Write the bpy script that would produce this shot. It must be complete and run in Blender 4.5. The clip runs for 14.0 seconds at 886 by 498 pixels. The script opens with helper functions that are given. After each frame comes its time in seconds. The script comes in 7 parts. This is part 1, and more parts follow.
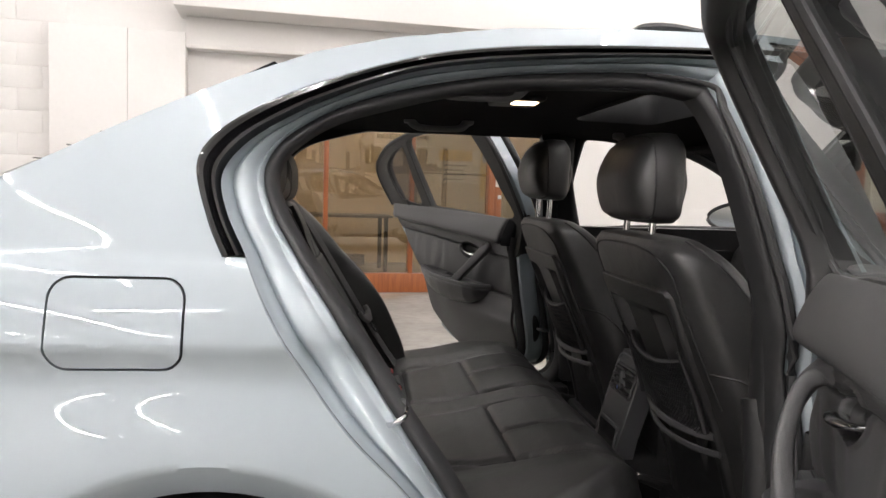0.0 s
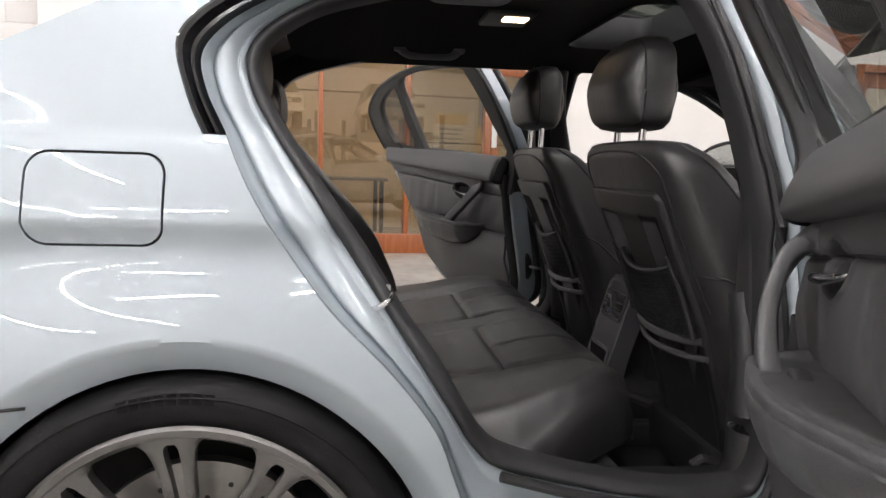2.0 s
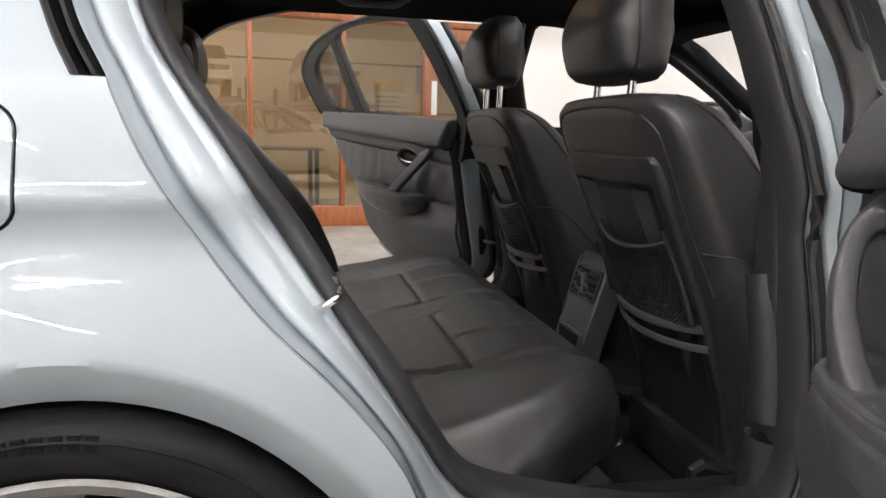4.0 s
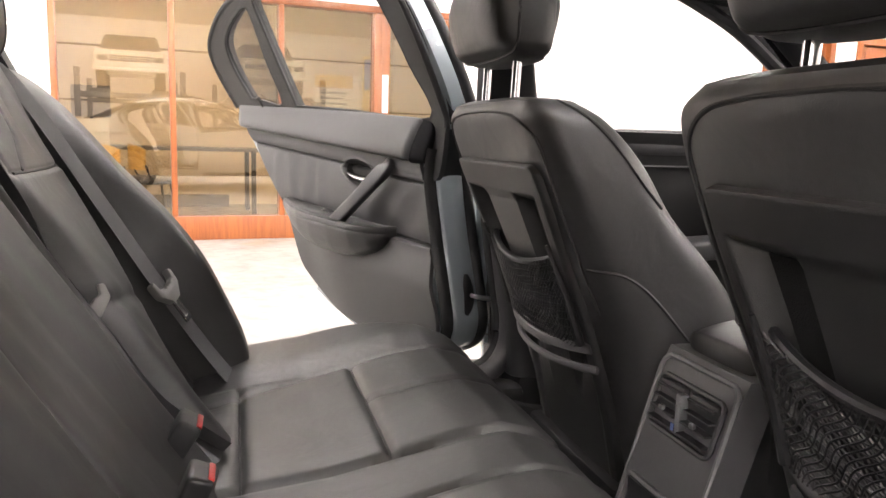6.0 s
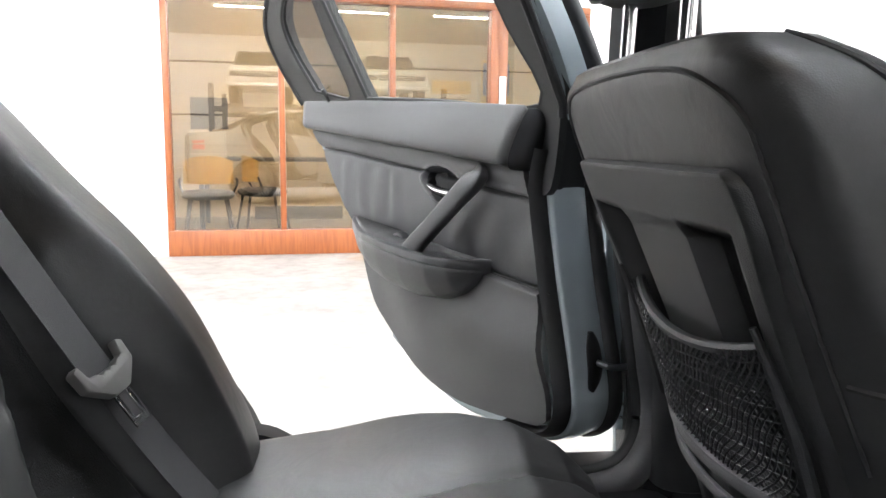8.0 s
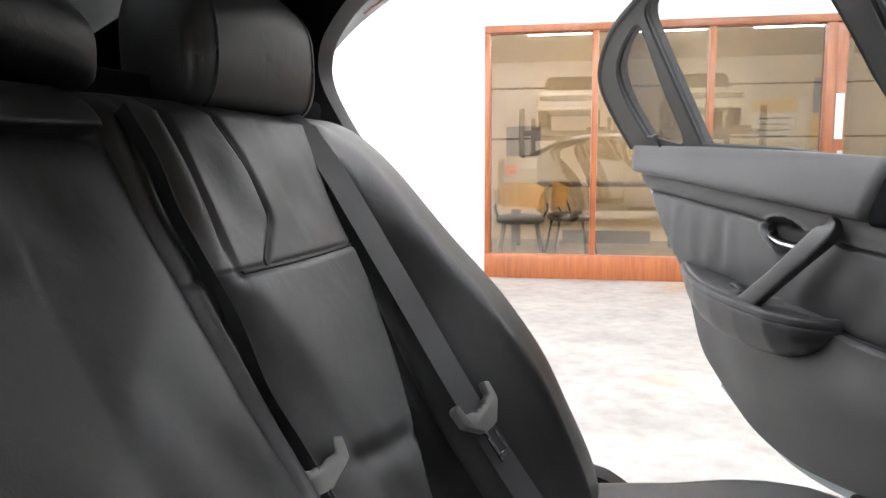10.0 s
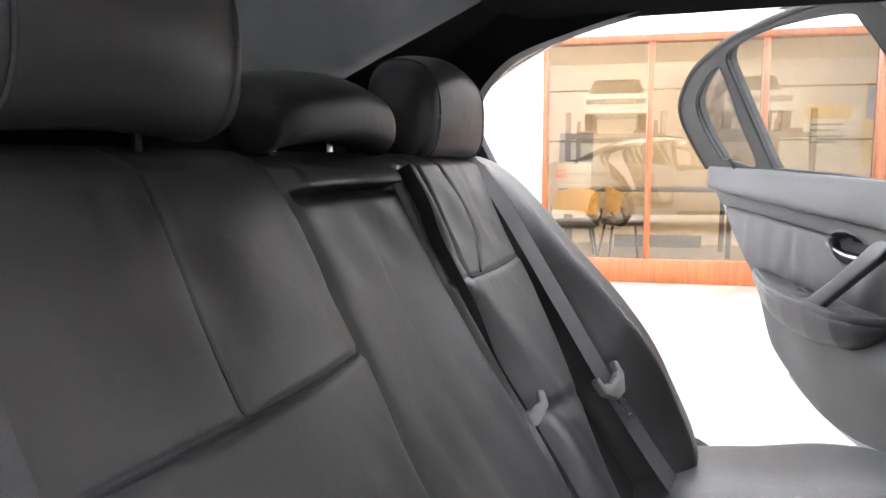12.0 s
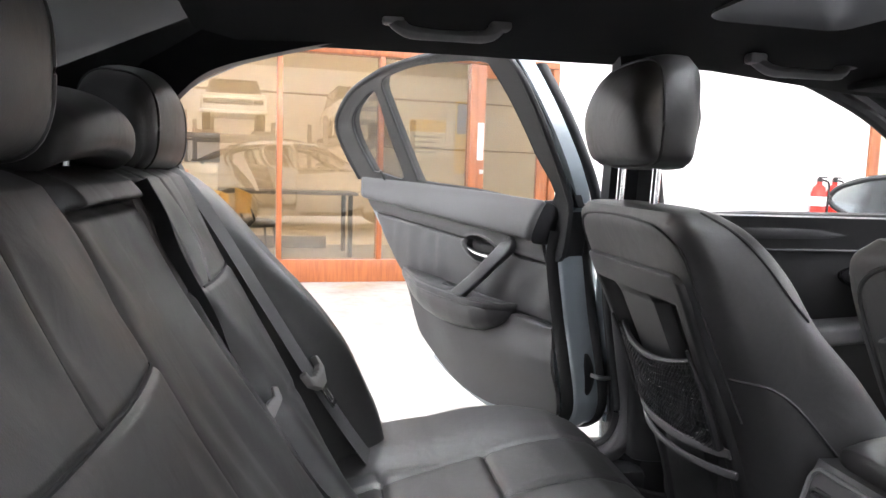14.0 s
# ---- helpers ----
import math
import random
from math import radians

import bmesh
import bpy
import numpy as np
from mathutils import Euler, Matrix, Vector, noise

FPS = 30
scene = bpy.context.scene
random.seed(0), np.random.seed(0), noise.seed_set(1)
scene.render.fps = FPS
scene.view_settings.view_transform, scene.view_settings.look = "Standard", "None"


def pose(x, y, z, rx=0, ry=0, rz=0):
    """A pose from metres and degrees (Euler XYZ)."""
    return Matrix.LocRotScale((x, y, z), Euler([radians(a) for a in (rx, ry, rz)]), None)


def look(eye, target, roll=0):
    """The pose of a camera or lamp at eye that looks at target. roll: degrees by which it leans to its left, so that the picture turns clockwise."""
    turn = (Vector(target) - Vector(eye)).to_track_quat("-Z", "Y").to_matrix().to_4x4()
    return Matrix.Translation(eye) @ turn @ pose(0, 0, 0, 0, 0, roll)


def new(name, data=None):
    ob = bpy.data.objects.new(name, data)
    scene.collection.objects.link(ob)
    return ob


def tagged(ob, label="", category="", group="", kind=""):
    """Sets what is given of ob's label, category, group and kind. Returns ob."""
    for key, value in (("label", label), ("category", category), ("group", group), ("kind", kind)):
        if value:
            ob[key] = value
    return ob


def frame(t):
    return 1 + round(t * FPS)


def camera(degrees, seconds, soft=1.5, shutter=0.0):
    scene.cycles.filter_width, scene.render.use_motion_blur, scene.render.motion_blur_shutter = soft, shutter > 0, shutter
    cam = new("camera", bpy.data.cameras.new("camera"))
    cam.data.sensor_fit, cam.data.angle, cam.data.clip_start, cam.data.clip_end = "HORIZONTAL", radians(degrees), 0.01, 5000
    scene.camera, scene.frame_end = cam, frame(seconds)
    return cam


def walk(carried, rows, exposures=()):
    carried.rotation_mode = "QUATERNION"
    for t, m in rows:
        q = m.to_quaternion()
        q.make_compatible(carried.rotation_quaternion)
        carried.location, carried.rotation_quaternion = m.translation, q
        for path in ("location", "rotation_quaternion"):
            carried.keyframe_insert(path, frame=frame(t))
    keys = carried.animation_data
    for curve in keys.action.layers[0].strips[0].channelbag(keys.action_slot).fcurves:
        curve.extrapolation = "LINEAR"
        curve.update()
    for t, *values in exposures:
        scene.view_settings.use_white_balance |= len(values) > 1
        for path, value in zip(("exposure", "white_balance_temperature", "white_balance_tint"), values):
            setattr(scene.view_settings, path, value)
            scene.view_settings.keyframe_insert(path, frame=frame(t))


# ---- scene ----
from mathutils.geometry import delaunay_2d_cdt
from mathutils.bvhtree import BVHTree

cam = camera(62.0, 14.0)
PATH = [
    (0, look((0.2027, -1.8956, 1.0993), (0.4326, 0.1756, 0.9353), 1.8)),
    (0.5, look((0.2048, -1.8946, 1.0753), (0.4368, 0.1756, 0.8997), 1.7)),
    (1, look((0.21, -1.8946, 1.0429), (0.4452, 0.1735, 0.8517), 1.7)),
    (1.5, look((0.2194, -1.8998, 1.0053), (0.4535, 0.1662, 0.7963), 1.6)),
    (2, look((0.2247, -1.8988, 0.9666), (0.464, 0.163, 0.7273), 1.7)),
    (2.5, look((0.2247, -1.8914, 0.9353), (0.4682, 0.1662, 0.6636), 1.4)),
    (2.7, look((0.2215, -1.8862, 0.9321), (0.4661, 0.1703, 0.651), 1.4)),
    (4.8, look((0.233, -1.3115, 0.9551), (0.7367, 0.6918, 0.6322), 1.8)),
    (5, look((0.2581, -1.2122, 0.9478), (0.7608, 0.7911, 0.6312), 2)),
    (5.5, look((0.2884, -1.0304, 0.9645), (0.8245, 0.9635, 0.6437), 1.7)),
    (6, look((0.3407, -0.8235, 0.9614), (0.8997, 1.1652, 0.6458), 1.8)),
    (6.5, look((0.371, -0.6301, 0.9509), (0.9269, 1.3606, 0.6364), 1.7)),
    (7, look((0.4149, -0.4692, 0.9415), (0.9426, 1.5288, 0.6301), 1.5)),
    (7.5, look((0.4703, -0.3553, 0.9342), (0.8757, 1.672, 0.627), 1.2)),
    (8, look((0.4985, -0.3156, 0.9405), (0.7158, 1.741, 0.6416), 0.7)),
    (8.5, look((0.4786, -0.3114, 0.9656), (0.4765, 1.7598, 0.6834), 0.4)),
    (9, look((0.4567, -0.3145, 0.976), (0.2236, 1.7462, 0.7096), 0.2)),
    (9.2, look((0.4535, -0.3166, 0.9813), (0.1254, 1.7305, 0.72), 0.1)),
    (11.3, look((0.395, -0.5925, 1.0272), (-0.3731, 1.3355, 0.7858), -0.4)),
    (11.5, look((0.3846, -0.6291, 1.0335), (-0.3741, 1.3031, 0.7911), -0.3)),
    (12, look((0.3689, -0.7096, 1.0492), (-0.349, 1.2373, 0.8046), -0.1)),
    (12.5, look((0.3334, -0.8067, 1.0649), (-0.3062, 1.1683, 0.8235), 0.1)),
    (13, look((0.2905, -0.8412, 1.0795), (-0.1526, 1.1871, 0.8402), 0.5)),
    (13.5, look((0.2403, -0.8402, 1.0722), (0.2153, 1.2373, 0.837), 1.3)),
    (14, look((0.2372, -0.8402, 1.0722), (0.5664, 1.2112, 0.8444), 1.9)),
]
walk(cam, PATH, [(0, -0.15, 6600, 13), (2.7, 0.0, 6500, 14), (5.0, 0.62, 6800, 13), (5.5, 1.15, 6900, 16), (6.0, 1.4, 6850, 16), (7.0, 1.5, 6350, 11), (8.0, 1.35, 6050, 9), (9.0, 1.0, 6100, 9), (11.5, 1.42, 6100, 15), (12.6, 1.95, 5850, 10), (14, 1.45, 6050, 12)])


# ---- world, light ----
world = bpy.data.worlds.new("world")
scene.world = world
world.use_nodes = True
world.node_tree.nodes["Background"].inputs[0].default_value = (0.9, 0.95, 1.0, 1)
world.node_tree.nodes["Background"].inputs[1].default_value = 0.05
TUBE_POWER = 156.0


# ---- materials ----
def mat(name, col, rough=0.5, metal=0.0, var=0.0, vscale=3.0, bump=0.0, bscale=200.0, coat=0.0, spec=0.5, fine=0.0, fscale=60.0, sheen=0.0):
    """A surface with colour variation at two scales and a fine relief."""
    m = bpy.data.materials.new(name)
    m.use_nodes = True
    nt = m.node_tree
    b = nt.nodes["Principled BSDF"]
    b.inputs["Base Color"].default_value = (*col, 1)
    b.inputs["Roughness"].default_value = rough
    b.inputs["Metallic"].default_value = metal
    b.inputs["Coat Weight"].default_value = coat
    b.inputs["Coat Roughness"].default_value = 0.02
    b.inputs["Specular IOR Level"].default_value = spec
    b.inputs["Sheen Weight"].default_value = sheen
    tc = nt.nodes.new("ShaderNodeTexCoord")
    if var or fine:
        n1 = nt.nodes.new("ShaderNodeTexNoise")
        n1.inputs["Scale"].default_value = vscale
        n1.inputs["Detail"].default_value = 5
        nt.links.new(tc.outputs["Object"], n1.inputs["Vector"])
        n2 = nt.nodes.new("ShaderNodeTexNoise")
        n2.inputs["Scale"].default_value = fscale
        n2.inputs["Detail"].default_value = 3
        nt.links.new(tc.outputs["Object"], n2.inputs["Vector"])
        mr1 = nt.nodes.new("ShaderNodeMapRange")
        mr1.inputs[1].default_value, mr1.inputs[2].default_value = 0.25, 0.75
        mr1.inputs[3].default_value, mr1.inputs[4].default_value = 1 - var, 1 + var
        nt.links.new(n1.outputs["Fac"], mr1.inputs[0])
        mr2 = nt.nodes.new("ShaderNodeMapRange")
        mr2.inputs[1].default_value, mr2.inputs[2].default_value = 0.25, 0.75
        mr2.inputs[3].default_value, mr2.inputs[4].default_value = 1 - fine, 1 + fine
        nt.links.new(n2.outputs["Fac"], mr2.inputs[0])
        mu = nt.nodes.new("ShaderNodeMath")
        mu.operation = "MULTIPLY"
        nt.links.new(mr1.outputs[0], mu.inputs[0])
        nt.links.new(mr2.outputs[0], mu.inputs[1])
        mix = nt.nodes.new("ShaderNodeVectorMath")
        mix.operation = "SCALE"
        mix.inputs[0].default_value = col
        nt.links.new(mu.outputs[0], mix.inputs["Scale"])
        nt.links.new(mix.outputs[0], b.inputs["Base Color"])
        mr3 = nt.nodes.new("ShaderNodeMapRange")
        mr3.inputs[3].default_value, mr3.inputs[4].default_value = max(0, rough - 0.4 * var * rough), min(1, rough + 0.4 * var * rough)
        nt.links.new(n1.outputs["Fac"], mr3.inputs[0])
        nt.links.new(mr3.outputs[0], b.inputs["Roughness"])
    if bump:
        n3 = nt.nodes.new("ShaderNodeTexVoronoi")
        n3.inputs["Scale"].default_value = bscale
        nt.links.new(tc.outputs["Object"], n3.inputs["Vector"])
        bp = nt.nodes.new("ShaderNodeBump")
        bp.inputs["Strength"].default_value = bump
        bp.inputs["Distance"].default_value = 0.001
        nt.links.new(n3.outputs["Distance"], bp.inputs["Height"])
        nt.links.new(bp.outputs[0], b.inputs["Normal"])
    return m


def wood_mat(name, c1, c2, rough=0.35):
    m = mat(name, c1, rough, coat=0.2)
    nt = m.node_tree
    b = nt.nodes["Principled BSDF"]
    tc = nt.nodes.new("ShaderNodeTexCoord")
    mp = nt.nodes.new("ShaderNodeMapping")
    mp.inputs["Scale"].default_value = (14, 14, 1.2)
    nz = nt.nodes.new("ShaderNodeTexNoise")
    nz.inputs["Scale"].default_value, nz.inputs["Detail"].default_value = 2.5, 6
    nz.inputs["Distortion"].default_value = 0.6
    cr_ = nt.nodes.new("ShaderNodeValToRGB")
    cr_.color_ramp.elements[0].color, cr_.color_ramp.elements[1].color = (*c2, 1), (*c1, 1)
    cr_.color_ramp.elements[0].position, cr_.color_ramp.elements[1].position = 0.35, 0.6
    nt.links.new(tc.outputs["Object"], mp.inputs[0])
    nt.links.new(mp.outputs[0], nz.inputs["Vector"])
    nt.links.new(nz.outputs["Fac"], cr_.inputs[0])
    nt.links.new(cr_.outputs[0], b.inputs["Base Color"])
    return m


def glass_mat(name, tint, gloss=0.10, rough=0.0):
    """Thin pane: clear with a share of mirror reflection that grows at a slant."""
    m = bpy.data.materials.new(name)
    m.use_nodes = True
    nt = m.node_tree
    nt.nodes.clear()
    out = nt.nodes.new("ShaderNodeOutputMaterial")
    tr = nt.nodes.new("ShaderNodeBsdfTransparent")
    tr.inputs[0].default_value = (*tint, 1)
    gl = nt.nodes.new("ShaderNodeBsdfGlossy")
    gl.inputs["Roughness"].default_value = rough
    lw = nt.nodes.new("ShaderNodeLayerWeight")
    lw.inputs[0].default_value = 0.5
    fr = nt.nodes.new("ShaderNodeMath")
    fr.operation = "POWER"
    fr.inputs[1].default_value = 4.5
    nt.links.new(lw.outputs["Facing"], fr.inputs[0])
    ad = nt.nodes.new("ShaderNodeMath")
    ad.operation = "ADD"
    ad.use_clamp = True
    ad.inputs[1].default_value = gloss
    mx = nt.nodes.new("ShaderNodeMixShader")
    nt.links.new(fr.outputs[0], ad.inputs[0])
    nt.links.new(ad.outputs[0], mx.inputs[0])
    nt.links.new(tr.outputs[0], mx.inputs[1])
    nt.links.new(gl.outputs[0], mx.inputs[2])
    nt.links.new(mx.outputs[0], out.inputs[0])
    return m


def glow_mat(name, col, power):
    m = bpy.data.materials.new(name)
    m.use_nodes = True
    b = m.node_tree.nodes["Principled BSDF"]
    b.inputs["Emission Color"].default_value = (*col, 1)
    b.inputs["Emission Strength"].default_value = power
    return m


def veil_mat(name, col, clear):
    """Woven mesh of fine threads with gaps that let light through."""
    m = bpy.data.materials.new(name)
    m.use_nodes = True
    nt = m.node_tree
    b = nt.nodes["Principled BSDF"]
    b.inputs["Base Color"].default_value = (*col, 1)
    b.inputs["Roughness"].default_value = 0.8
    tr = nt.nodes.new("ShaderNodeBsdfTransparent")
    mx = nt.nodes.new("ShaderNodeMixShader")
    tc = nt.nodes.new("ShaderNodeTexCoord")
    wv = nt.nodes.new("ShaderNodeTexWave")
    wv.bands_direction = "Y"
    wv.inputs["Scale"].default_value = 120
    mr = nt.nodes.new("ShaderNodeMapRange")
    mr.inputs[3].default_value, mr.inputs[4].default_value = 1 - clear - 0.06, 1 - clear + 0.06
    nt.links.new(tc.outputs["Object"], wv.inputs["Vector"])
    nt.links.new(wv.outputs["Fac"], mr.inputs[0])
    nt.links.new(mr.outputs[0], mx.inputs[0])
    nt.links.new(tr.outputs[0], mx.inputs[1])
    nt.links.new(b.outputs[0], mx.inputs[2])
    nt.links.new(mx.outputs[0], nt.nodes["Material Output"].inputs[0])
    return m


PAINT = mat("silver_blue_paint", (0.335, 0.385, 0.415), 0.48, 0.22, var=0.02, vscale=2, coat=1.0, fine=0.03, fscale=1500)
LEATHER = mat("black_leather", (0.026, 0.0257, 0.0258), 0.45, spec=0.70, var=0.14, vscale=7, bump=0.10, bscale=650, fine=0.10, fscale=160)
PLASTIC = mat("dark_grey_plastic", (0.068, 0.0665, 0.069), 0.48, var=0.06, vscale=5, bump=0.3, bscale=900, fine=0.06, fscale=300)
nt_ = LEATHER.node_tree
wr_ = nt_.nodes.new("ShaderNodeTexNoise")
wr_.inputs["Scale"].default_value, wr_.inputs["Detail"].default_value, wr_.inputs["Distortion"].default_value = 13.0, 3.0, 0.6
tc_ = nt_.nodes.new("ShaderNodeTexCoord")
b2_ = nt_.nodes.new("ShaderNodeBump")
b2_.inputs["Strength"].default_value, b2_.inputs["Distance"].default_value = 0.35, 0.006
nt_.links.new(tc_.outputs["Object"], wr_.inputs["Vector"])
nt_.links.new(wr_.outputs["Fac"], b2_.inputs["Height"])
old_ = nt_.nodes["Principled BSDF"].inputs["Normal"].links
if old_:
    nt_.links.new(old_[0].from_socket, b2_.inputs["Normal"])
nt_.links.new(b2_.outputs[0], nt_.nodes["Principled BSDF"].inputs["Normal"])
BACKPL = mat("seatback_plastic", (0.017, 0.0168, 0.0172), 0.42, var=0.06, vscale=5, bump=0.3, bscale=900, fine=0.06, fscale=300)
CARD = mat("door_card_vinyl", (0.060, 0.0595, 0.062), 0.42, var=0.08, vscale=6, bump=0.25, bscale=700, fine=0.08, fscale=260)
BLACKPL = mat("black_plastic", (0.014, 0.014, 0.015), 0.45, var=0.08, bump=0.2, bscale=900, fine=0.05)
RUBBER = mat("black_rubber", (0.016, 0.016, 0.017), 0.6, var=0.1, vscale=10, fine=0.08)
TYRE = mat("tyre_rubber", (0.0085, 0.0083, 0.0088), 0.5, spec=0.12, var=0.45, vscale=14, bump=0.2, bscale=300, fine=0.15)
TYREMARK = mat("tyre_lettering_black", (0.004, 0.004, 0.0042), 0.6, spec=0.1, var=0.1)
GLOSSBK = mat("gloss_black_trim", (0.008, 0.008, 0.009), 0.08, var=0.05, vscale=6, coat=0.6)
LINER = mat("anthracite_headliner", (0.011, 0.011, 0.012), 0.95, spec=0.1, var=0.06, vscale=6, bump=0.4, bscale=700, fine=0.1, fscale=500)
# carpet black, also the colour of the shade sheets in slots and trough
CARPET_SHADE = mat("black_carpet_and_shade", (0.010, 0.010, 0.011), 0.95, var=0.2, vscale=8, bump=0.8, bscale=500, fine=0.3, fscale=400)
BELT = mat("black_webbing", (0.048, 0.048, 0.050), 0.55, var=0.08, bump=0.4, bscale=900, fine=0.1, fscale=500)
CHROME = mat("chrome", (0.78, 0.78, 0.79), 0.12, 1.0, var=0.05, vscale=20)
SATIN = mat("satin_metal", (0.50, 0.50, 0.51), 0.3, 1.0, var=0.08, vscale=10)
GREYPL = mat("grey_plastic", (0.13, 0.13, 0.135), 0.5, var=0.08, vscale=14, fine=0.05)
RIMGREY = mat("gunmetal_alloy", (0.17, 0.166, 0.16), 0.33, 0.75, var=0.08, vscale=6, fine=0.05, fscale=400)
DISC = mat("brake_disc_steel", (0.27, 0.26, 0.25), 0.32, 0.9, var=0.15, vscale=14, fine=0.1)
RUST = mat("rusty_hub", (0.20, 0.13, 0.09), 0.7, 0.3, var=0.3, vscale=20, fine=0.2)
REDPL = mat("red_plastic", (0.55, 0.04, 0.03), 0.4, var=0.08)
REDPAINT = mat("red_enamel", (0.62, 0.03, 0.02), 0.25, var=0.08, coat=0.5)
WHITE = mat("white_wall_paint", (0.82, 0.805, 0.785), 0.7, var=0.025, vscale=1.2, bump=0.06, bscale=90, fine=0.015, fscale=30)
WHITEPL = mat("white_plastic", (0.78, 0.78, 0.77), 0.4, var=0.03)
CEIL = mat("ceiling_paint", (0.72, 0.71, 0.69), 0.8, var=0.04, vscale=1.0, fine=0.02)
OFFICEW = mat("office_wall_paint", (0.66, 0.60, 0.52), 0.8, var=0.05, vscale=1.5, fine=0.02)
CHAIRWOOD = wood_mat("pale_oak_veneer", (0.88, 0.62, 0.24), (0.74, 0.48, 0.16))
WOOD = wood_mat("orange_stained_wood", (0.30, 0.088, 0.022), (0.225, 0.060, 0.015), 0.42)
GLASS = glass_mat("clear_glass", (0.97, 0.97, 0.96), 0.06)
OFFGLASS = glass_mat("bronze_tinted_glass", (0.76, 0.66, 0.50), 0.18)
TINT = glass_mat("tinted_car_glass", (0.74, 0.77, 0.75), 0.03)
ROOFTINT = glass_mat("dark_roof_glass", (0.085, 0.105, 0.088), 0.03)
PILLARBK = mat("pillar_film", (0.014, 0.014, 0.015), 0.30, spec=0.6, var=0.05, vscale=5)
SMOKE = glass_mat("smoked_car_glass", (0.36, 0.37, 0.37), 0.05)
VEIL = veil_mat("sunblind_mesh", (0.030, 0.030, 0.036), 0.012)
LEDGLOW = glow_mat("led_tube_light", (1.0, 0.975, 0.96), TUBE_POWER)
LAMPGLOW = glow_mat("reading_lamp_light", (1.0, 0.72, 0.45), 9.0)
GREEN = glow_mat("exit_sign_green", (0.05, 0.75, 0.40), 0.9)
GREEN.node_tree.nodes["Principled BSDF"].inputs["Base Color"].default_value = (0.02, 0.35, 0.16, 1)
YELLOW = mat("yellow_card", (0.75, 0.52, 0.05), 0.6, var=0.04)
BLUEPR = mat("blue_print", (0.12, 0.18, 0.42), 0.6, var=0.1)
TONGUE = mat("pale_grey_plastic", (0.21, 0.207, 0.20), 0.5, var=0.06, vscale=14, fine=0.05)
MORTAR = mat("grey_mortar", (0.30, 0.29, 0.28), 0.85, var=0.1)
TAIL = mat("red_lens", (0.80, 0.015, 0.02), 0.25, coat=0.3, var=0.05)


def concrete_mat():
    m = mat("worn_concrete", (0.5, 0.48, 0.44), 0.45)
    nt = m.node_tree
    b = nt.nodes["Principled BSDF"]
    tc = nt.nodes.new("ShaderNodeTexCoord")
    a = nt.nodes.new("ShaderNodeTexNoise")
    a.inputs["Scale"].default_value, a.inputs["Detail"].default_value, a.inputs["Roughness"].default_value = 2.2, 9, 0.65
    c = nt.nodes.new("ShaderNodeTexNoise")
    c.inputs["Scale"].default_value, c.inputs["Detail"].default_value = 11, 8
    r1 = nt.nodes.new("ShaderNodeValToRGB")
    e = r1.color_ramp.elements
    e[0].position, e[0].color = 0.36, (0.235, 0.228, 0.212, 1)
    e[1].position, e[1].color = 0.60, (0.335, 0.327, 0.308, 1)
    r2 = nt.nodes.new("ShaderNodeValToRGB")
    e = r2.color_ramp.elements
    e[0].position, e[0].color = 0.33, (0.82, 0.80, 0.77, 1)
    e[1].position, e[1].color = 0.55, (1, 1, 1, 1)
    d = nt.nodes.new("ShaderNodeTexNoise")
    d.inputs["Scale"].default_value = 0.9
    r3 = nt.nodes.new("ShaderNodeValToRGB")
    e = r3.color_ramp.elements
    e[0].position, e[0].color = 0.66, (1, 1, 1, 1)
    e[1].position, e[1].color = 0.76, (1.0, 0.80, 0.58, 1)
    mx = nt.nodes.new("ShaderNodeMix")
    mx.data_type, mx.blend_type = "RGBA", "MULTIPLY"
    mx.inputs[0].default_value = 1
    my = nt.nodes.new("ShaderNodeMix")
    my.data_type, my.blend_type = "RGBA", "MULTIPLY"
    my.inputs[0].default_value = 1
    for n in (a, c, d):
        nt.links.new(tc.outputs["Object"], n.inputs["Vector"])
    nt.links.new(a.outputs["Fac"], r1.inputs[0])
    nt.links.new(c.outputs["Fac"], r2.inputs[0])
    nt.links.new(d.outputs["Fac"], r3.inputs[0])
    nt.links.new(r1.outputs[0], mx.inputs[6])
    nt.links.new(r2.outputs[0], mx.inputs[7])
    nt.links.new(mx.outputs[2], my.inputs[6])
    nt.links.new(r3.outputs[0], my.inputs[7])
    nt.links.new(my.outputs[2], b.inputs["Base Color"])
    bp = nt.nodes.new("ShaderNodeBump")
    bp.inputs["Strength"].default_value, bp.inputs["Distance"].default_value = 0.15, 0.004
    nt.links.new(c.outputs["Fac"], bp.inputs["Height"])
    nt.links.new(bp.outputs[0], b.inputs["Normal"])
    return m


CONCRETE = concrete_mat()


# ---- mesh helpers ----
def part(name, bm, material, parent=None, label="", sharp=38):
    me = bpy.data.meshes.new(name)
    bmesh.ops.recalc_face_normals(bm, faces=bm.faces[:])
    bm.to_mesh(me)
    bm.free()
    me.materials.append(material)
    me.shade_smooth()
    me.set_sharp_from_angle(angle=radians(sharp))
    ob = new(name, me)
    if parent:
        ob.parent = parent
    if label:
        ob["label"] = label
    return ob


def empty(name, label="", category="", group="", parent=None, at=(0, 0, 0)):
    ob = new(name)
    ob.location = at
    ob.empty_display_size = 0.1
    if parent:
        ob.parent = parent
    return tagged(ob, label, category, group)


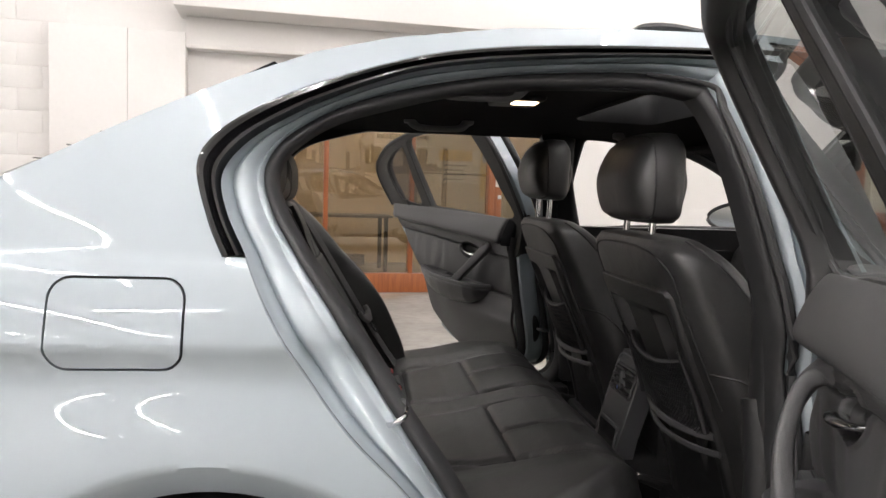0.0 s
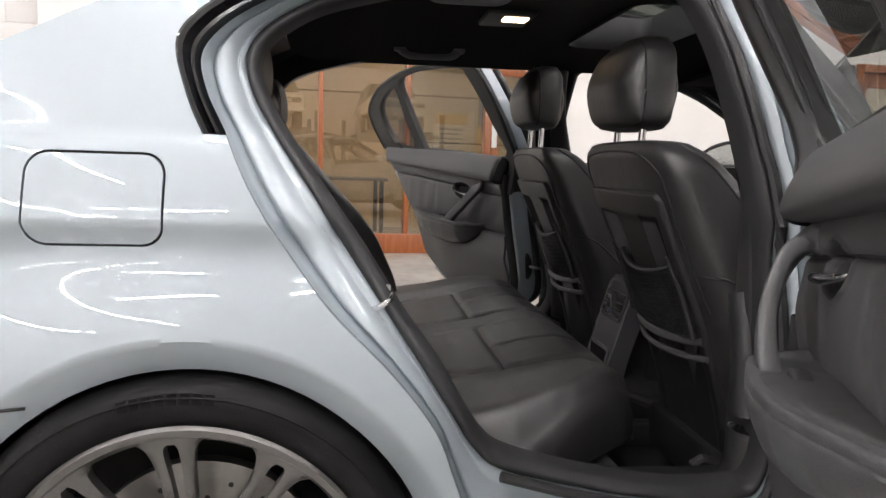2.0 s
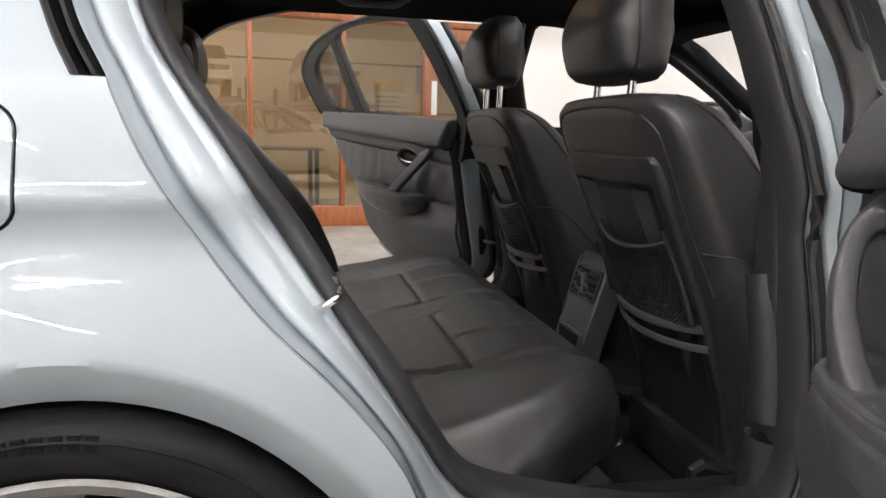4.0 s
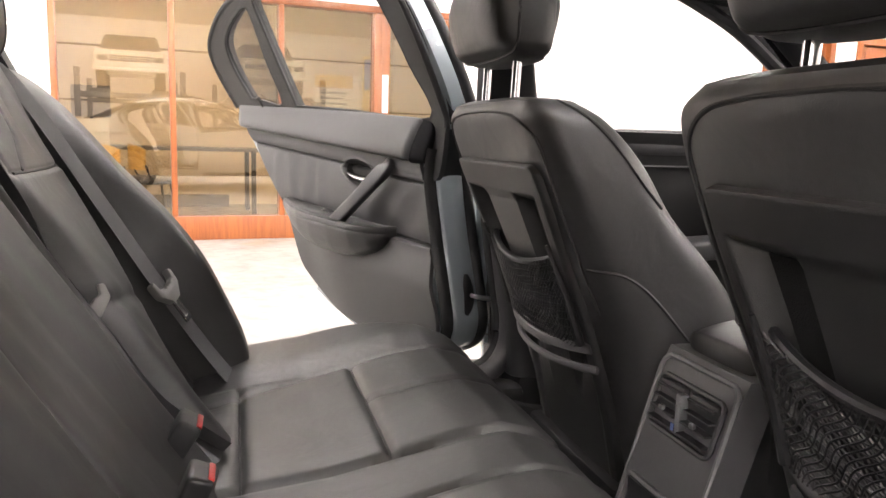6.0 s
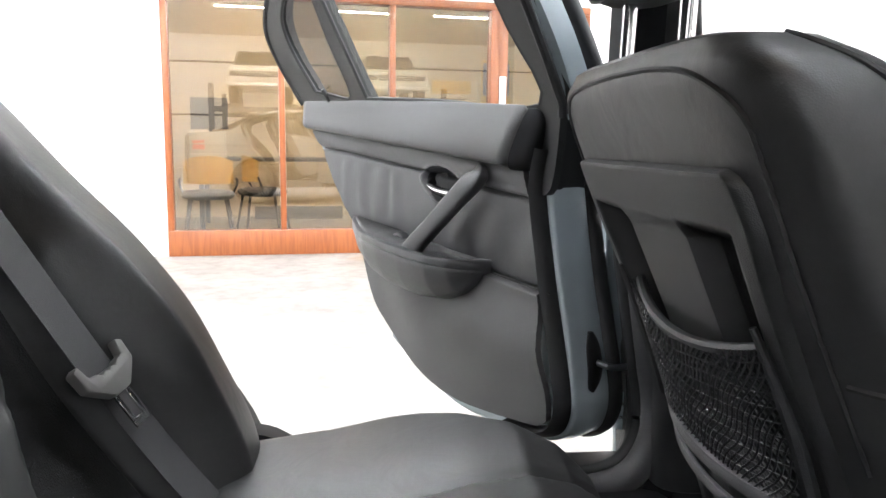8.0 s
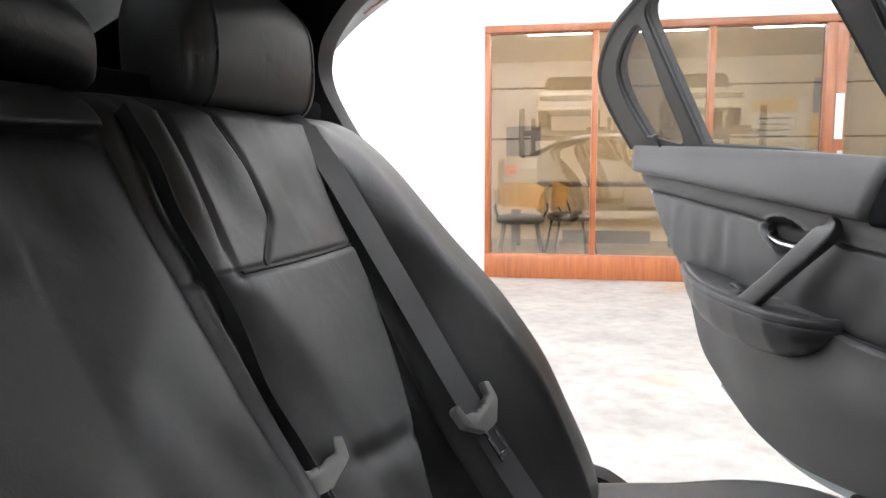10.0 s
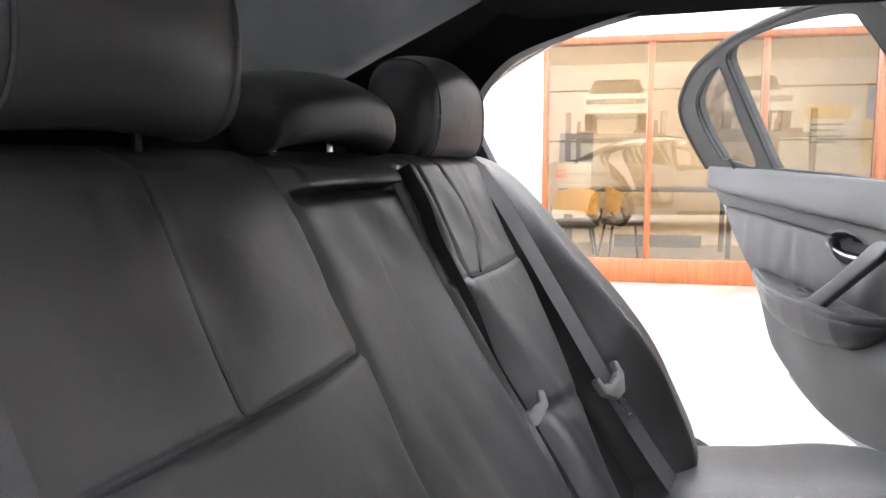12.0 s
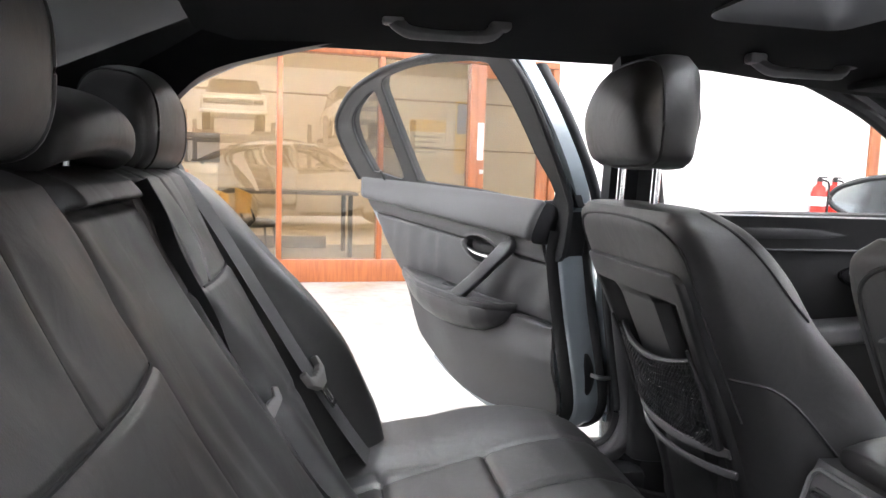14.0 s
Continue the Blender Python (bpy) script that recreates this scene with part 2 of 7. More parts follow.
def cr(points, n, closed=False):
    """Catmull-Rom curve through points, n samples at even arc length."""
    p = np.array(points, float)
    k = len(p)
    out = []
    segs = k if closed else k - 1
    for i in range(segs):
        if closed:
            a, b, c, d = p[(i - 1) % k], p[i], p[(i + 1) % k], p[(i + 2) % k]
        else:
            a, b, c, d = p[max(i - 1, 0)], p[i], p[i + 1], p[min(i + 2, k - 1)]
        for t in np.linspace(0, 1, 12, endpoint=False):
            out.append(0.5 * (2 * b + (c - a) * t + (2 * a - 5 * b + 4 * c - d) * t * t + (3 * b - a - 3 * c + d) * t ** 3))
    out.append(p[0] if closed else p[-1])
    out = np.array(out)
    s = np.r_[0, np.cumsum(np.linalg.norm(np.diff(out, axis=0), axis=1))]
    q = np.linspace(0, s[-1], n, endpoint=not closed)
    return np.stack([np.interp(q, s, out[:, i]) for i in range(p.shape[1])], 1)


def crk(points, per):
    """Catmull-Rom with the same number of samples between every two keys, so that several lines match key by key."""
    p = np.array(points, float)
    k = len(p)
    out = []
    for i in range(k - 1):
        a, b, c, d = p[max(i - 1, 0)], p[i], p[i + 1], p[min(i + 2, k - 1)]
        for t in np.linspace(0, 1, per, endpoint=False):
            out.append(0.5 * (2 * b + (c - a) * t + (2 * a - 5 * b + 4 * c - d) * t * t + (3 * b - a - 3 * c + d) * t ** 3))
    out.append(p[-1])
    return np.array(out)


def lattice(P, cu=False, cv=False, bm=None):
    """Quads over an array of points (nu, nv, 3)."""
    bm = bm or bmesh.new()
    nu, nv = P.shape[:2]
    v = [[bm.verts.new(P[i, j]) for j in range(nv)] for i in range(nu)]
    for i in range(nu if cu else nu - 1):
        for j in range(nv if cv else nv - 1):
            a, b, c, d = v[i][j], v[(i + 1) % nu][j], v[(i + 1) % nu][(j + 1) % nv], v[i][(j + 1) % nv]
            try:
                bm.faces.new((a, b, c, d))
            except ValueError:
                pass
    return bm


def capped(P, bm=None):
    """Loft of closed rings with both ends shut."""
    bm = bm or bmesh.new()
    nu, nv = P.shape[:2]
    v = [[bm.verts.new(P[i, j]) for j in range(nv)] for i in range(nu)]
    for i in range(nu - 1):
        for j in range(nv):
            bm.faces.new((v[i][j], v[i + 1][j], v[i + 1][(j + 1) % nv], v[i][(j + 1) % nv]))
    bm.faces.new(v[0][::-1])
    bm.faces.new(v[-1])
    return bm


def slab(P, off):
    """A sheet of thickness: P and P + off joined round the border. off: vector or array."""
    Q = P + np.array(off)
    nu, nv = P.shape[:2]
    bm = bmesh.new()
    A = [[bm.verts.new(P[i, j]) for j in range(nv)] for i in range(nu)]
    B = [[bm.verts.new(Q[i, j]) for j in range(nv)] for i in range(nu)]
    for i in range(nu - 1):
        for j in range(nv - 1):
            bm.faces.new((A[i][j], A[i + 1][j], A[i + 1][j + 1], A[i][j + 1]))
            bm.faces.new((B[i][j], B[i][j + 1], B[i + 1][j + 1], B[i + 1][j]))
    for i in range(nu - 1):
        for j in (0, nv - 1):
            bm.faces.new((A[i][j], A[i + 1][j], B[i + 1][j], B[i][j]))
    for j in range(nv - 1):
        for i in (0, nu - 1):
            bm.faces.new((A[i][j], A[i][j + 1], B[i][j + 1], B[i][j]))
    return bm


def tube(path, r, n=8, closed=False, flat=1.0, up=(0, 0, 1), bm=None):
    """A bar of round or flattened section along a path. r: number or list."""
    p = np.array(path, float)
    k = len(p)
    rr = np.full(k, r, float) if np.isscalar(r) else np.interp(np.linspace(0, 1, k), np.linspace(0, 1, len(r)), r)
    rings = []
    for i in range(k):
        if closed:
            t = p[(i + 1) % k] - p[i - 1]
        else:
            t = p[min(i + 1, k - 1)] - p[max(i - 1, 0)]
        t = t / (np.linalg.norm(t) + 1e-9)
        a = np.cross(t, up)
        if np.linalg.norm(a) < 1e-3:
            a = np.cross(t, (1, 0, 0.01))
        a /= np.linalg.norm(a)
        b = np.cross(a, t)
        th = np.linspace(0, 2 * math.pi, n, endpoint=False)
        rings.append(p[i] + rr[i] * (np.outer(np.cos(th), a) * flat + np.outer(np.sin(th), b)))
    P = np.array(rings)
    return lattice(P, cu=True, cv=True, bm=bm) if closed else capped(P, bm)


def box(cx, cy, cz, sx, sy, sz, bev=0.004, seg=2, m=None):
    bm = bmesh.new()
    bmesh.ops.create_cube(bm, size=1)
    for v in bm.verts:
        v.co = Vector((v.co.x * sx, v.co.y * sy, v.co.z * sz))
    if bev:
        bmesh.ops.bevel(bm, geom=bm.edges[:], offset=bev, segments=seg, affect="EDGES", profile=0.5)
    bmesh.ops.translate(bm, verts=bm.verts[:], vec=(cx, cy, cz))
    if m:
        bmesh.ops.transform(bm, matrix=m, verts=bm.verts[:])
    return bm


def superring(c, a, b, n, e):
    th = np.linspace(0, 2 * math.pi, n, endpoint=False)
    ca, sa = np.cos(th), np.sin(th)
    u = np.sign(ca) * np.abs(ca) ** (2 / e)
    v = np.sign(sa) * np.abs(sa) ** (2 / e)
    return np.array(c) + np.outer(u, a) + np.outer(v, b)


def pillow(keys, n=40, steps=40, e=3.0, bdir=(1, 0, 0), adir=(0, 1, 0), roundness=0.18):
    """A stuffed form: rings along keys of (x, y, z, half width, half depth), with rounded ends."""
    k = cr([list(q) for q in keys], steps)
    L = np.linspace(0, 1, steps)
    rings = []
    for i, q in enumerate(k):
        rings.append(superring(q[:3], np.array(adir) * q[3], np.array(bdir) * q[4], n, e))
    P = np.array(rings)
    ends = []
    for side in (0, -1):
        ring = P[side]
        c = ring.mean(0)
        nxt = P[1 if side == 0 else -2].mean(0)
        d = c - nxt
        d /= np.linalg.norm(d) + 1e-9
        h = min(k[side][3], k[side][4]) * roundness * 3
        extra = []
        for f in (0.35, 0.65, 0.85, 0.96):
            s = math.sqrt(1 - f * f) if f < 0.96 else 0.2
            extra.append(c + (ring - c) * (0.25 + 0.75 * s) + d * h * f)
        ends.append(extra)
    P = np.concatenate([np.array(ends[0][::-1]), P, np.array(ends[1])])
    return capped(P)


def inside_many(P, poly):
    """For each point of P: whether it lies inside the polygon."""
    P, q = np.asarray(P, float).reshape(-1, 2), np.asarray(poly, float)
    out = np.zeros(len(P), bool)
    j = len(q) - 1
    for i in range(len(q)):
        (xi, yi), (xj, yj) = q[i], q[j]
        cross = ((yi > P[:, 1]) != (yj > P[:, 1])) & (P[:, 0] < (xj - xi) * (P[:, 1] - yi) / (yj - yi + 1e-12) + xi)
        out ^= cross
        j = i
    return out


def dense(poly, step):
    out = []
    for i in range(len(poly)):
        a, b = np.array(poly[i]), np.array(poly[(i + 1) % len(poly)])
        k = max(1, int(np.linalg.norm(b - a) / step + 0.5))
        for t in range(k):
            out.append(tuple(a + (b - a) * t / k))
    return out


def skin(outer, holes, fn, step=0.03, back=None, lines=()):
    """A sheet over the plane region inside outer and outside the holes, carried into space by fn(a, b); back: the same for its other side."""
    loops = [dense(outer, step)] + [dense(h, step) for h in holes]
    pts, edges = [], []
    for lp in loops:
        o = len(pts)
        pts += lp
        edges += [(o + i, o + (i + 1) % len(lp)) for i in range(len(lp))]
    for ln in lines:
        o = len(pts)
        for a, b in zip(ln[:-1], ln[1:]):
            a, b = np.array(a), np.array(b)
            k = int(np.linalg.norm(b - a) / step) + 1
            pts += [tuple(a + (b - a) * i / k) for i in range(k)]
        pts.append(tuple(ln[-1]))
        edges += [(o + i, o + i + 1) for i in range(len(pts) - 1 - o)]
    A = np.array(pts)
    lo, hi = A.min(0), A.max(0)
    cand = []
    for row, y in enumerate(np.arange(lo[1] + step / 2, hi[1], step * 0.87)):
        for x in np.arange(lo[0] + step * (0.25 + 0.5 * (row % 2)), hi[0], step):
            cand.append((x, y))
    cand = np.array(cand).reshape(-1, 2)
    ok = inside_many(cand, loops[0])
    for hl in loops[1:]:
        ok &= ~inside_many(cand, hl)
    cand = cand[ok]
    for c0 in range(0, len(cand), 500):
        c = cand[c0:c0 + 500]
        near = ((c[:, None, :] - A[None, :, :]) ** 2).sum(2).min(1)
        pts += [tuple(q) for q in c[near > (0.55 * step) ** 2]]
    vs, _, fs, *_ = delaunay_2d_cdt([Vector(p) for p in pts], edges, [], 0, 1e-7)
    fs = [list(f) for f in fs]
    mids = np.array([[sum(vs[i].x for i in f) / len(f), sum(vs[i].y for i in f) / len(f)] for f in fs])
    ok = inside_many(mids, loops[0])
    for hl in loops[1:]:
        ok &= ~inside_many(mids, hl)
    keep = [f for f, k in zip(fs, ok) if k]
    bm = bmesh.new()
    V = [bm.verts.new(fn(v.x, v.y)) for v in vs]
    for f in keep:
        bm.faces.new([V[i] for i in f])
    if back:
        W = [bm.verts.new(back(v.x, v.y)) for v in vs]
        count = {}
        for f in keep:
            bm.faces.new([W[i] for i in reversed(f)])
            for i in range(3):
                e = (f[i], f[(i + 1) % 3])
                count[tuple(sorted(e))] = count.get(tuple(sorted(e)), 0) + 1
        for (a, b), c in count.items():
            if c == 1:
                bm.faces.new((V[a], V[b], W[b], W[a]))
    bmesh.ops.delete(bm, geom=[v for v in bm.verts if not v.link_faces], context="VERTS")
    return bm


def rrect(x0, z0, x1, z1, r, n=6):
    out = []
    for cx, cz, a0 in ((x1 - r, z1 - r, 0), (x0 + r, z1 - r, 90), (x0 + r, z0 + r, 180), (x1 - r, z0 + r, 270)):
        for i in range(n + 1):
            a = radians(a0 + 90 * i / n)
            out.append((cx + r * math.cos(a), cz + r * math.sin(a)))
    return out


def seam_line(bm, pts, centre, r=0.0022, lift=0.0005):
    """Stitch line: points thrown onto a form from outside towards its middle axis."""
    tree = BVHTree.FromBMesh(bm)
    path = []
    for p, c in zip(pts, centre):
        o = Vector(c) + (Vector(p) - Vector(c)).normalized() * 0.6
        hit = tree.ray_cast(o, (Vector(c) - o).normalized())
        if hit[0] is not None:
            path.append(tuple(hit[0] + (o - Vector(c)).normalized() * lift))
    return tube(path, r, 6)


def lathe(profile, n=48, axis_at=(0, 0, 0)):
    """Turned form round the y axis: profile of (radius, y)."""
    th = np.linspace(0, 2 * math.pi, n, endpoint=False)
    P = np.array([[(r * math.cos(a) + axis_at[0], y + axis_at[1], r * math.sin(a) + axis_at[2]) for a in th] for r, y in profile])
    return lattice(P, cv=True)

# ---- the hall ----
UA, WN = Vector((0.9936, 0.113, 0)), Vector((-0.113, 0.9936, 0))
ROOM = Matrix(((UA.x, WN.x, 0, -1.086), (UA.y, WN.y, 0, 5.797), (0, 0, 1, 0), (0, 0, 0, 1)))
TOP = 4.4


def room_part(name, bm, material, label="", category="", kind="structure", parent=None, group=""):
    ob = part(name, bm, material, parent)
    if not parent:
        ob.matrix_basis = ROOM
        tagged(ob, label, category, group, kind)
    return ob


def joined(*bms):
    """One mesh out of several boxes of the same thing."""
    out = bmesh.new()
    for b in bms:
        me = bpy.data.meshes.new("joint")
        b.to_mesh(me)
        b.free()
        out.from_mesh(me)
        bpy.data.meshes.remove(me)
    return out


def span(r0, r1, d0, d1, z0, z1, bev=0.0):
    return box((r0 + r1) / 2, (d0 + d1) / 2, (z0 + z1) / 2, r1 - r0, d1 - d0, z1 - z0, bev, 2)


room_part("floor", span(-7, 12, -20, 4.0, -0.2, 0.0), CONCRETE, "pale worn concrete floor with stains and scuffs", "floor")
room_part("ceiling", span(-7, 12, -20, 4.0, TOP, TOP + 0.2), CEIL, "plain pale painted hall ceiling", "ceiling")
wall_north = room_part("wall_north", joined(span(-7, 0, 0, 0.14, 0, TOP), span(0, 3.56, 0, 0.14, 2.115, TOP), span(3.56, 7.33, 0, 0.14, 0, TOP),
                       span(7.33, 8.43, 0, 0.14, 2.32, TOP), span(8.43, 8.80, 0, 0.14, 0, TOP), span(8.80, 9.90, 0, 0.14, 2.32, TOP), span(9.90, 12, 0, 0.14, 0, TOP)),
                       WHITE, "white painted wall with an office window", "wall")
room_part("wall_south", span(-7, 12, -20.2, -20, 0, TOP), WHITE, "plain white painted wall of the hall", "wall")
wall_west = room_part("wall_west", span(-7.2, -7, -20, 4, 0, TOP), MORTAR, "white painted block wall of the hall", "wall")
courses = bmesh.new()
for k in range(21):
    d0 = -20.0 + (0.22 if k % 2 else 0.0)
    while d0 < 3.5:
        v = [courses.verts.new((r, d, z)) for r in (-7.0, -6.992) for d in (d0, d0 + 0.422) for z in (0.21 * k, 0.21 * k + 0.199)]
        for q in ((4, 6, 7, 5), (0, 4, 5, 1), (2, 3, 7, 6), (1, 5, 7, 3), (0, 2, 6, 4)):
            courses.faces.new([v[i] for i in q])
        d0 += 0.435
tagged(room_part("block_courses", courses, WHITE, parent=wall_west), kind="stuff")
room_part("wall_east", span(12, 12.2, -20, 4, 0, TOP), WHITE, "plain white painted wall of the hall", "wall")
room_part("trim_column", joined(span(-1.66, -0.98, -0.22, 0.0, 0, 2.54, 0.006), span(-0.977, -0.46, -0.21, 0.0, 0, 2.535, 0.006)), WHITE, "white boxed-in panels in front of the wall", "wall panel")
room_part("trim_ledge", joined(span(-0.46, 3.9, -0.16, 0.0, 2.44, 2.70, 0.005), span(-0.455, 3.9, -0.19, 0, 2.40, 2.437, 0.004)), WHITE, "white painted ledge above the window", "ledge")
room_part("trim_beam", span(-0.52, 7, -0.60, 0.0, 2.703, 3.3, 0.008), WHITE, "white boxed beam under the ceiling", "beam")

for z_ in (1.76, 3.50):
    room_part("cable_conduit", tube([(-6.9, -19.96, z_), (0.0, -19.96, z_ + 0.01), (11.9, -19.96, z_)], 0.032, 8), BLACKPL, "dark cable conduit along the white wall", "conduit", "thing", group="conduits")

# painted block courses beside the column
row = 0
zz = 0.9
mesh_block = None
while zz < 3.4:
    rr = -4.6 + (0.22 if row % 2 else 0)
    while rr < -1.9:
        if mesh_block is None:
            first = part("block", span(0, 0.43, -0.006, 0.004, 0, 0.205, 0.004), WHITE, wall_north)
            mesh_block = first.data
            ob = first
        else:
            ob = new("block", mesh_block)
            ob.parent = wall_north
        ob.location = (rr, 0, zz)
        rr += 0.435
    zz += 0.210
    row += 1

# office window: wooden frame, mullions, panes
BAYS = [0.0, 0.91, 1.82, 2.715]
window_1 = empty("window_1", "office window with orange-stained wooden frame and tinted panes", "window")
window_1["kind"] = "structure"
window_1.matrix_basis = ROOM
part("window_sill", span(0.0, 2.715, -0.035, 0.10, 0.0, 0.205, 0.004), WOOD, window_1, "wide wooden base board")
part("window_head", span(0.0, 3.56, -0.03, 0.10, 2.055, 2.115, 0.004), WOOD, window_1)
for k, b in enumerate(BAYS[:3]):
    part("mullion", span(b + (0.0 if k == 0 else -0.022), b + (0.048 if k == 0 else 0.026), -0.025, 0.09, 0.207, 2.053, 0.004), WOOD, window_1)
for a, b in ((0.05, 0.886), (0.938, 1.796), (1.848, 2.66)):
    part("pane", span(a, b, 0.03, 0.038, 0.208, 2.052), OFFGLASS, window_1).visible_shadow = False
door_1 = empty("door_1", "orange-stained wooden office door with a glazed panel", "door")
door_1["kind"] = "structure"
door_1.matrix_basis = ROOM
part("door_frame", joined(span(2.665, 2.735, -0.03, 0.10, 0, 2.052, 0.004), span(3.49, 3.56, -0.03, 0.10, 0, 2.052, 0.004)), WOOD, door_1)
part("door_leaf", joined(span(2.74, 2.825, 0.0, 0.05, 0.02, 2.05, 0.004), span(3.37, 3.485, 0.0, 0.05, 0.02, 2.05, 0.004),
                         span(2.827, 3.368, 0.0, 0.05, 0.02, 0.35, 0.004), span(2.827, 3.368, 0.0, 0.05, 1.93, 2.05, 0.004)), WOOD, door_1)
part("pane", span(2.827, 3.368, 0.02, 0.028, 0.352, 1.928), OFFGLASS, door_1).visible_shadow = False
part("push_plate", span(2.752, 2.812, -0.006, -0.001, 1.16, 1.51, 0.002), WHITEPL, door_1, "white finger plate")
part("lock_rose", span(2.78, 2.82, -0.012, -0.001, 1.03, 1.07, 0.004), SATIN, door_1)
DOOR_GLAZE = mat("frosted_pane", (0.55, 0.50, 0.40), 0.25, var=0.05)
for i, r0 in enumerate((7.33, 8.80)):
    d = empty("door_%d" % (i + 2), "closed orange-stained wooden door with a frosted upper panel", "door")
    d["kind"] = "structure"
    d.matrix_basis = ROOM
    part("door_frame", joined(span(r0, r0 + 0.09, -0.03, 0.14, 0, 2.23, 0.004), span(r0 + 1.01, r0 + 1.10, -0.03, 0.14, 0, 2.23, 0.004), span(r0, r0 + 1.10, -0.03, 0.14, 2.233, 2.32, 0.004)), WOOD, d)
    part("door_leaf", joined(span(r0 + 0.095, r0 + 0.20, 0.03, 0.08, 0.01, 2.22, 0.003), span(r0 + 0.90, r0 + 1.005, 0.03, 0.08, 0.01, 2.22, 0.003),
                             span(r0 + 0.203, r0 + 0.897, 0.03, 0.08, 0.01, 1.0, 0.003), span(r0 + 0.203, r0 + 0.897, 0.03, 0.08, 2.05, 2.22, 0.003)), WOOD, d)
    part("pane", span(r0 + 0.203, r0 + 0.897, 0.045, 0.055, 1.003, 2.047), DOOR_GLAZE, d)
    part("door_handle", joined(span(r0 + 0.13, r0 + 0.17, 0.0, 0.028, 0.98, 1.08, 0.004), span(r0 + 0.14, r0 + 0.26, -0.03, -0.005, 1.03, 1.05, 0.006)), SATIN, d)
    room_part("wall_back_%d" % (i + 1), span(r0 - 0.02, r0 + 1.12, 0.15, 0.2, 0, 2.4), OFFICEW, "plain wall behind the door", "wall")

# exit sign and extinguishers
sign = empty("exit_sign", "green emergency exit sign on a white wall", "sign")
sign.matrix_basis = ROOM
part("housing", span(7.80, 8.14, -0.06, 0.0, 2.52, 2.70, 0.006), WHITEPL, sign)
part("face", span(7.815, 8.125, -0.067, -0.062, 2.535, 2.685, 0.001), GREEN, sign)
part("arrow", joined(span(8.01, 8.03, -0.071, -0.068, 2.57, 2.65), span(7.985, 8.055, -0.071, -0.068, 2.56, 2.58)), WHITEPL, sign)
for i, r0 in enumerate((6.63, 6.83)):
    e = empty("fire_extinguisher", "red fire extinguisher hanging on a white wall", "fire extinguisher", "fire extinguishers")
    e.matrix_basis = ROOM
    prof = [(0.0, 0), (0.07, 0.0), (0.078, 0.02), (0.078, 0.36), (0.06, 0.42), (0.028, 0.45), (0.025, 0.48), (0.0, 0.48)]
    th = np.linspace(0, 2 * math.pi, 20, endpoint=False)
    P = np.array([[(r0 + q * math.cos(a), -0.10 + q * math.sin(a), 0.58 + h) for a in th] for q, h in prof[1:-1]])
    part("cylinder", capped(P), REDPAINT, e)
    part("valve", joined(span(r0 - 0.02, r0 + 0.02, -0.12, -0.08, 1.055, 1.10, 0.004), span(r0 - 0.015, r0 + 0.09, -0.11, -0.09, 1.10, 1.115, 0.003)), BLACKPL, e)
    part("hose", tube(cr([(r0 + 0.02, -0.1, 1.08), (r0 + 0.10, -0.12, 1.05), (r0 + 0.11, -0.12, 0.9), (r0 + 0.09, -0.14, 0.72)], 20), 0.010), BLACKPL, e)
    part("label_band", lathe([(0.0795, 0.0), (0.0795, 0.10)], 20), WHITEPL, e).matrix_local = Matrix.Translation((r0, -0.10, 0.80)) @ pose(0, 0, 0, 90, 0, 0)
    part("bracket", span(r0 - 0.03, r0 + 0.03, -0.03, -0.001, 0.75, 0.95, 0.003), SATIN, e)

# the office behind the glass
room_part("wall_office_back", span(-0.4, 3.9, 3.2, 3.3, 0, 2.7), OFFICEW, "plain beige office wall", "wall")
room_part("wall_office_side", span(-0.5, -0.4, 0.14, 3.3, 0, 2.7), OFFICEW, "plain beige office wall", "wall")
room_part("wall_office_end", span(3.9, 4.0, 0.14, 3.3, 0, 2.7), OFFICEW, "plain beige office wall", "wall")
room_part("ceiling_office", span(-0.4, 3.9, 0.14, 3.2, 2.62, 2.7), CEIL, "plain pale office ceiling", "ceiling")


def office_chair(r, d, turn):
    c = empty("chair", "office chair with bent pale wood back and dark seat", "chair", "office chairs")
    c.matrix_basis = ROOM @ pose(r, d, 0, 0, 0, turn)
    th = np.linspace(-0.95, 0.95, 17)
    P = np.array([[(0.25 * math.sin(a) * 1.05, 0.24 * math.cos(a) - 0.05, z) for a in th] for z in (0.55, 0.61, 0.68, 0.75, 0.80)])
    P[-1, :, 2] -= 0.06 * np.abs(th) ** 2
    Q = P * np.array([0.94, 0.94, 1]) - P
    part("backrest", slab(P, Q), CHAIRWOOD, c, "bent pale wood back")
    part("seat", pillow([(0, 0.0, 0.42, 0.22, 0.22), (0, 0, 0.445, 0.235, 0.235), (0, 0, 0.47, 0.22, 0.22)], 28, 8, 2.6, (0, 1, 0), (1, 0, 0), 0.03), BLACKPL, c, "dark padded seat")
    for sx in (-1, 1):
        for sy in (-1, 1):
            part("leg", tube([(0.15 * sx, 0.15 * sy, 0.45), (0.22 * sx, 0.22 * sy, 0.0)], [0.014, 0.010], 8), BLACKPL, c)
        part("arm_post", tube(cr([(0.2 * sx, 0.03, 0.43), (0.245 * sx, 0.08, 0.54), (0.24 * sx, 0.1, 0.60)], 10), 0.010, 8), BLACKPL, c)
    return c


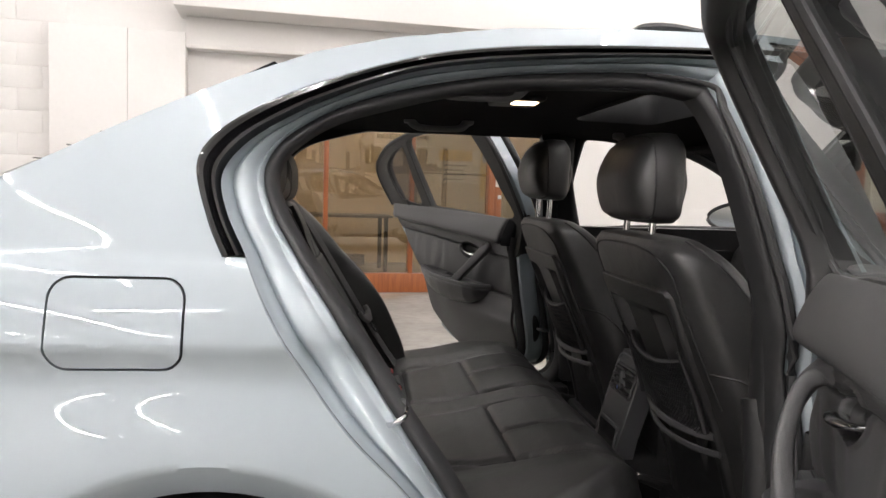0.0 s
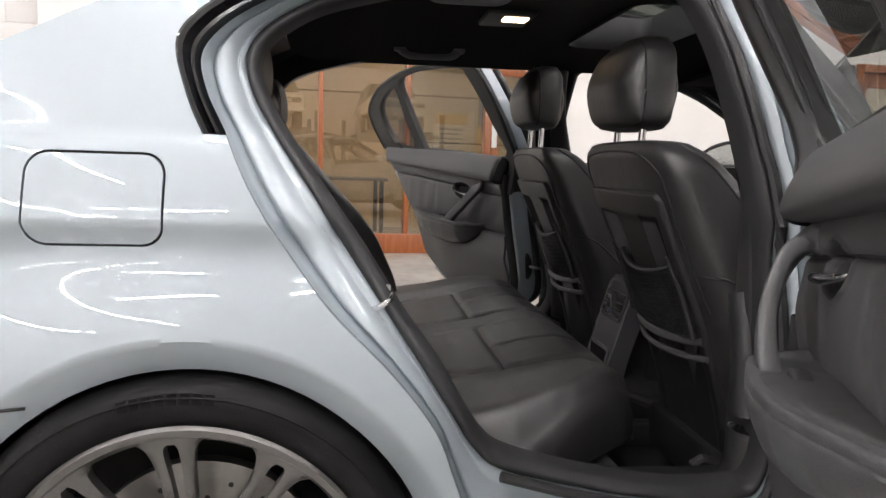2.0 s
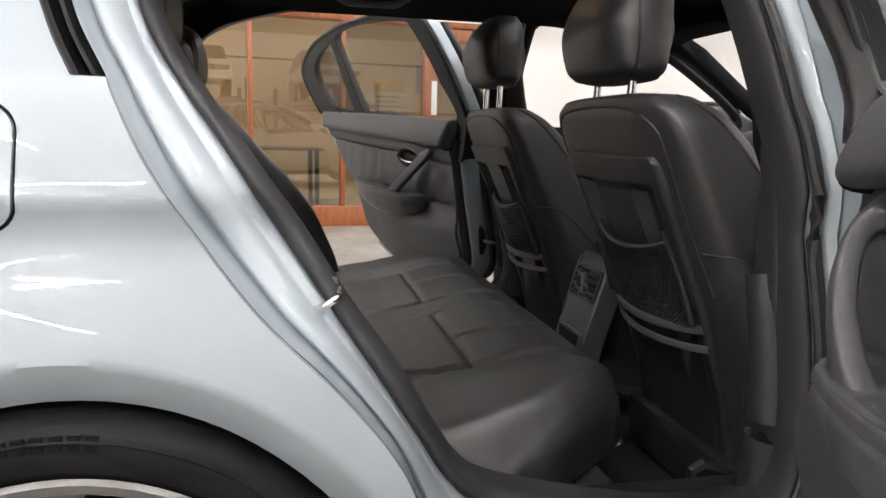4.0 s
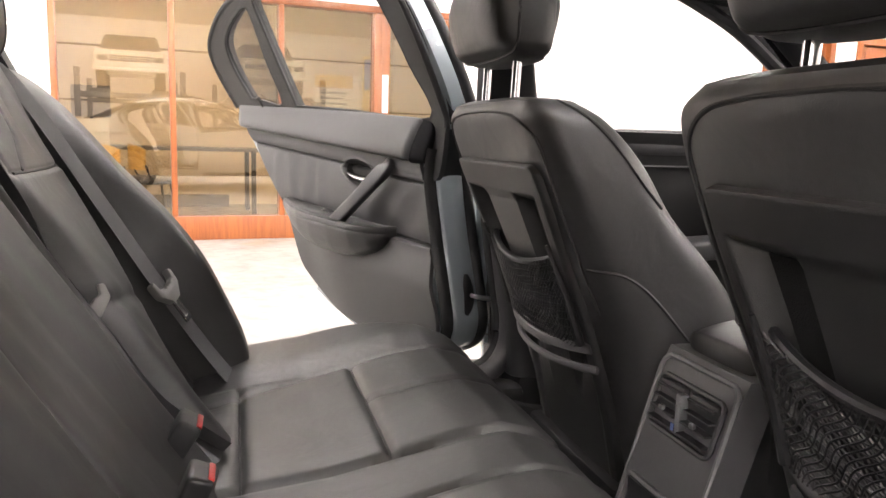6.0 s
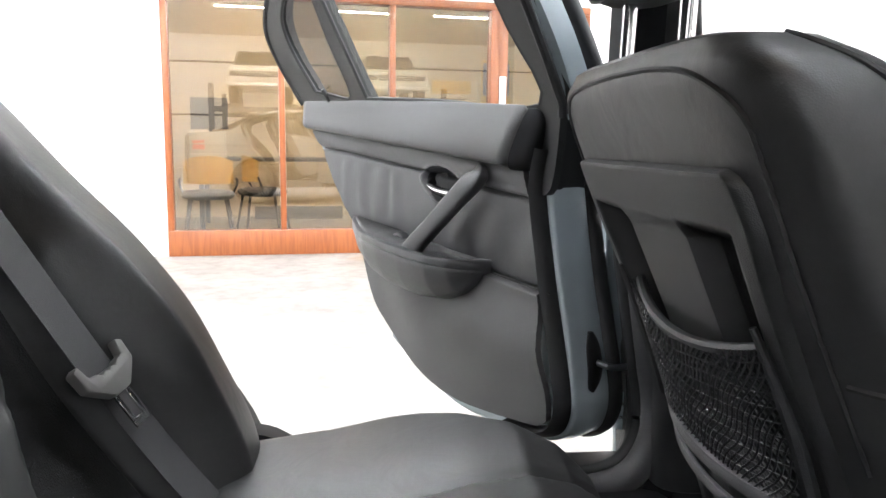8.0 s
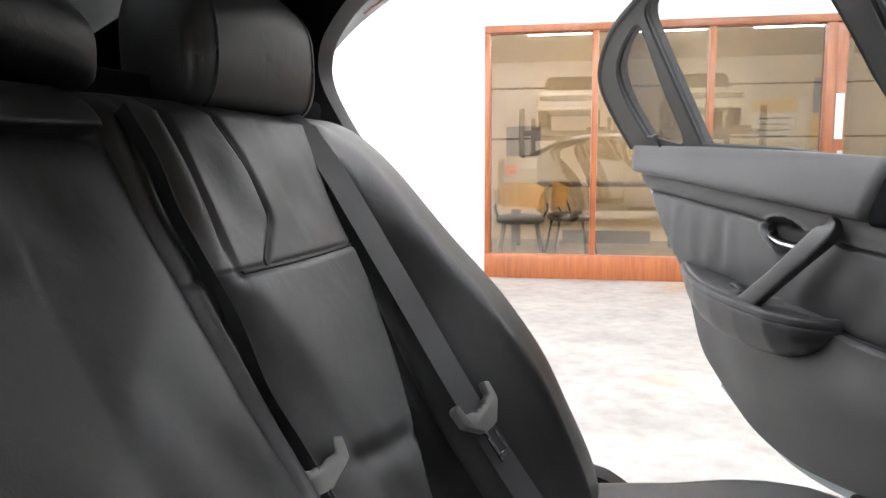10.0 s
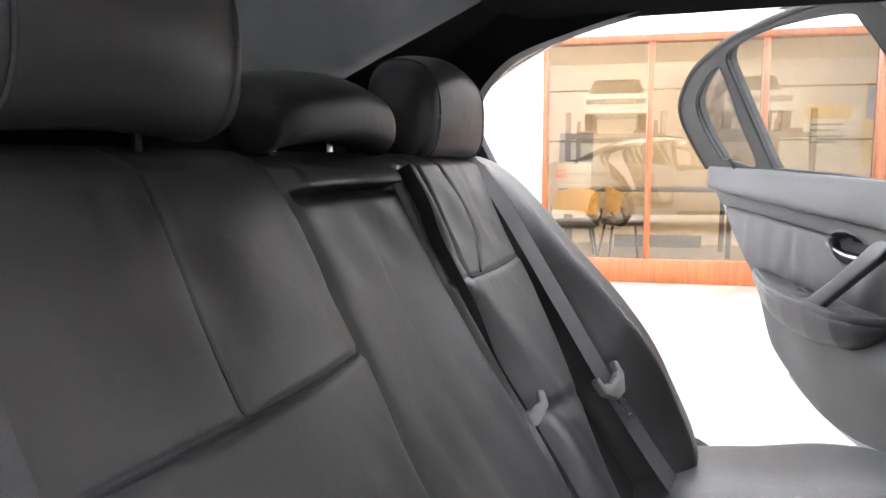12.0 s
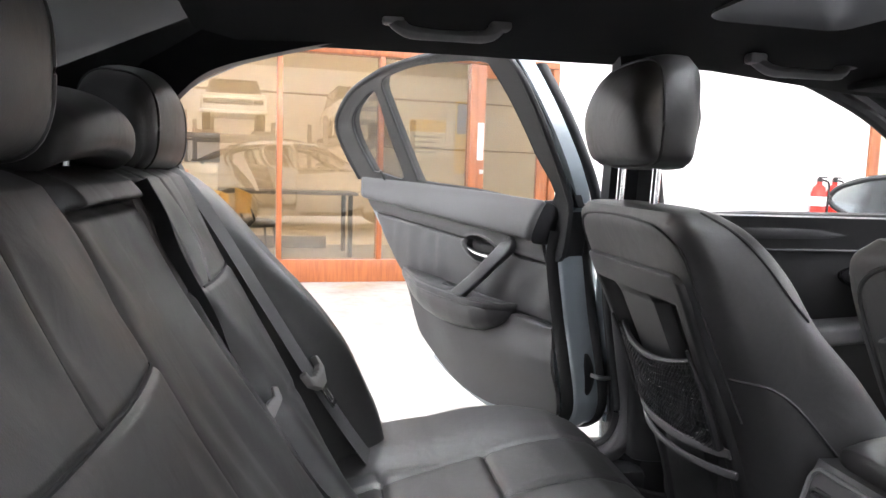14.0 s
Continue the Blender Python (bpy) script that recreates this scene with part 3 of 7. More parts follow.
office_chair(0.25, 0.75, 188)
office_chair(0.72, 1.15, 105)
desk = empty("desk", "grey office desk with a panel front", "desk")
desk.matrix_basis = ROOM
part("desktop", span(0.0, 1.9, 1.75, 2.5, 0.72, 0.755, 0.004), GREYPL, desk)
part("front_panel", span(0.62, 1.55, 1.85, 1.875, 0.10, 0.24, 0.003), GREYPL, desk)
for r0 in (0.06, 1.8):
    for d0 in (1.82, 2.42):
        part("leg", span(r0, r0 + 0.05, d0, d0 + 0.05, 0, 0.718, 0.003), BLACKPL, desk)
mon = empty("monitor", "grey computer monitor on the office desk", "monitor")
mon.matrix_basis = ROOM
part("screen", span(-0.02, 0.36, 2.0, 2.03, 1.05, 1.38, 0.006), GREYPL, mon)
part("stand", joined(span(0.15, 0.19, 2.03, 2.06, 0.77, 1.10, 0.003), span(0.05, 0.29, 1.96, 2.14, 0.757, 0.772, 0.003)), BLACKPL, mon)
room_part("document_tray", joined(span(-0.02, 0.34, 1.82, 1.92, 0.80, 1.03, 0.004), span(-0.02, 0.34, 1.78, 1.95, 0.757, 0.80, 0.004)), WHITEPL, "white paper tray on the office desk", "tray", "thing")
poster = empty("poster", "white poster with a yellow header on the office wall", "poster")
poster.matrix_basis = ROOM
part("sheet", span(2.80, 3.42, 3.185, 3.196, 1.22, 1.73, 0.001), WHITEPL, poster)
part("header", span(2.805, 3.32, 3.178, 3.183, 1.56, 1.725, 0.001), YELLOW, poster)
for k in range(4):
    part("text_bar", span(2.88, 3.24 - 0.05 * (k % 2), 3.180, 3.184, 1.48 - 0.07 * k, 1.50 - 0.07 * k), GREYPL, poster)
poster2 = empty("poster", "blue and ochre poster on the office wall", "poster")
poster2.matrix_basis = ROOM
part("sheet", span(3.46, 3.86, 3.185, 3.196, 1.0, 2.0, 0.001), YELLOW, poster2)
part("picture", span(3.48, 3.84, 3.178, 3.183, 1.55, 1.96, 0.001), BLUEPR, poster2)

# LED battens
def batten(r, d, z, length, along):
    t = empty("tube_light", "slim white LED batten under the ceiling", "ceiling light", "ceiling lights")
    t.matrix_basis = ROOM @ pose(r, d, z, 0, 0, 0 if along == "r" else 90)
    part("housing", box(0, 0, 0.035, length + 0.06, 0.09, 0.05, 0.008), WHITEPL, t)
    part("diffuser", box(0, 0, -0.005, length, 0.028, 0.020, 0.006), LEDGLOW, t, "glowing white diffuser")
    part("hanger", joined(box(-length * 0.4, 0, (TOP - z) / 2 + 0.03, 0.012, 0.012, max(0.01, TOP - z - 0.06), 0), box(length * 0.4, 0, (TOP - z) / 2 + 0.03, 0.012, 0.012, max(0.01, TOP - z - 0.06), 0)), SATIN, t) if z < 3.9 and z > 2.7 else None
    return t


for d in (-1.8, -4.2):
    for r in (-3.3, 0.3, 3.9, 7.5):
        batten(r, d, TOP - 0.062, 1.8, "r")
for r in (-3.3, -0.6, 2.1, 4.8):
    batten(r, -6.1, TOP - 0.062, 2.4, "d")
for r in (-4.2, -2.3, -0.5, 1.3, 3.1, 4.9):
    for d in (-8.4, -10.8):
        batten(r, d, TOP - 0.062, 2.25, "d")
for r in (-2.7, 0.17, 3.05, 5.9, 8.8):
    batten(r, -14.0, TOP - 0.062, 1.65, "r")
for r in (-6.2, -4.2):
    for d in (-13.2, -15.6, -18.0):
        batten(r, d, TOP - 0.062, 2.25, "d")
for r in (6.9, 8.9, 10.9):
    for d in (-8.4, -10.8):
        batten(r, d, TOP - 0.062, 2.25, "d")
for r in (0.7, 2.4):
    batten(r, 1.5, 2.56, 1.0, "r")

# ---- the car ----
ZS = [0.25, 0.40, 0.60, 0.70, 0.75, 0.80, 0.83, 0.852, 0.876, 0.93, 0.985, 0.995, 1.05, 1.15, 1.25, 1.32, 1.36, 1.40]
YS = [0.86, 0.898, 0.921, 0.908, 0.898, 0.886, 0.8785, 0.8755, 0.890, 0.876, 0.856, 0.8465, 0.828, 0.785, 0.725, 0.675, 0.635, 0.58]
ZF = np.linspace(0.2, 1.45, 501)
YF = np.interp(ZF, ZS, YS)
CREASE = (1.0 - np.exp(-((ZF - 0.876) / 0.010) ** 2)) * (1.0 - np.exp(-((ZF - 0.990) / 0.012) ** 4))
for _ in range(110):
    YG = YF.copy()
    YG[1:-1] = 0.25 * YF[:-2] + 0.5 * YF[1:-1] + 0.25 * YF[2:]
    YF = YF + (YG - YF) * CREASE
WZ = 0.335


def side(x, z):
    """How far the outer skin stands from the middle plane."""
    y = float(np.interp(z, ZF, YF))
    r = math.hypot(x, z - WZ)
    if r < 0.55:
        k = min(1.0, max(0.0, (0.55 - r) / 0.16))
        y += 0.010 * k * k * (3 - 2 * k) - 0.70 * max(0.0, 0.388 - r)
    if x < -0.35:
        y -= 0.35 * (x + 0.35) ** 2
    if x > 1.2:
        y -= 0.06 * (x - 1.2) ** 2
    return y


car = empty("car", "silver-blue saloon car with both rear doors open", "car")

# matched lines round the rear door opening: skin edge, jamb edge, seal edge, seal lip (x, z)
C0 = [(0.875, 1.368), (0.70, 1.364), (0.50, 1.352), (0.35, 1.332), (0.251, 1.306), (0.125, 1.260), (0.037, 1.214), (-0.015, 1.172), (-0.036, 1.125), (-0.014, 1.049), (0.010, 0.998)]
C0L = [(0.042, 0.997), (0.076, 0.923), (0.128, 0.840), (0.190, 0.760), (0.275, 0.676), (0.335, 0.599), (0.366, 0.521), (0.400, 0.438), (0.47, 0.395),
       (0.60, 0.385), (0.80, 0.38), (0.90, 0.40), (0.92, 0.55), (0.915, 0.80), (0.905, 0.98), (0.893, 1.15), (0.882, 1.30)]
C1 = [(0.842, 1.345), (0.70, 1.342), (0.50, 1.326), (0.347, 1.305), (0.252, 1.281), (0.150, 1.238), (0.074, 1.196), (0.024, 1.156), (-0.002, 1.112), (0.009, 1.060), (0.039, 1.0)]
C2 = [(0.815, 1.305), (0.70, 1.322), (0.50, 1.310), (0.36, 1.290), (0.254, 1.264), (0.161, 1.230), (0.092, 1.187), (0.060, 1.151), (0.050, 1.112), (0.065, 1.060), (0.100, 1.0),
      (0.155, 0.920), (0.205, 0.840), (0.262, 0.755), (0.318, 0.672), (0.365, 0.600), (0.400, 0.545), (0.445, 0.505), (0.557, 0.472), (0.701, 0.445), (0.835, 0.44),
      (0.88, 0.47), (0.887, 0.60), (0.882, 0.80), (0.870, 0.977), (0.842, 1.17), (0.824, 1.265)]
C3 = [(0.790, 1.279), (0.70, 1.292), (0.50, 1.285), (0.36, 1.266), (0.254, 1.238), (0.161, 1.207), (0.100, 1.167), (0.074, 1.134), (0.070, 1.10), (0.091, 1.048), (0.125, 0.995),
      (0.182, 0.915), (0.236, 0.838), (0.290, 0.753), (0.350, 0.670), (0.392, 0.600), (0.425, 0.552), (0.462, 0.525), (0.56, 0.495), (0.70, 0.467), (0.825, 0.462),
      (0.862, 0.488), (0.868, 0.60), (0.864, 0.80), (0.854, 0.96), (0.826, 1.165), (0.806, 1.245)]


def lower_hole(sign):
    """Lower edge of the door hole; the far pillar stands a little further back."""
    if sign < 0:
        return list(C0L)
    return C0L[:11] + [(0.895, 0.395), (0.899, 0.55), (0.893, 0.80), (0.890, 0.98)] + C0L[15:]


def shift(keys, sign, up=0.0):
    """The far side's opening reaches further back."""
    if sign < 0:
        return list(keys)
    out = []
    for x, z in keys:
        k = min(1.0, max(0.0, (0.75 - x) / 0.58))
        f = min(1.0, max(0.0, (x - 0.75) / 0.10)) * min(1.0, max(0.0, (0.86 - z) / 0.20))
        amount = 0.14 + 0.07 * min(1.0, max(0.0, (1.0 - z) / 0.15))
        out.append((x - amount * k * k * (3 - 2 * k) + 0.030 * f, z + up * min(1.0, max(0.0, (z - 1.0) / 0.2)) - 0.035 * min(1.0, max(0.0, ((0.66 if x < 0.8 else 0.50) - z) / 0.1))))
    return out


def ring(keys, off, per=6, closed=True):
    k = list(keys) + ([keys[0]] if closed else [])
    c = crk(k, per)
    return np.array([(x, -(side(x, z) - off), z) for x, z in c])


arch = [(0.345 * math.cos(a), WZ + 0.345 * math.sin(a)) for a in np.linspace(math.pi + 0.12, -0.12, 40)]
flap = rrect(-0.2135, 0.8445, -0.0325, 0.9705, 0.030)
outline = [(0.93, 1.402), (0.66, 1.398), (0.45, 1.386), (0.25, 1.352), (0.124, 1.316), (0.0, 1.262), (-0.086, 1.218), (-0.16, 1.178), (-0.229, 1.138), (-0.298, 1.100), (-0.42, 1.068), (-0.60, 1.050), (-0.92, 1.035), (-0.97, 0.75), (-0.92, 0.30)] + \
    arch + [(0.38, 0.24), (0.93, 0.24)]


def body_side(sign):
    hole = [tuple(p) for p in crk(shift(C0, sign), 5)] + [tuple(p) for p in crk(shift(lower_hole(sign), sign), 5)]
    edge = outline if sign < 0 else outline[:-1] + [(0.992, 0.24), (0.992, 0.84), (0.945, 1.0)]
    bm = skin(edge, [hole] + ([flap] if sign < 0 else []), lambda x, z: (x, sign * side(x, z), z), 0.012, lambda x, z: (x, sign * (side(x, z) - 0.012), z), [[(-0.95, 0.876), (0.2, 0.876)], [(-0.95, 0.8845), (0.2, 0.8845)], [(-0.95, 0.866), (0.2, 0.866)], [(-0.95, 0.990), (0.05, 0.990)], [(-0.95, 0.982), (0.05, 0.982)], [(-0.95, 0.998), (0.05, 0.998)]] + [[(q * math.cos(a), WZ + q * math.sin(a)) for a in np.linspace(math.pi + 0.1, -0.1, 90)] for q in (0.388, 0.395, 0.380)])
    return part("quarter_panel", bm, PAINT, car, "silver-blue metallic paint")


def opening(sign):
    """Trim, jamb and seal round the rear door opening."""
    def q(a):
        b = a.copy()
        b[..., 1] *= -sign
        return b
    a0 = np.array([(x, -(side(x, z) + 0.001), z) for x, z in crk(shift(C0, sign), 6)])
    a1 = np.array([(x, -(side(x, z) - 0.022), z) for x, z in crk(shift(C1, sign), 6)])
    lines = []
    for t, o in ((0, 0.0), (0.12, 0.006), (0.30, 0.007), (0.40, -0.004), (0.52, -0.007), (0.60, 0.004), (0.74, 0.005), (0.86, -0.004), (1.0, -0.010)):
        l = a0 * (1 - t) + a1 * t
        l[:, 1] -= o
        lines.append(l)
    part("window_trim", slab(q(np.array(lines)), (0, sign * -0.01, 0)), GLOSSBK, car, "glossy black ribbed trim")
    c1 = shift(C1 + lower_hole(sign)[1:], sign)
    D2, D3 = shift(C2, sign, 0.015), shift(C3, sign, 0.028)
    if sign > 0:
        D2[18:24] = [(0.50, 0.395), (0.70, 0.378), (0.868, 0.368), (0.930, 0.405), (0.946, 0.55), (0.898, 0.80)]
        D3[18:24] = [(0.50, 0.418), (0.70, 0.402), (0.855, 0.392), (0.910, 0.425), (0.928, 0.55), (0.880, 0.80)]
    A, B = ring(c1, 0.018), ring(D2, 0.085)
    lines = []
    for t, o in ((0, -0.002), (0.04, 0.010), (0.09, 0.024), (0.19, 0.026), (0.26, 0.014), (0.33, 0.008), (0.50, 0.003), (0.68, 0.000), (0.74, 0.006), (0.80, 0.006), (0.86, 0.001), (1, 0.0)):
        l = A * (1 - t) + B * t
        l[:, 1] += o
        lines.append(l)
    P = q(np.array(lines))
    part("door_jamb", lattice(P, cv=True), PAINT, car, "painted jamb with pressed ridges", sharp=60)
    A, B = ring(D2, 0.083), ring(D3, 0.096)
    lines = []
    for t in np.linspace(0, 1, 9):
        l = A * (1 - t) + B * t
        l[:, 1] -= 0.014 * math.sin(math.pi * t) ** 0.7
        lines.append(l)
    B2 = ring(D3, 0.14)
    lines.append(B2)
    part("door_seal", lattice(q(np.array(lines)), cv=True), RUBBER, car, "black rubber seal")
    # inner trim from the seal to the lining
    B3 = ring(D3, 0.15)
    inner = B3.copy()
    cx, cz = 0.45, 0.9
    inner[:, 0] += (inner[:, 0] - cx) * 0.10
    inner[:, 2] += np.where(inner[:, 2] > 1.0, 0.05, -0.05)
    inner[:, 1] += np.where(inner[:, 2] > 1.0, 0.05, 0.04)
    mid = 0.5 * (B2 + inner)
    part("pillar_trim", lattice(q(np.array([B2, mid, inner])), cv=True), LINER, car, "dark pillar and sill lining")


# foot of the far pillar and sill, where the cover meets the seal (x, z)
FOOT = [(0.872, 0.86), (0.885, 0.78), (0.900, 0.69), (0.914, 0.605), (0.925, 0.54), (0.922, 0.485), (0.893, 0.440), (0.832, 0.424), (0.769, 0.421), (0.68, 0.424), (0.56, 0.432), (0.48, 0.45)]


def entry_trim(sign):
    """Rounded plastic cover along the foot of the pillar and the sill, with the seal beside it."""
    if sign < 0:
        k = C3[18:24]
        p = [(x + 0.014, sign * (side(x, z) - 0.150), z - 0.034) for x, z in crk(k, 6)]
        part("entry_trim", tube(np.array(p), [0.020, 0.028, 0.032, 0.034, 0.030], 14), BLACKPL, car, "dark rounded sill and pillar cover")
        # seal at the sill; higher up its black stands in for shaded jamb paint
        k2 = C2[17:] + C2[:2]
        p = [(x, sign * (side(x, z) - 0.062), z - 0.004) for x, z in crk(k2, 6)]
        part("sill_seal", tube(np.array(p), [0.009, 0.009, 0.009, 0.008, 0.003], 8), RUBBER, car, "second rubber seal")
        return
    c = crk(FOOT, 8)
    t = np.gradient(c, axis=0)
    nrm = np.stack([-t[:, 1], t[:, 0]], 1)
    nrm /= np.linalg.norm(nrm, axis=1)[:, None]
    rows = []
    for d, y in ((0.012, 0.80), (0.004, 0.765), (0.0, 0.752), (0.004, 0.742), (0.013, 0.735), (0.026, 0.732), (0.040, 0.735), (0.050, 0.745), (0.054, 0.765)):
        q = c + nrm * d
        rows.append(np.stack([q[:, 0], np.full(len(c), y), q[:, 1]], 1))
    part("entry_trim", lattice(np.array(rows)), CARD, car, "dark rounded sill and pillar cover", sharp=70)
    q = c + nrm * 0.002
    part("sill_seal", tube(np.stack([q[:, 0], np.full(len(c), 0.768), q[:, 1]], 1), 0.011, 10), RUBBER, car, "second rubber seal")


for s in (-1, 1):
    entry_trim(s)
    body_side(s)
    opening(s)

# fuel flap
fl = rrect(-0.210, 0.848, -0.036, 0.967, 0.027)
part("fuel_flap", skin(fl, [], lambda x, z: (x, -side(x, z) - 0.001, z), 0.010, lambda x, z: (x, -side(x, z) + 0.006, z), [[(-0.206, 0.876), (-0.040, 0.876)], [(-0.206, 0.884), (-0.040, 0.884)], [(-0.206, 0.868), (-0.040, 0.868)]]), PAINT, car, "flush painted fuel flap")
part("flap_gap", skin(rrect(-0.226, 0.834, -0.020, 0.982, 0.03), [], lambda x, z: (x, -side(x, z) + 0.014, z), 0.03), RUBBER, car)
part("bumper_gap", tube(np.array([(x, -side(x, z) - 0.0005, z) for x, z in cr([(-0.86, 0.66), (-0.6, 0.645), (-0.35, 0.637), (-0.205, 0.632)], 20)]), 0.0025, 5), RUBBER, car)
# striker
st = empty("striker", parent=car)
part("striker_plate", box(0.250, -0.800, 0.742, 0.05, 0.006, 0.085, 0.003, 2, None), SATIN, st)
part("striker_bar", tube(cr([(0.240, -0.80, 0.745), (0.250, -0.828, 0.752), (0.270, -0.832, 0.764), (0.276, -0.80, 0.768)], 24), 0.005, 10), CHROME, st)
for x, z in ((0.238, 0.71), (0.262, 0.722)):
    part("bolt", tube([(x, -0.800, z), (x, -0.809, z)], 0.007, 8), SATIN, st)

# roof, with a sunroof opening
def roof_z(x, y):
    edge = float(np.interp(x, [-0.14, -0.04, 0.11, 0.25, 0.5, 0.93, 1.35, 1.75], [1.19, 1.242, 1.310, 1.352, 1.390, 1.402, 1.37, 1.29]))
    hy = float(np.interp(edge, ZF, YF))
    k = min(1.0, abs(y) / hy)
    return edge + 0.045 * (1 - k ** 2.6)


def roof_half(x):
    edge = float(np.interp(x, [-0.14, -0.04, 0.11, 0.25, 0.5, 0.93, 1.35, 1.75], [1.19, 1.242, 1.310, 1.352, 1.390, 1.402, 1.37, 1.29]))
    return float(np.interp(edge, ZF, YF))


SUN = rrect(0.79, -0.37, 1.14, 0.37, 0.06)
rh = [(x, roof_half(x)) for x in np.linspace(0.10, 1.6, 30)]
part("roof", skin([(x, -y) for x, y in rh] + [(x, y) for x, y in rh[::-1]], [SUN], lambda x, y: (x, y, roof_z(x, y)), 0.05, lambda x, y: (x, y, roof_z(x, y) - 0.012)), PAINT, car)
part("sunroof_glass", skin(rrect(0.80, -0.36, 1.13, 0.36, 0.055), [], lambda x, y: (x, y, roof_z(x, y) + 0.004 + 0.09 * max(0, 1.13 - x)), 0.05), ROOFTINT, car, "tinted glass sunroof, tilted").visible_shadow = False
part("sunroof_rim", tube(np.array([(x, y, roof_z(x, y) + 0.002 + 0.09 * max(0, 1.13 - x)) for x, y in rrect(0.80, -0.36, 1.13, 0.36, 0.055)]), 0.009, 8, closed=True), BLACKPL, car, "black sunroof rim")


def liner_z(x, y):
    base = float(np.interp(x, [-0.15, 0.0, 0.2, 0.5, 1.0, 1.4], [1.30, 1.322, 1.332, 1.338, 1.338, 1.30]))
    return base - 0.045 * (abs(y) / 0.58) ** 2.5


LH = [(x, float(np.interp(x, [0.0, 0.1, 0.3, 0.6, 1.5], [0.47, 0.57, 0.585, 0.60, 0.60]))) for x in np.linspace(0.012, 1.45, 24)]
SUNIN = rrect(0.83, -0.31, 1.08, 0.31, 0.05)
part("headliner", skin([(x, -y) for x, y in LH] + [(x, y) for x, y in LH[::-1]], [SUNIN], lambda x, y: (x, y, liner_z(x, y)), 0.05, lambda x, y: (x, y, liner_z(x, y) + 0.010)), LINER, car, "anthracite fabric headliner")
sr = [(x, y) for x, y in SUNIN]
part("sunroof_frame", lattice(np.array([[(x, y, liner_z(x, y) - 0.004) for x, y in sr], [(x * 0.99 + 0.0093, y * 0.96, liner_z(x, y) + 0.02) for x, y in sr], [(x, y, roof_z(x, y) - 0.012) for x, y in sr]]), cv=True), BLACKPL, car)
# reading lamp
lamp = empty("roof_lamp", parent=car)
zl = liner_z(0.60, -0.05)
part("lamp_housing", box(0.585, -0.03, zl - 0.004, 0.12, 0.16, 0.016, 0.006), BLACKPL, lamp)
part("lamp_lens", box(0.60, -0.06, zl - 0.013, 0.06, 0.05, 0.006, 0.002), LAMPGLOW, lamp, "lit reading lamp")


def grab_handle(x0, x1, sign):
    y0 = sign * (0.425 if x0 < 0.8 else 0.485)
    z0 = liner_z(0.5 * (x0 + x1), y0) - 0.006
    ob = part("grab_handle", tube(cr([(x0, y0, z0 + 0.012), (x0 + 0.012, y0 - sign * 0.012, z0 - 0.006), (x0 + 0.04, y0 - sign * 0.022, z0 - 0.018), (x1 - 0.04, y0 - sign * 0.022, z0 - 0.018),
              (x1 - 0.012, y0 - sign * 0.012, z0 - 0.006), (x1, y0, z0 + 0.012)], 30), [0.014, 0.011, 0.009, 0.009, 0.011, 0.014], 10, flat=1.2), GREYPL, car, "folding grey grab handle")
    for x in (x0, x1):
        part("mount", box(x, y0 - sign * 0.008, z0 + 0.006, 0.035, 0.03, 0.02, 0.006), GREYPL, ob)


grab_handle(0.342, 0.525, 1)
grab_handle(1.035, 1.225, 1)
grab_handle(0.342, 0.525, -1)

# rear window with blind, parcel shelf, boot lid
RW = lambda s, y: (0.02 - 0.48 * s, y, 1.322 - 0.215 * s - 0.006 * (y / 0.55) ** 2)
P = np.array([[RW(s, y) for y in np.linspace(-0.45, 0.45, 21)] for s in np.linspace(0, 1, 9)])
part("rear_window", lattice(P + np.array((0, 0, 0.003))), TINT, car, "tinted rear window").visible_shadow = False
P2 = np.array([[RW(s, y) for y in np.linspace(-0.449, 0.50, 21)] for s in np.linspace(0.014, 1.06, 9)])
P2[:, :, 2] -= 0.008
part("sunblind", lattice(P2), VEIL, car, "raised dark mesh sunblind")
part("parcel_shelf", box(-0.31, 0, 1.072, 0.50, 1.28, 0.03, 0.008), LINER, car)
for k in range(7):
    s = 0.12 + 0.12 * k
    part("heating_wire", tube([tuple(np.array(RW(s, y)) + (0.0, 0, -0.001)) for y in np.linspace(-0.5, 0.5, 9)], 0.0012, 4), RUBBER, car)
for sgn in (-1, 1):
    A = np.array([RW(s, sgn * 0.436) for s in np.linspace(-0.02, 1, 8)]) + np.array((0, 0, -0.014))
    B = np.array([(x, sgn * (side(max(x, -0.3), min(z, 1.36)) - 0.075), z) for x, _, z in A])
    B[:, 2] -= np.linspace(0.0, 0.04, 8)
    B[:, 0] += np.linspace(0.02, 0.06, 8)
    B2 = np.array([(x, sgn * (side(x, z) - 0.11), z) for x, z in crk(shift([(0.15, 1.245), (0.085, 1.20), (0.055, 1.15), (0.045, 1.10), (0.06, 1.04), (0.08, 0.99)], sgn, 0.03), 2)[:8]])
    part("pillar_lining", lattice(np.array([A, 0.5 * (A + B), B, B2])), LINER, car, "dark pillar lining")
dk = np.array([[(x, y, float(np.interp(x, [-0.97, -0.85, -0.6, -0.44], [0.98, 1.07, 1.085, 1.05])) - 0.03 * (y / 0.85) ** 2 * (1 if x > -0.9 else 1)) for y in np.linspace(-0.84, 0.84, 15)] for x in np.linspace(-0.97, -0.44, 10)])
dk[:, :, 2] -= 0.02
part("boot_lid", slab(dk, (0, 0, -0.01)), PAINT, car)
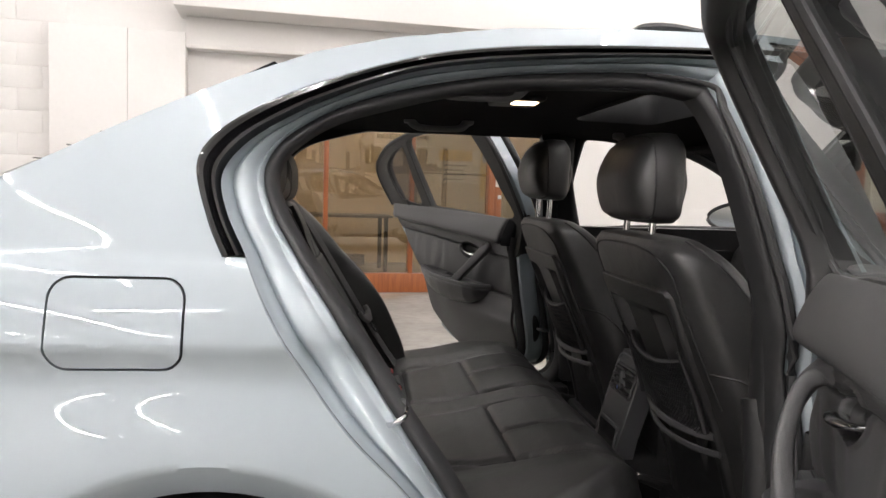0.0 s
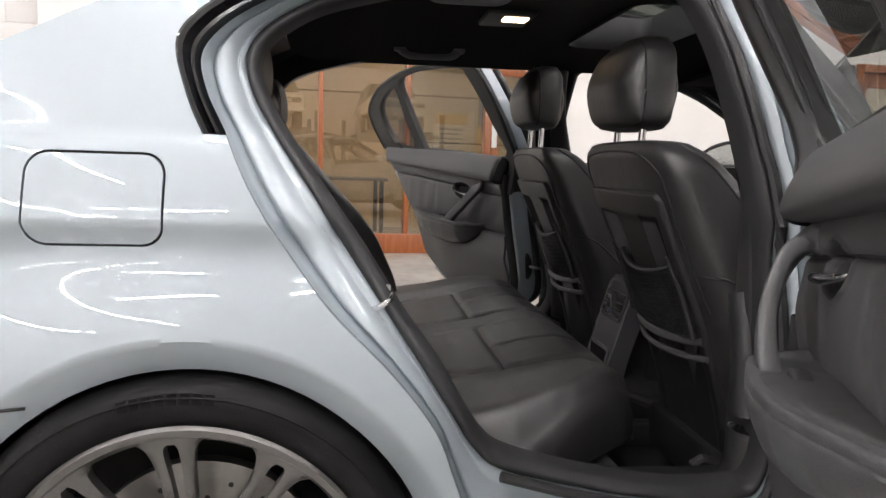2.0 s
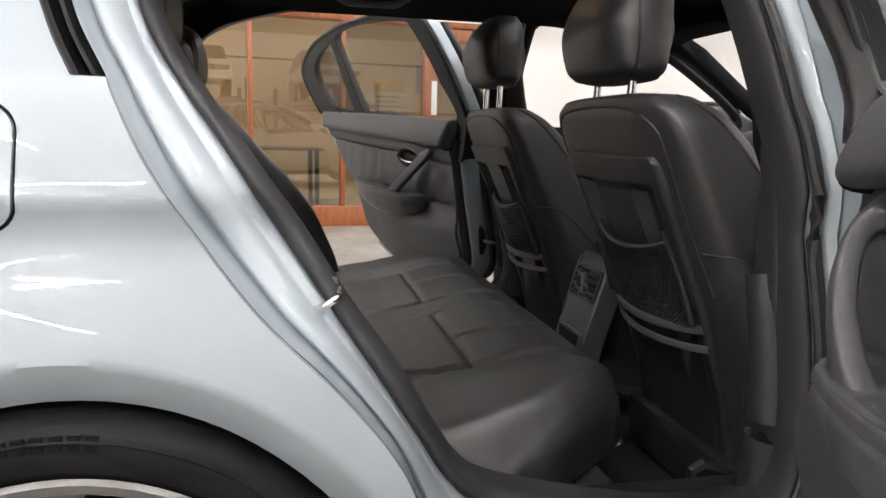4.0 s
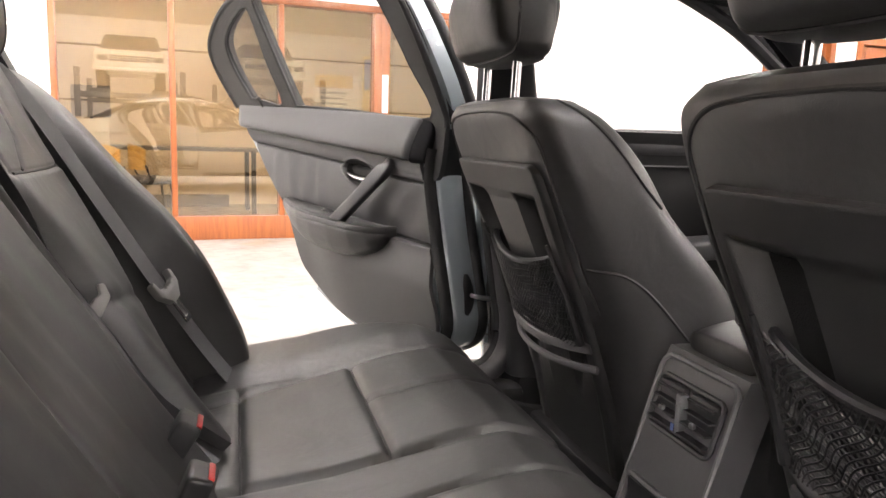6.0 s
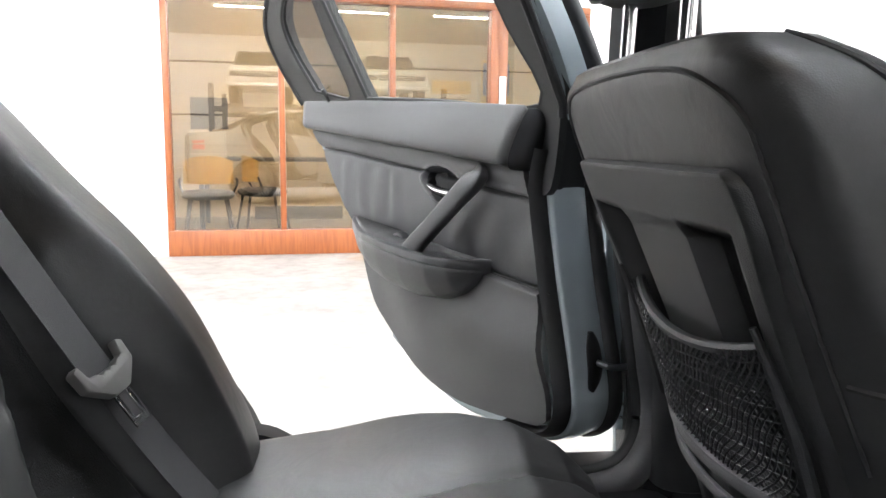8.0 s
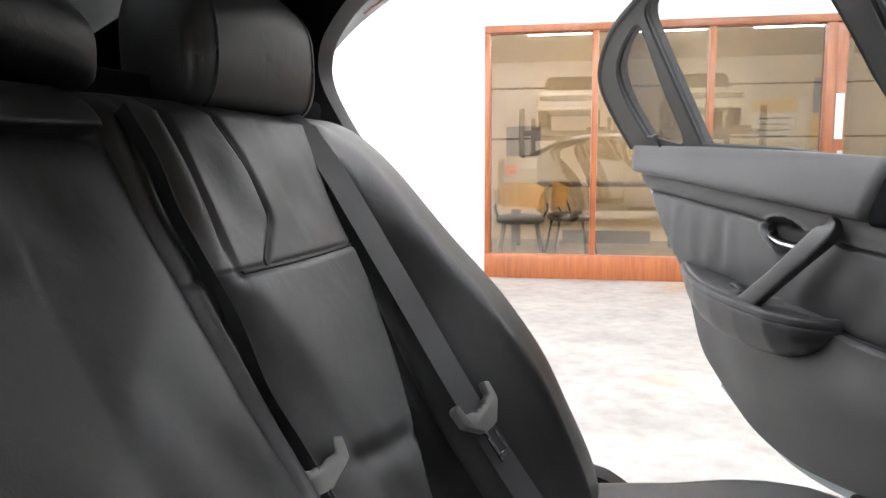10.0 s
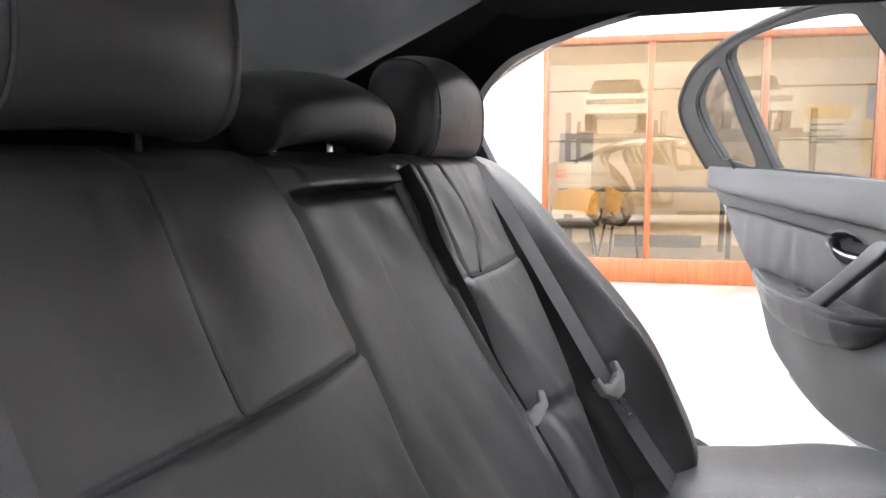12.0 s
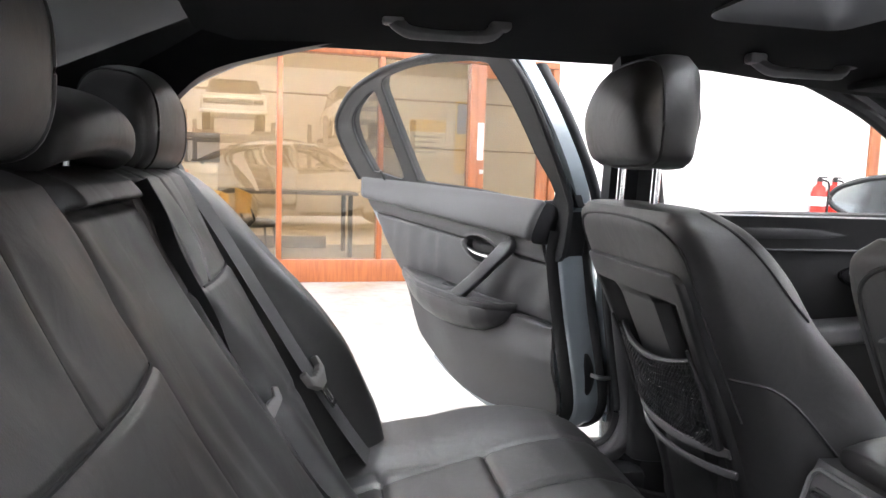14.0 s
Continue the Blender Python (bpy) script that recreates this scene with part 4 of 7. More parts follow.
part("rear_end", skin([(-0.78, 0.3), (0.78, 0.3), (0.80, 0.75), (0.72, 1.0), (-0.72, 1.0), (-0.80, 0.75)], [], lambda y, z: (-0.97 + 0.12 * (y / 0.8) ** 2, y, z), 0.08), PAINT, car)
for sgn in (-1, 1):
    P = np.array([[(-0.86 + 0.17 * t, sgn * (side(-0.86 + 0.17 * t, 0.85) + 0.006), z) for t in np.linspace(0, 1, 6)] for z in np.linspace(0.78, 0.93, 4)])
    part("tail_light", slab(P, (0, -sgn * 0.03, 0)), TAIL, car, "red tail light lens")

# rear wheels
def wheel(sign):
    w = empty("wheel", parent=car, at=(0, sign * 0.80, WZ))
    bm = lathe([(0.262, -0.10), (0.285, -0.118), (0.305, -0.122), (0.322, -0.115), (0.334, -0.095), (0.338, -0.06), (0.338, 0.10), (0.325, 0.12), (0.262, 0.12)], 72)
    part("tyre", bm, TYRE, w, "black low-profile tyre")
    part("tread_ring", lathe([(0.3125, -0.1235), (0.3145, -0.1245), (0.3165, -0.1235)], 72), TYRE, w)
    rim = lathe([(0.270, -0.106), (0.273, -0.112), (0.268, -0.117), (0.258, -0.114), (0.250, -0.10), (0.244, -0.06), (0.240, 0.10)], 72)
    part("rim", rim, RIMGREY, w, "gunmetal alloy rim")
    # double spokes: a plate with a long slot, flared where it runs into the rim
    half = crk([(0.015, 0.045), (0.017, 0.08), (0.0195, 0.13), (0.024, 0.19), (0.029, 0.222), (0.037, 0.241), (0.056, 0.2525), (0.078, 0.2560)], 4)
    slot = crk([(0.0045, 0.070), (0.0065, 0.12), (0.0092, 0.19), (0.0105, 0.226), (0.0095, 0.238), (0.0055, 0.2435)], 4)
    outline_ = [tuple(p) for p in half] + [(-x, r) for x, r in half[::-1]]
    hole_ = [tuple(p) for p in slot] + [(-x, r) for x, r in slot[::-1]]

    def face(x, r, deep=0.0):
        t = (r - 0.045) / 0.213
        hw = float(np.interp(r, half[:, 1], half[:, 0]))
        mid_ = float(np.interp(r, [0.070, 0.19, 0.2435, 0.245], [0.0045, 0.0092, 0.0055, 0.0]))
        q = min(1.0, abs((abs(x) - 0.5 * (hw + mid_)) / (0.5 * (hw - mid_) + 1e-6)))
        return (x, -0.078 - 0.030 * t + 0.012 * math.sin(math.pi * t) - (0.004 * (1 - q ** 3) if not deep else -deep), r)
    bm = skin(outline_, [hole_], face, 0.007, lambda x, r: face(x, r, 0.020))
    spoke = part("spoke", bm, RIMGREY, w, sharp=50)
    for k in range(10):
        ob = spoke if k == 0 else new("spoke", spoke.data)
        ob.parent = w
        ob.matrix_local = pose(0, 0, 0, 0, 90 - (95.7 + 36 * k), 0)
    # plain bars added in place of the raised sidewall lettering
    for k in range(8):
        a0 = radians(105.0 - 3.0 * k)
        P = np.array([[(q * math.cos(a0 + e), -0.1225 + 0.10 * max(0.0, q - 0.305), q * math.sin(a0 + e)) for e in np.linspace(-0.019, 0.019, 4)] for q in np.linspace(0.305, 0.320, 3)])
        part("lettering_bar", slab(P, (0, 0.002, 0)), TYREMARK, w)
    part("hub", lathe([(0.0, -0.085), (0.03, -0.085), (0.035, -0.08), (0.06, -0.06), (0.06, 0.0)], 32), RIMGREY, w)
    d = lathe([(0.07, 0.0), (0.075, -0.012), (0.182, -0.012), (0.182, 0.012), (0.075, 0.012)], 64)
    part("brake_disc", d, DISC, w, "drilled steel brake disc")
    part("disc_hub", lathe([(0.0, -0.03), (0.078, -0.03), (0.084, -0.026), (0.088, -0.013)], 40), RUST, w, "rusty disc hub")
    for k in range(18):
        for j, rr in enumerate((0.10, 0.125, 0.15)):
            a = radians(20 * k + 7 * j)
            part("disc_hole", tube([(rr * math.cos(a), -0.0125, rr * math.sin(a)), (rr * math.cos(a), -0.0135, rr * math.sin(a))], 0.0042, 6), BLACKPL, w) if sign < 0 else None
    part("caliper", box(0.12, 0.0, 0.08, 0.07, 0.09, 0.12, 0.015, 3, pose(0, 0, 0, 0, 30, 0)), RUST, w)
    w.matrix_basis = pose(0, sign * 0.80, WZ, 0, 0, 0 if sign < 0 else 180)
    return w


wheel(-1)
wheel(1)
for sgn in (-1, 1):
    th = np.linspace(math.pi + 0.1, -0.1, 30)
    P = np.array([[(0.352 * math.cos(a), sgn * y, WZ + 0.352 * math.sin(a)) for a in th] for y in (0.885, 0.80, 0.60)])
    part("wheel_arch_liner", lattice(P), BLACKPL, car)
    part("arch_inner_wall", skin([(0.352 * math.cos(a), WZ + 0.352 * math.sin(a)) for a in th], [], lambda x, z: (x, sgn * 0.62, z), 0.08), BLACKPL, car)


# front doors (closed) with side windows
WIN = [(0.965, 1.295), (1.01, 1.322), (1.115, 1.322), (1.229, 1.303), (1.36, 1.265), (1.50, 1.21), (1.70, 1.10), (1.80, 1.02), (1.80, 0.985), (1.6, 0.98), (1.264, 0.977), (0.95, 0.975), (0.955, 1.15)]
FD = [(0.925, 0.30), (1.95, 0.30), (1.95, 0.95), (1.86, 0.99), (1.72, 1.13), (1.50, 1.25), (1.25, 1.345), (1.05, 1.365), (0.905, 1.368), (0.925, 0.9)]


def front_door(sign):
    ob = empty("front_door", parent=car)
    winc = [tuple(p) for p in crk(WIN + [WIN[0]], 4)[:-1]]
    fd = [(x + (0.06 if sign > 0 and x < 1 and z < 0.95 else 0), z) for x, z in FD]
    part("door_shell", skin([(x, min(z, 0.978)) for x, z in fd if z < 1.0], [], lambda x, z: (x, sign * (side(x, z) + 0.001), z), 0.06, lambda x, z: (x, sign * (side(x, z) - 0.03), z)), PAINT, ob)
    part("window_surround", skin([(0.93, 0.982), (1.87, 0.982)] + [p for p in fd if p[1] > 0.983], [winc], lambda x, z: (x, sign * (side(x, z) + 0.001), z), 0.04, lambda x, z: (x, sign * (side(x, z) - 0.03), z)), GLOSSBK, ob, "glossy black window surround")
    part("door_lining", skin([(0.93, 0.40), (1.9, 0.40), (1.9, 0.97), (1.6, 0.985), (0.93, 0.985)], [], lambda x, z: (x, sign * (side(x, z) - 0.10 + 0.02 * math.sin((z - 0.4) * 9)), z), 0.05, lambda x, z: (x, sign * (side(x, z) - 0.032), z)), BACKPL, ob)
    part("window_frame", tube(np.array([(x, sign * (side(x, z) - 0.028), z) for x, z in crk(WIN + [WIN[0]], 5)[:-1]]), 0.016, 8, closed=True), RUBBER, ob)
    part("door_glass", skin(winc, [], lambda x, z: (x, sign * (side(x, z) - 0.016), z), 0.08), GLASS, ob).visible_shadow = False
    part("pillar_cover", skin([(0.926, 0.985), (1.000, 0.985), (0.962, 1.15), (0.935, 1.340), (0.884, 1.345), (0.905, 1.15)] if sign > 0 else [(0.926, 0.985), (1.030, 0.985), (1.012, 1.05), (0.992, 1.12), (0.976, 1.185), (0.958, 1.255), (0.940, 1.338), (0.884, 1.345), (0.905, 1.15)], [], lambda x, z: (x, sign * (side(x, z) + 0.006), z), 0.04, lambda x, z: (x, sign * (side(x, z) - 0.001), z)), PILLARBK, ob, "satin black pillar cover")
    y = sign * (side(1.5, 0.85) - 0.115)
    k_ = lambda u, z, d: (u, y - sign * d, z)
    rc = cr([(1.475, 0.852), (1.52, 0.868), (1.60, 0.872), (1.655, 0.862), (1.672, 0.840), (1.645, 0.815), (1.56, 0.808), (1.492, 0.826)], 40, True)
    part("handle_recess", capped(np.array([[k_(1.57 + (u - 1.57) * g, 0.842 + (z - 0.842) * g, d) for u, z in rc] for g, d in ((1.08, -0.02), (1.08, 0.004), (1.04, 0.007), (1.0, 0.004), (0.9, -0.004))])), GLOSSBK, ob, "glossy black handle recess")
    part("release_handle", tube(cr([k_(1.490, 0.848, 0.004), k_(1.53, 0.844, 0.016), k_(1.60, 0.838, 0.020), k_(1.652, 0.836, 0.010)], 14), [0.007, 0.010, 0.011, 0.008], 10, flat=0.6), CHROME, ob, "chrome release handle")
    part("armrest", pillow([(1.0, y + sign * 0.01, 0.690, 0.045, 0.024), (1.3, y - sign * 0.01, 0.700, 0.055, 0.026), (1.6, y, 0.715, 0.050, 0.026), (1.76, y + sign * 0.02, 0.73, 0.03, 0.02)], 24, 20, 4, (0, 0, 1), (0, 1, 0)), CARD, ob, "padded armrest")
    part("pull_handle", tube(cr([k_(1.545, 0.728, 0.030), k_(1.60, 0.752, 0.040), k_(1.66, 0.790, 0.040), k_(1.72, 0.838, 0.026), k_(1.735, 0.856, 0.002)], 18), [0.020, 0.018, 0.017, 0.018, 0.02], 12, flat=0.6), CARD, ob, "dark grey pull handle")
    part("lining_seam", tube(np.array([k_(x, 0.905, 0.005 - 0.003 * math.cos(3 * x)) for x in np.linspace(0.95, 1.86, 30)]), 0.004, 6), RUBBER, ob)
    part("upper_roll", pillow([(0.94, y + sign * 0.02, 0.955, 0.03, 0.03), (1.4, y + sign * 0.02, 0.955, 0.035, 0.032), (1.88, y + sign * 0.02, 0.955, 0.03, 0.03)], 20, 20, 2.4, (0, 0, 1), (0, 1, 0)), CARD, ob)
    mo = cr([(0.775, 0.975), (0.88, 0.958), (0.97, 0.970), (1.040, 1.012), (1.020, 1.055), (0.93, 1.085), (0.82, 1.080), (0.77, 1.035)], 40, True)
    mx = lambda y_: 1.715 - 0.55 * (y_ - 0.9)
    rings = []
    for dx, k in ((0.0, 1.0), (0.02, 1.04), (0.05, 1.0), (0.085, 0.82), (0.105, 0.5)):
        rings.append([(mx(y_) + dx, sign * (0.92 + (y_ - 0.92) * k), 1.022 + (z_ - 1.022) * k) for y_, z_ in mo])
    mr = part("door_mirror", capped(np.array(rings)), PAINT, ob, "painted door mirror housing")
    part("mirror_glass", skin([(0.92 + (y_ - 0.92) * 0.94, 1.022 + (z_ - 1.022) * 0.90) for y_, z_ in mo], [], lambda y_, z_: (mx(y_) - 0.004, sign * y_, z_), 0.05, lambda y_, z_: (mx(y_) + 0.004, sign * y_, z_)), CHROME, mr, "mirror glass")
    part("mirror_rim", tube([(mx(y_) - 0.001, sign * y_, z_) for y_, z_ in mo], 0.0085, 8, closed=True), BLACKPL, mr)
    part("mirror_foot", tube([(1.72, sign * 0.80, 0.975), (1.75, sign * 0.86, 1.0)], [0.03, 0.02], 10), BLACKPL, mr)


front_door(-1)
front_door(1)
# front of the car: windscreen, dash, bonnet, floor
P = np.array([[(1.42 + 0.62 * s + -0.05 * (y / 0.6) ** 2, y, 1.325 - 0.36 * s - 0.03 * (y / 0.6) ** 2) for y in np.linspace(-0.58 - 0.1 * s, 0.58 + 0.1 * s, 13)] for s in np.linspace(0, 1, 6)])
part("windscreen", lattice(P), GLASS, car).visible_shadow = False
for sgn in (-1, 1):
    part("a_pillar", tube([(1.30, sgn * 0.60, 1.335), (1.55, sgn * 0.655, 1.225), (1.80, sgn * 0.72, 1.07), (2.02, sgn * 0.76, 0.96)], 0.032, 10), LINER, car)
    part("sun_visor", box(1.36, sgn * 0.36, 1.265, 0.14, 0.40, 0.018, 0.008, 2, pose(0, 0, 0)), LINER, car)
part("rear_view_mirror", pillow([(1.46, -0.12, 1.215, 0.032, 0.012), (1.46, 0, 1.22, 0.036, 0.014), (1.46, 0.12, 1.215, 0.032, 0.012)], 24, 14, 3, (1, 0, 0), (0, 0, 1)), BLACKPL, car)
part("mirror_stem", tube([(1.47, 0, 1.235), (1.53, 0, 1.26)], 0.012, 8), BLACKPL, car)
part("dashboard", pillow([(1.75, -0.74, 0.82, 0.14, 0.16), (1.73, -0.4, 0.85, 0.15, 0.17), (1.73, 0.0, 0.85, 0.15, 0.17), (1.73, 0.4, 0.85, 0.15, 0.17), (1.75, 0.74, 0.82, 0.14, 0.16)], 30, 24, 3, (1, 0, 0), (0, 0, 1)), PLASTIC, car)
wheelrim = part("steering_wheel", tube([(1.50 + 0.07 * math.sin(a), -0.375 + 0.185 * math.cos(a), 0.84 + 0.172 * math.sin(a)) for a in np.linspace(0, 2 * math.pi, 40, endpoint=False)], 0.015, 8, closed=True), LEATHER, car)
part("wheel_boss", pillow([(1.50, -0.47, 0.84, 0.05, 0.02), (1.50, -0.375, 0.83, 0.07, 0.03), (1.50, -0.28, 0.84, 0.05, 0.02)], 24, 12, 3, (1, 0, 0.3), (0, 0, 1)), BLACKPL, wheelrim)
bon = np.array([[(x, y, float(np.interp(x, [2.0, 2.4, 3.1, 3.45], [0.97, 0.93, 0.82, 0.66])) - 0.08 * (abs(y) / 0.85) ** 3) for y in np.linspace(-0.86, 0.86, 13)] for x in np.linspace(1.98, 3.45, 10)])
part("bonnet", slab(bon, (0, 0, -0.012)), PAINT, car)
for sgn in (-1, 1):
    part("front_wing", skin([(1.955, 0.30), (2.35, 0.30), (2.38, 0.6), (2.55, 0.70), (2.97, 0.70), (3.10, 0.55), (3.12, 0.3), (3.45, 0.3), (3.45, 0.62), (3.1, 0.78), (2.4, 0.87), (2.0, 0.93), (1.955, 0.95)], [],
         lambda x, z: (x, sgn * (side(min(x, 2.3), z) - 0.08 * max(0, x - 2.6)), z), 0.09, lambda x, z: (x, sgn * (side(min(x, 2.3), z) - 0.08 * max(0, x - 2.6) - 0.012), z)), PAINT, car)
    fw = part("front_wheel", lathe([(0.02, -0.08), (0.26, -0.10), (0.30, -0.12), (0.33, -0.10), (0.338, -0.06), (0.338, 0.09), (0.26, 0.1)], 48), TYRE, car)
    fw.matrix_local = pose(2.76, sgn * 0.76, WZ, 0, 0, 0 if sgn < 0 else 180)
part("front_end", skin([(-0.75, 0.22), (0.75, 0.22), (0.75, 0.6), (-0.75, 0.6)], [], lambda y, z: (3.46 - 0.25 * (y / 0.8) ** 2, y, z), 0.1), PAINT, car)
part("floor_pan", box(1.15, 0, 0.27, 1.75, 1.66, 0.03, 0.005), CARPET_SHADE, car, "black carpet")
part("tunnel", pillow([(0.50, 0, 0.34, 0.13, 0.08), (1.0, 0, 0.34, 0.13, 0.09), (1.7, 0, 0.36, 0.14, 0.10)], 24, 12, 3, (0, 0, 1), (0, 1, 0), 0.02), CARPET_SHADE, car)
for sgn in (-1, 1):
    part("sill_step", box(0.66, sgn * 0.735, 0.385 if sgn < 0 else 0.345, 0.62, 0.12, 0.12, 0.02), BLACKPL, car)
    part("sill_plate", box(0.80, sgn * 0.852, 0.436 if sgn < 0 else 0.372, 0.20, 0.040, 0.008, 0.003), SATIN, car, "brushed metal sill plate")
    part("sill_floor", box(1.2, sgn * 0.80, 0.33, 1.7, 0.12, 0.18, 0.01), BLACKPL, car)
    part("b_pillar_trim", pillow([(0.95 + 0.075 * (sgn > 0), sgn * 0.74, 0.42, 0.085, 0.05), (0.93 + 0.065 * (sgn > 0), sgn * 0.75, 0.70, 0.07, 0.045), (0.915 + 0.02 * (sgn > 0), sgn * 0.735, 0.98, 0.06, 0.035), (0.885, sgn * 0.665, 1.16, 0.055, 0.028), (0.875, sgn * 0.60, 1.30, 0.05, 0.026)], 24, 24, 3, (0, 1, 0), (1, 0, 0), 0.05), BLACKPL, car, "dark plastic pillar trim")
part("bulkhead", box(-0.30, 0, 0.66, 0.02, 1.6, 0.75, 0.0), CARPET_SHADE, car)

# ---- rear doors ----
def lean(z, slope=0.58):
    return slope * max(0.0, z - 1.0)


DOUT = [(-0.040, 0.468), (0.0, 0.454), (0.06, 0.450), (0.21, 0.444), (0.30, 0.460), (0.40, 0.492), (0.48, 0.530), (0.545, 0.575), (0.585, 0.640), (0.620, 0.705), (0.683, 0.775), (0.764, 0.860), (0.866, 0.975), (0.876, 1.03),
        (0.882, 1.10), (0.880, 1.165), (0.853, 1.210), (0.795, 1.248), (0.69, 1.293), (0.57, 1.322), (0.44, 1.343), (0.20, 1.356), (0.08, 1.348), (0.018, 1.335), (-0.010, 1.25), (-0.026, 1.15), (-0.022, 1.02), (0.016, 0.88), (-0.006, 0.76), (-0.030, 0.65), (-0.050, 0.56), (-0.050, 0.50)]
GWIN = [(0.548, 1.032), (0.30, 1.018), (0.030, 1.001), (0.034, 1.12), (0.050, 1.22), (0.074, 1.292), (0.106, 1.320), (0.298, 1.330), (0.44, 1.320), (0.520, 1.300), (0.536, 1.24)]
QWIN = [(0.762, 1.055), (0.70, 1.046), (0.608, 1.040), (0.590, 1.15), (0.566, 1.258), (0.578, 1.282), (0.66, 1.258), (0.735, 1.222), (0.768, 1.185), (0.776, 1.13)]
PANEL = [(-0.036, 0.498), (-0.012, 0.482), (0.05, 0.474), (0.10, 0.468), (0.21, 0.462), (0.30, 0.476), (0.39, 0.506), (0.47, 0.545), (0.53, 0.590), (0.565, 0.650), (0.60, 0.715), (0.66, 0.790), (0.73, 0.870), (0.83, 0.985), (0.84, 1.0), (0.60, 0.985), (0.30, 0.960), (0.075, 0.940),
         (0.052, 0.905), (0.034, 0.86), (0.020, 0.80), (-0.003, 0.70), (-0.023, 0.62), (-0.041, 0.55)]
# line along the hinge side and foot of a rear door, where its black strip meets the painted edge (u, z)
EDGE = [(0.020, 1.31), (-0.008, 1.20), (-0.020, 1.08), (-0.014, 1.0), (0.002, 0.93), (0.013, 0.868), (-0.006, 0.764), (-0.020, 0.70), (-0.038, 0.63), (-0.058, 0.541), (-0.055, 0.496), (-0.034, 0.466), (0.009, 0.448), (0.08, 0.441), (0.21, 0.437), (0.30, 0.452), (0.40, 0.485), (0.48, 0.522)]


def smooth(a, b, x):
    t = min(1.0, max(0.0, (x - a) / (b - a)))
    return t * t * (3 - 2 * t)


def gap(d, w=0.006):
    return math.exp(-(d / w) ** 2)


def roll_low(u):
    return 0.899 + (u - 0.05) * 0.092


def seam_z(u):
    return float(np.interp(u, [0.0, 0.12, 0.34, 0.64, 0.8], [0.850, 0.861, 0.887, 0.916, 0.930]))


def in_recess(u, z):
    """0 in the middle of the handle recess, 1 on its rim."""
    du, dz = u - 0.272, z - 0.862 - (u - 0.272) * 0.14
    du = du / (0.072 if du > 0 else 0.064)
    return math.hypot(du, dz / (0.033 * (1 - 0.25 * max(0, du) ** 2)))


def panel_h(u, z):
    """Relief of the door card towards the cabin."""
    s2 = z - seam_z(u)
    h = 0.014 + 0.007 * smooth(-0.004, 0.004, s2) + 0.006 * math.sin(max(0, min(1, s2 / 0.05)) * math.pi)
    arm = z - (0.701 + 0.085 * (u + 0.02))
    h += 0.010 * math.sin(max(0, min(1, arm / 0.16)) * math.pi) ** 0.6
    h -= 0.005 * gap(s2 + 0.003, 0.0035)
    if z < roll_low(u):
        h += 0.016 * smooth(0.003, -0.003, arm) * smooth(0.50, 0.30, u) + 0.004 * smooth(0.003, -0.003, arm)
    h -= 0.006 * gap(arm - 0.001, 0.003) * smooth(0.16, 0.14, u)
    crease = z - (0.604 + 0.09 * max(0, u + 0.02) + 0.10 * max(0, u - 0.3))
    h += 0.020 * smooth(0.085, 0.0, crease) * smooth(0.62, 0.35, u) - 0.020 * smooth(0.0, -0.14, crease) * smooth(0.62, 0.35, u)
    # soft folds of the leather insert
    if 0.70 < z < 0.93:
        folds = math.sin(u * 88 + 9 * (z - 0.8) + 3.5 * noise.noise(Vector((u * 11, z * 7, 1.0)))) * (0.6 + 0.8 * noise.noise(Vector((u * 14, z * 9, 5.0))))
        h += 0.0026 * folds * smooth(0.36, 0.43, u) * smooth(-0.006, -0.03, s2) * smooth(0.01, 0.05, arm) * smooth(0.74, 0.60, u)
        h += 0.0026 * math.sin(u * 60 + 26 * (z - 0.75)) * smooth(0.01, 0.05, arm) * smooth(0.30, 0.22, u) * smooth(-0.01, -0.05, s2)
    q = in_recess(u, z)
    h -= 0.024 * smooth(1.0, 0.80, q) - 0.004 * gap(q - 1.06, 0.07)
    return h


def grow(poly, d=0.015):
    """The outline moved outwards by d."""
    p = np.array(poly)
    t = np.roll(p, -1, 0) - np.roll(p, 1, 0)
    n = np.stack([t[:, 1], -t[:, 0]], 1)
    n /= np.linalg.norm(n, axis=1)[:, None] + 1e-9
    c = p.mean(0)
    if np.sum((p - c) * n) < 0:
        n = -n
    return [tuple(q) for q in p + n * d]


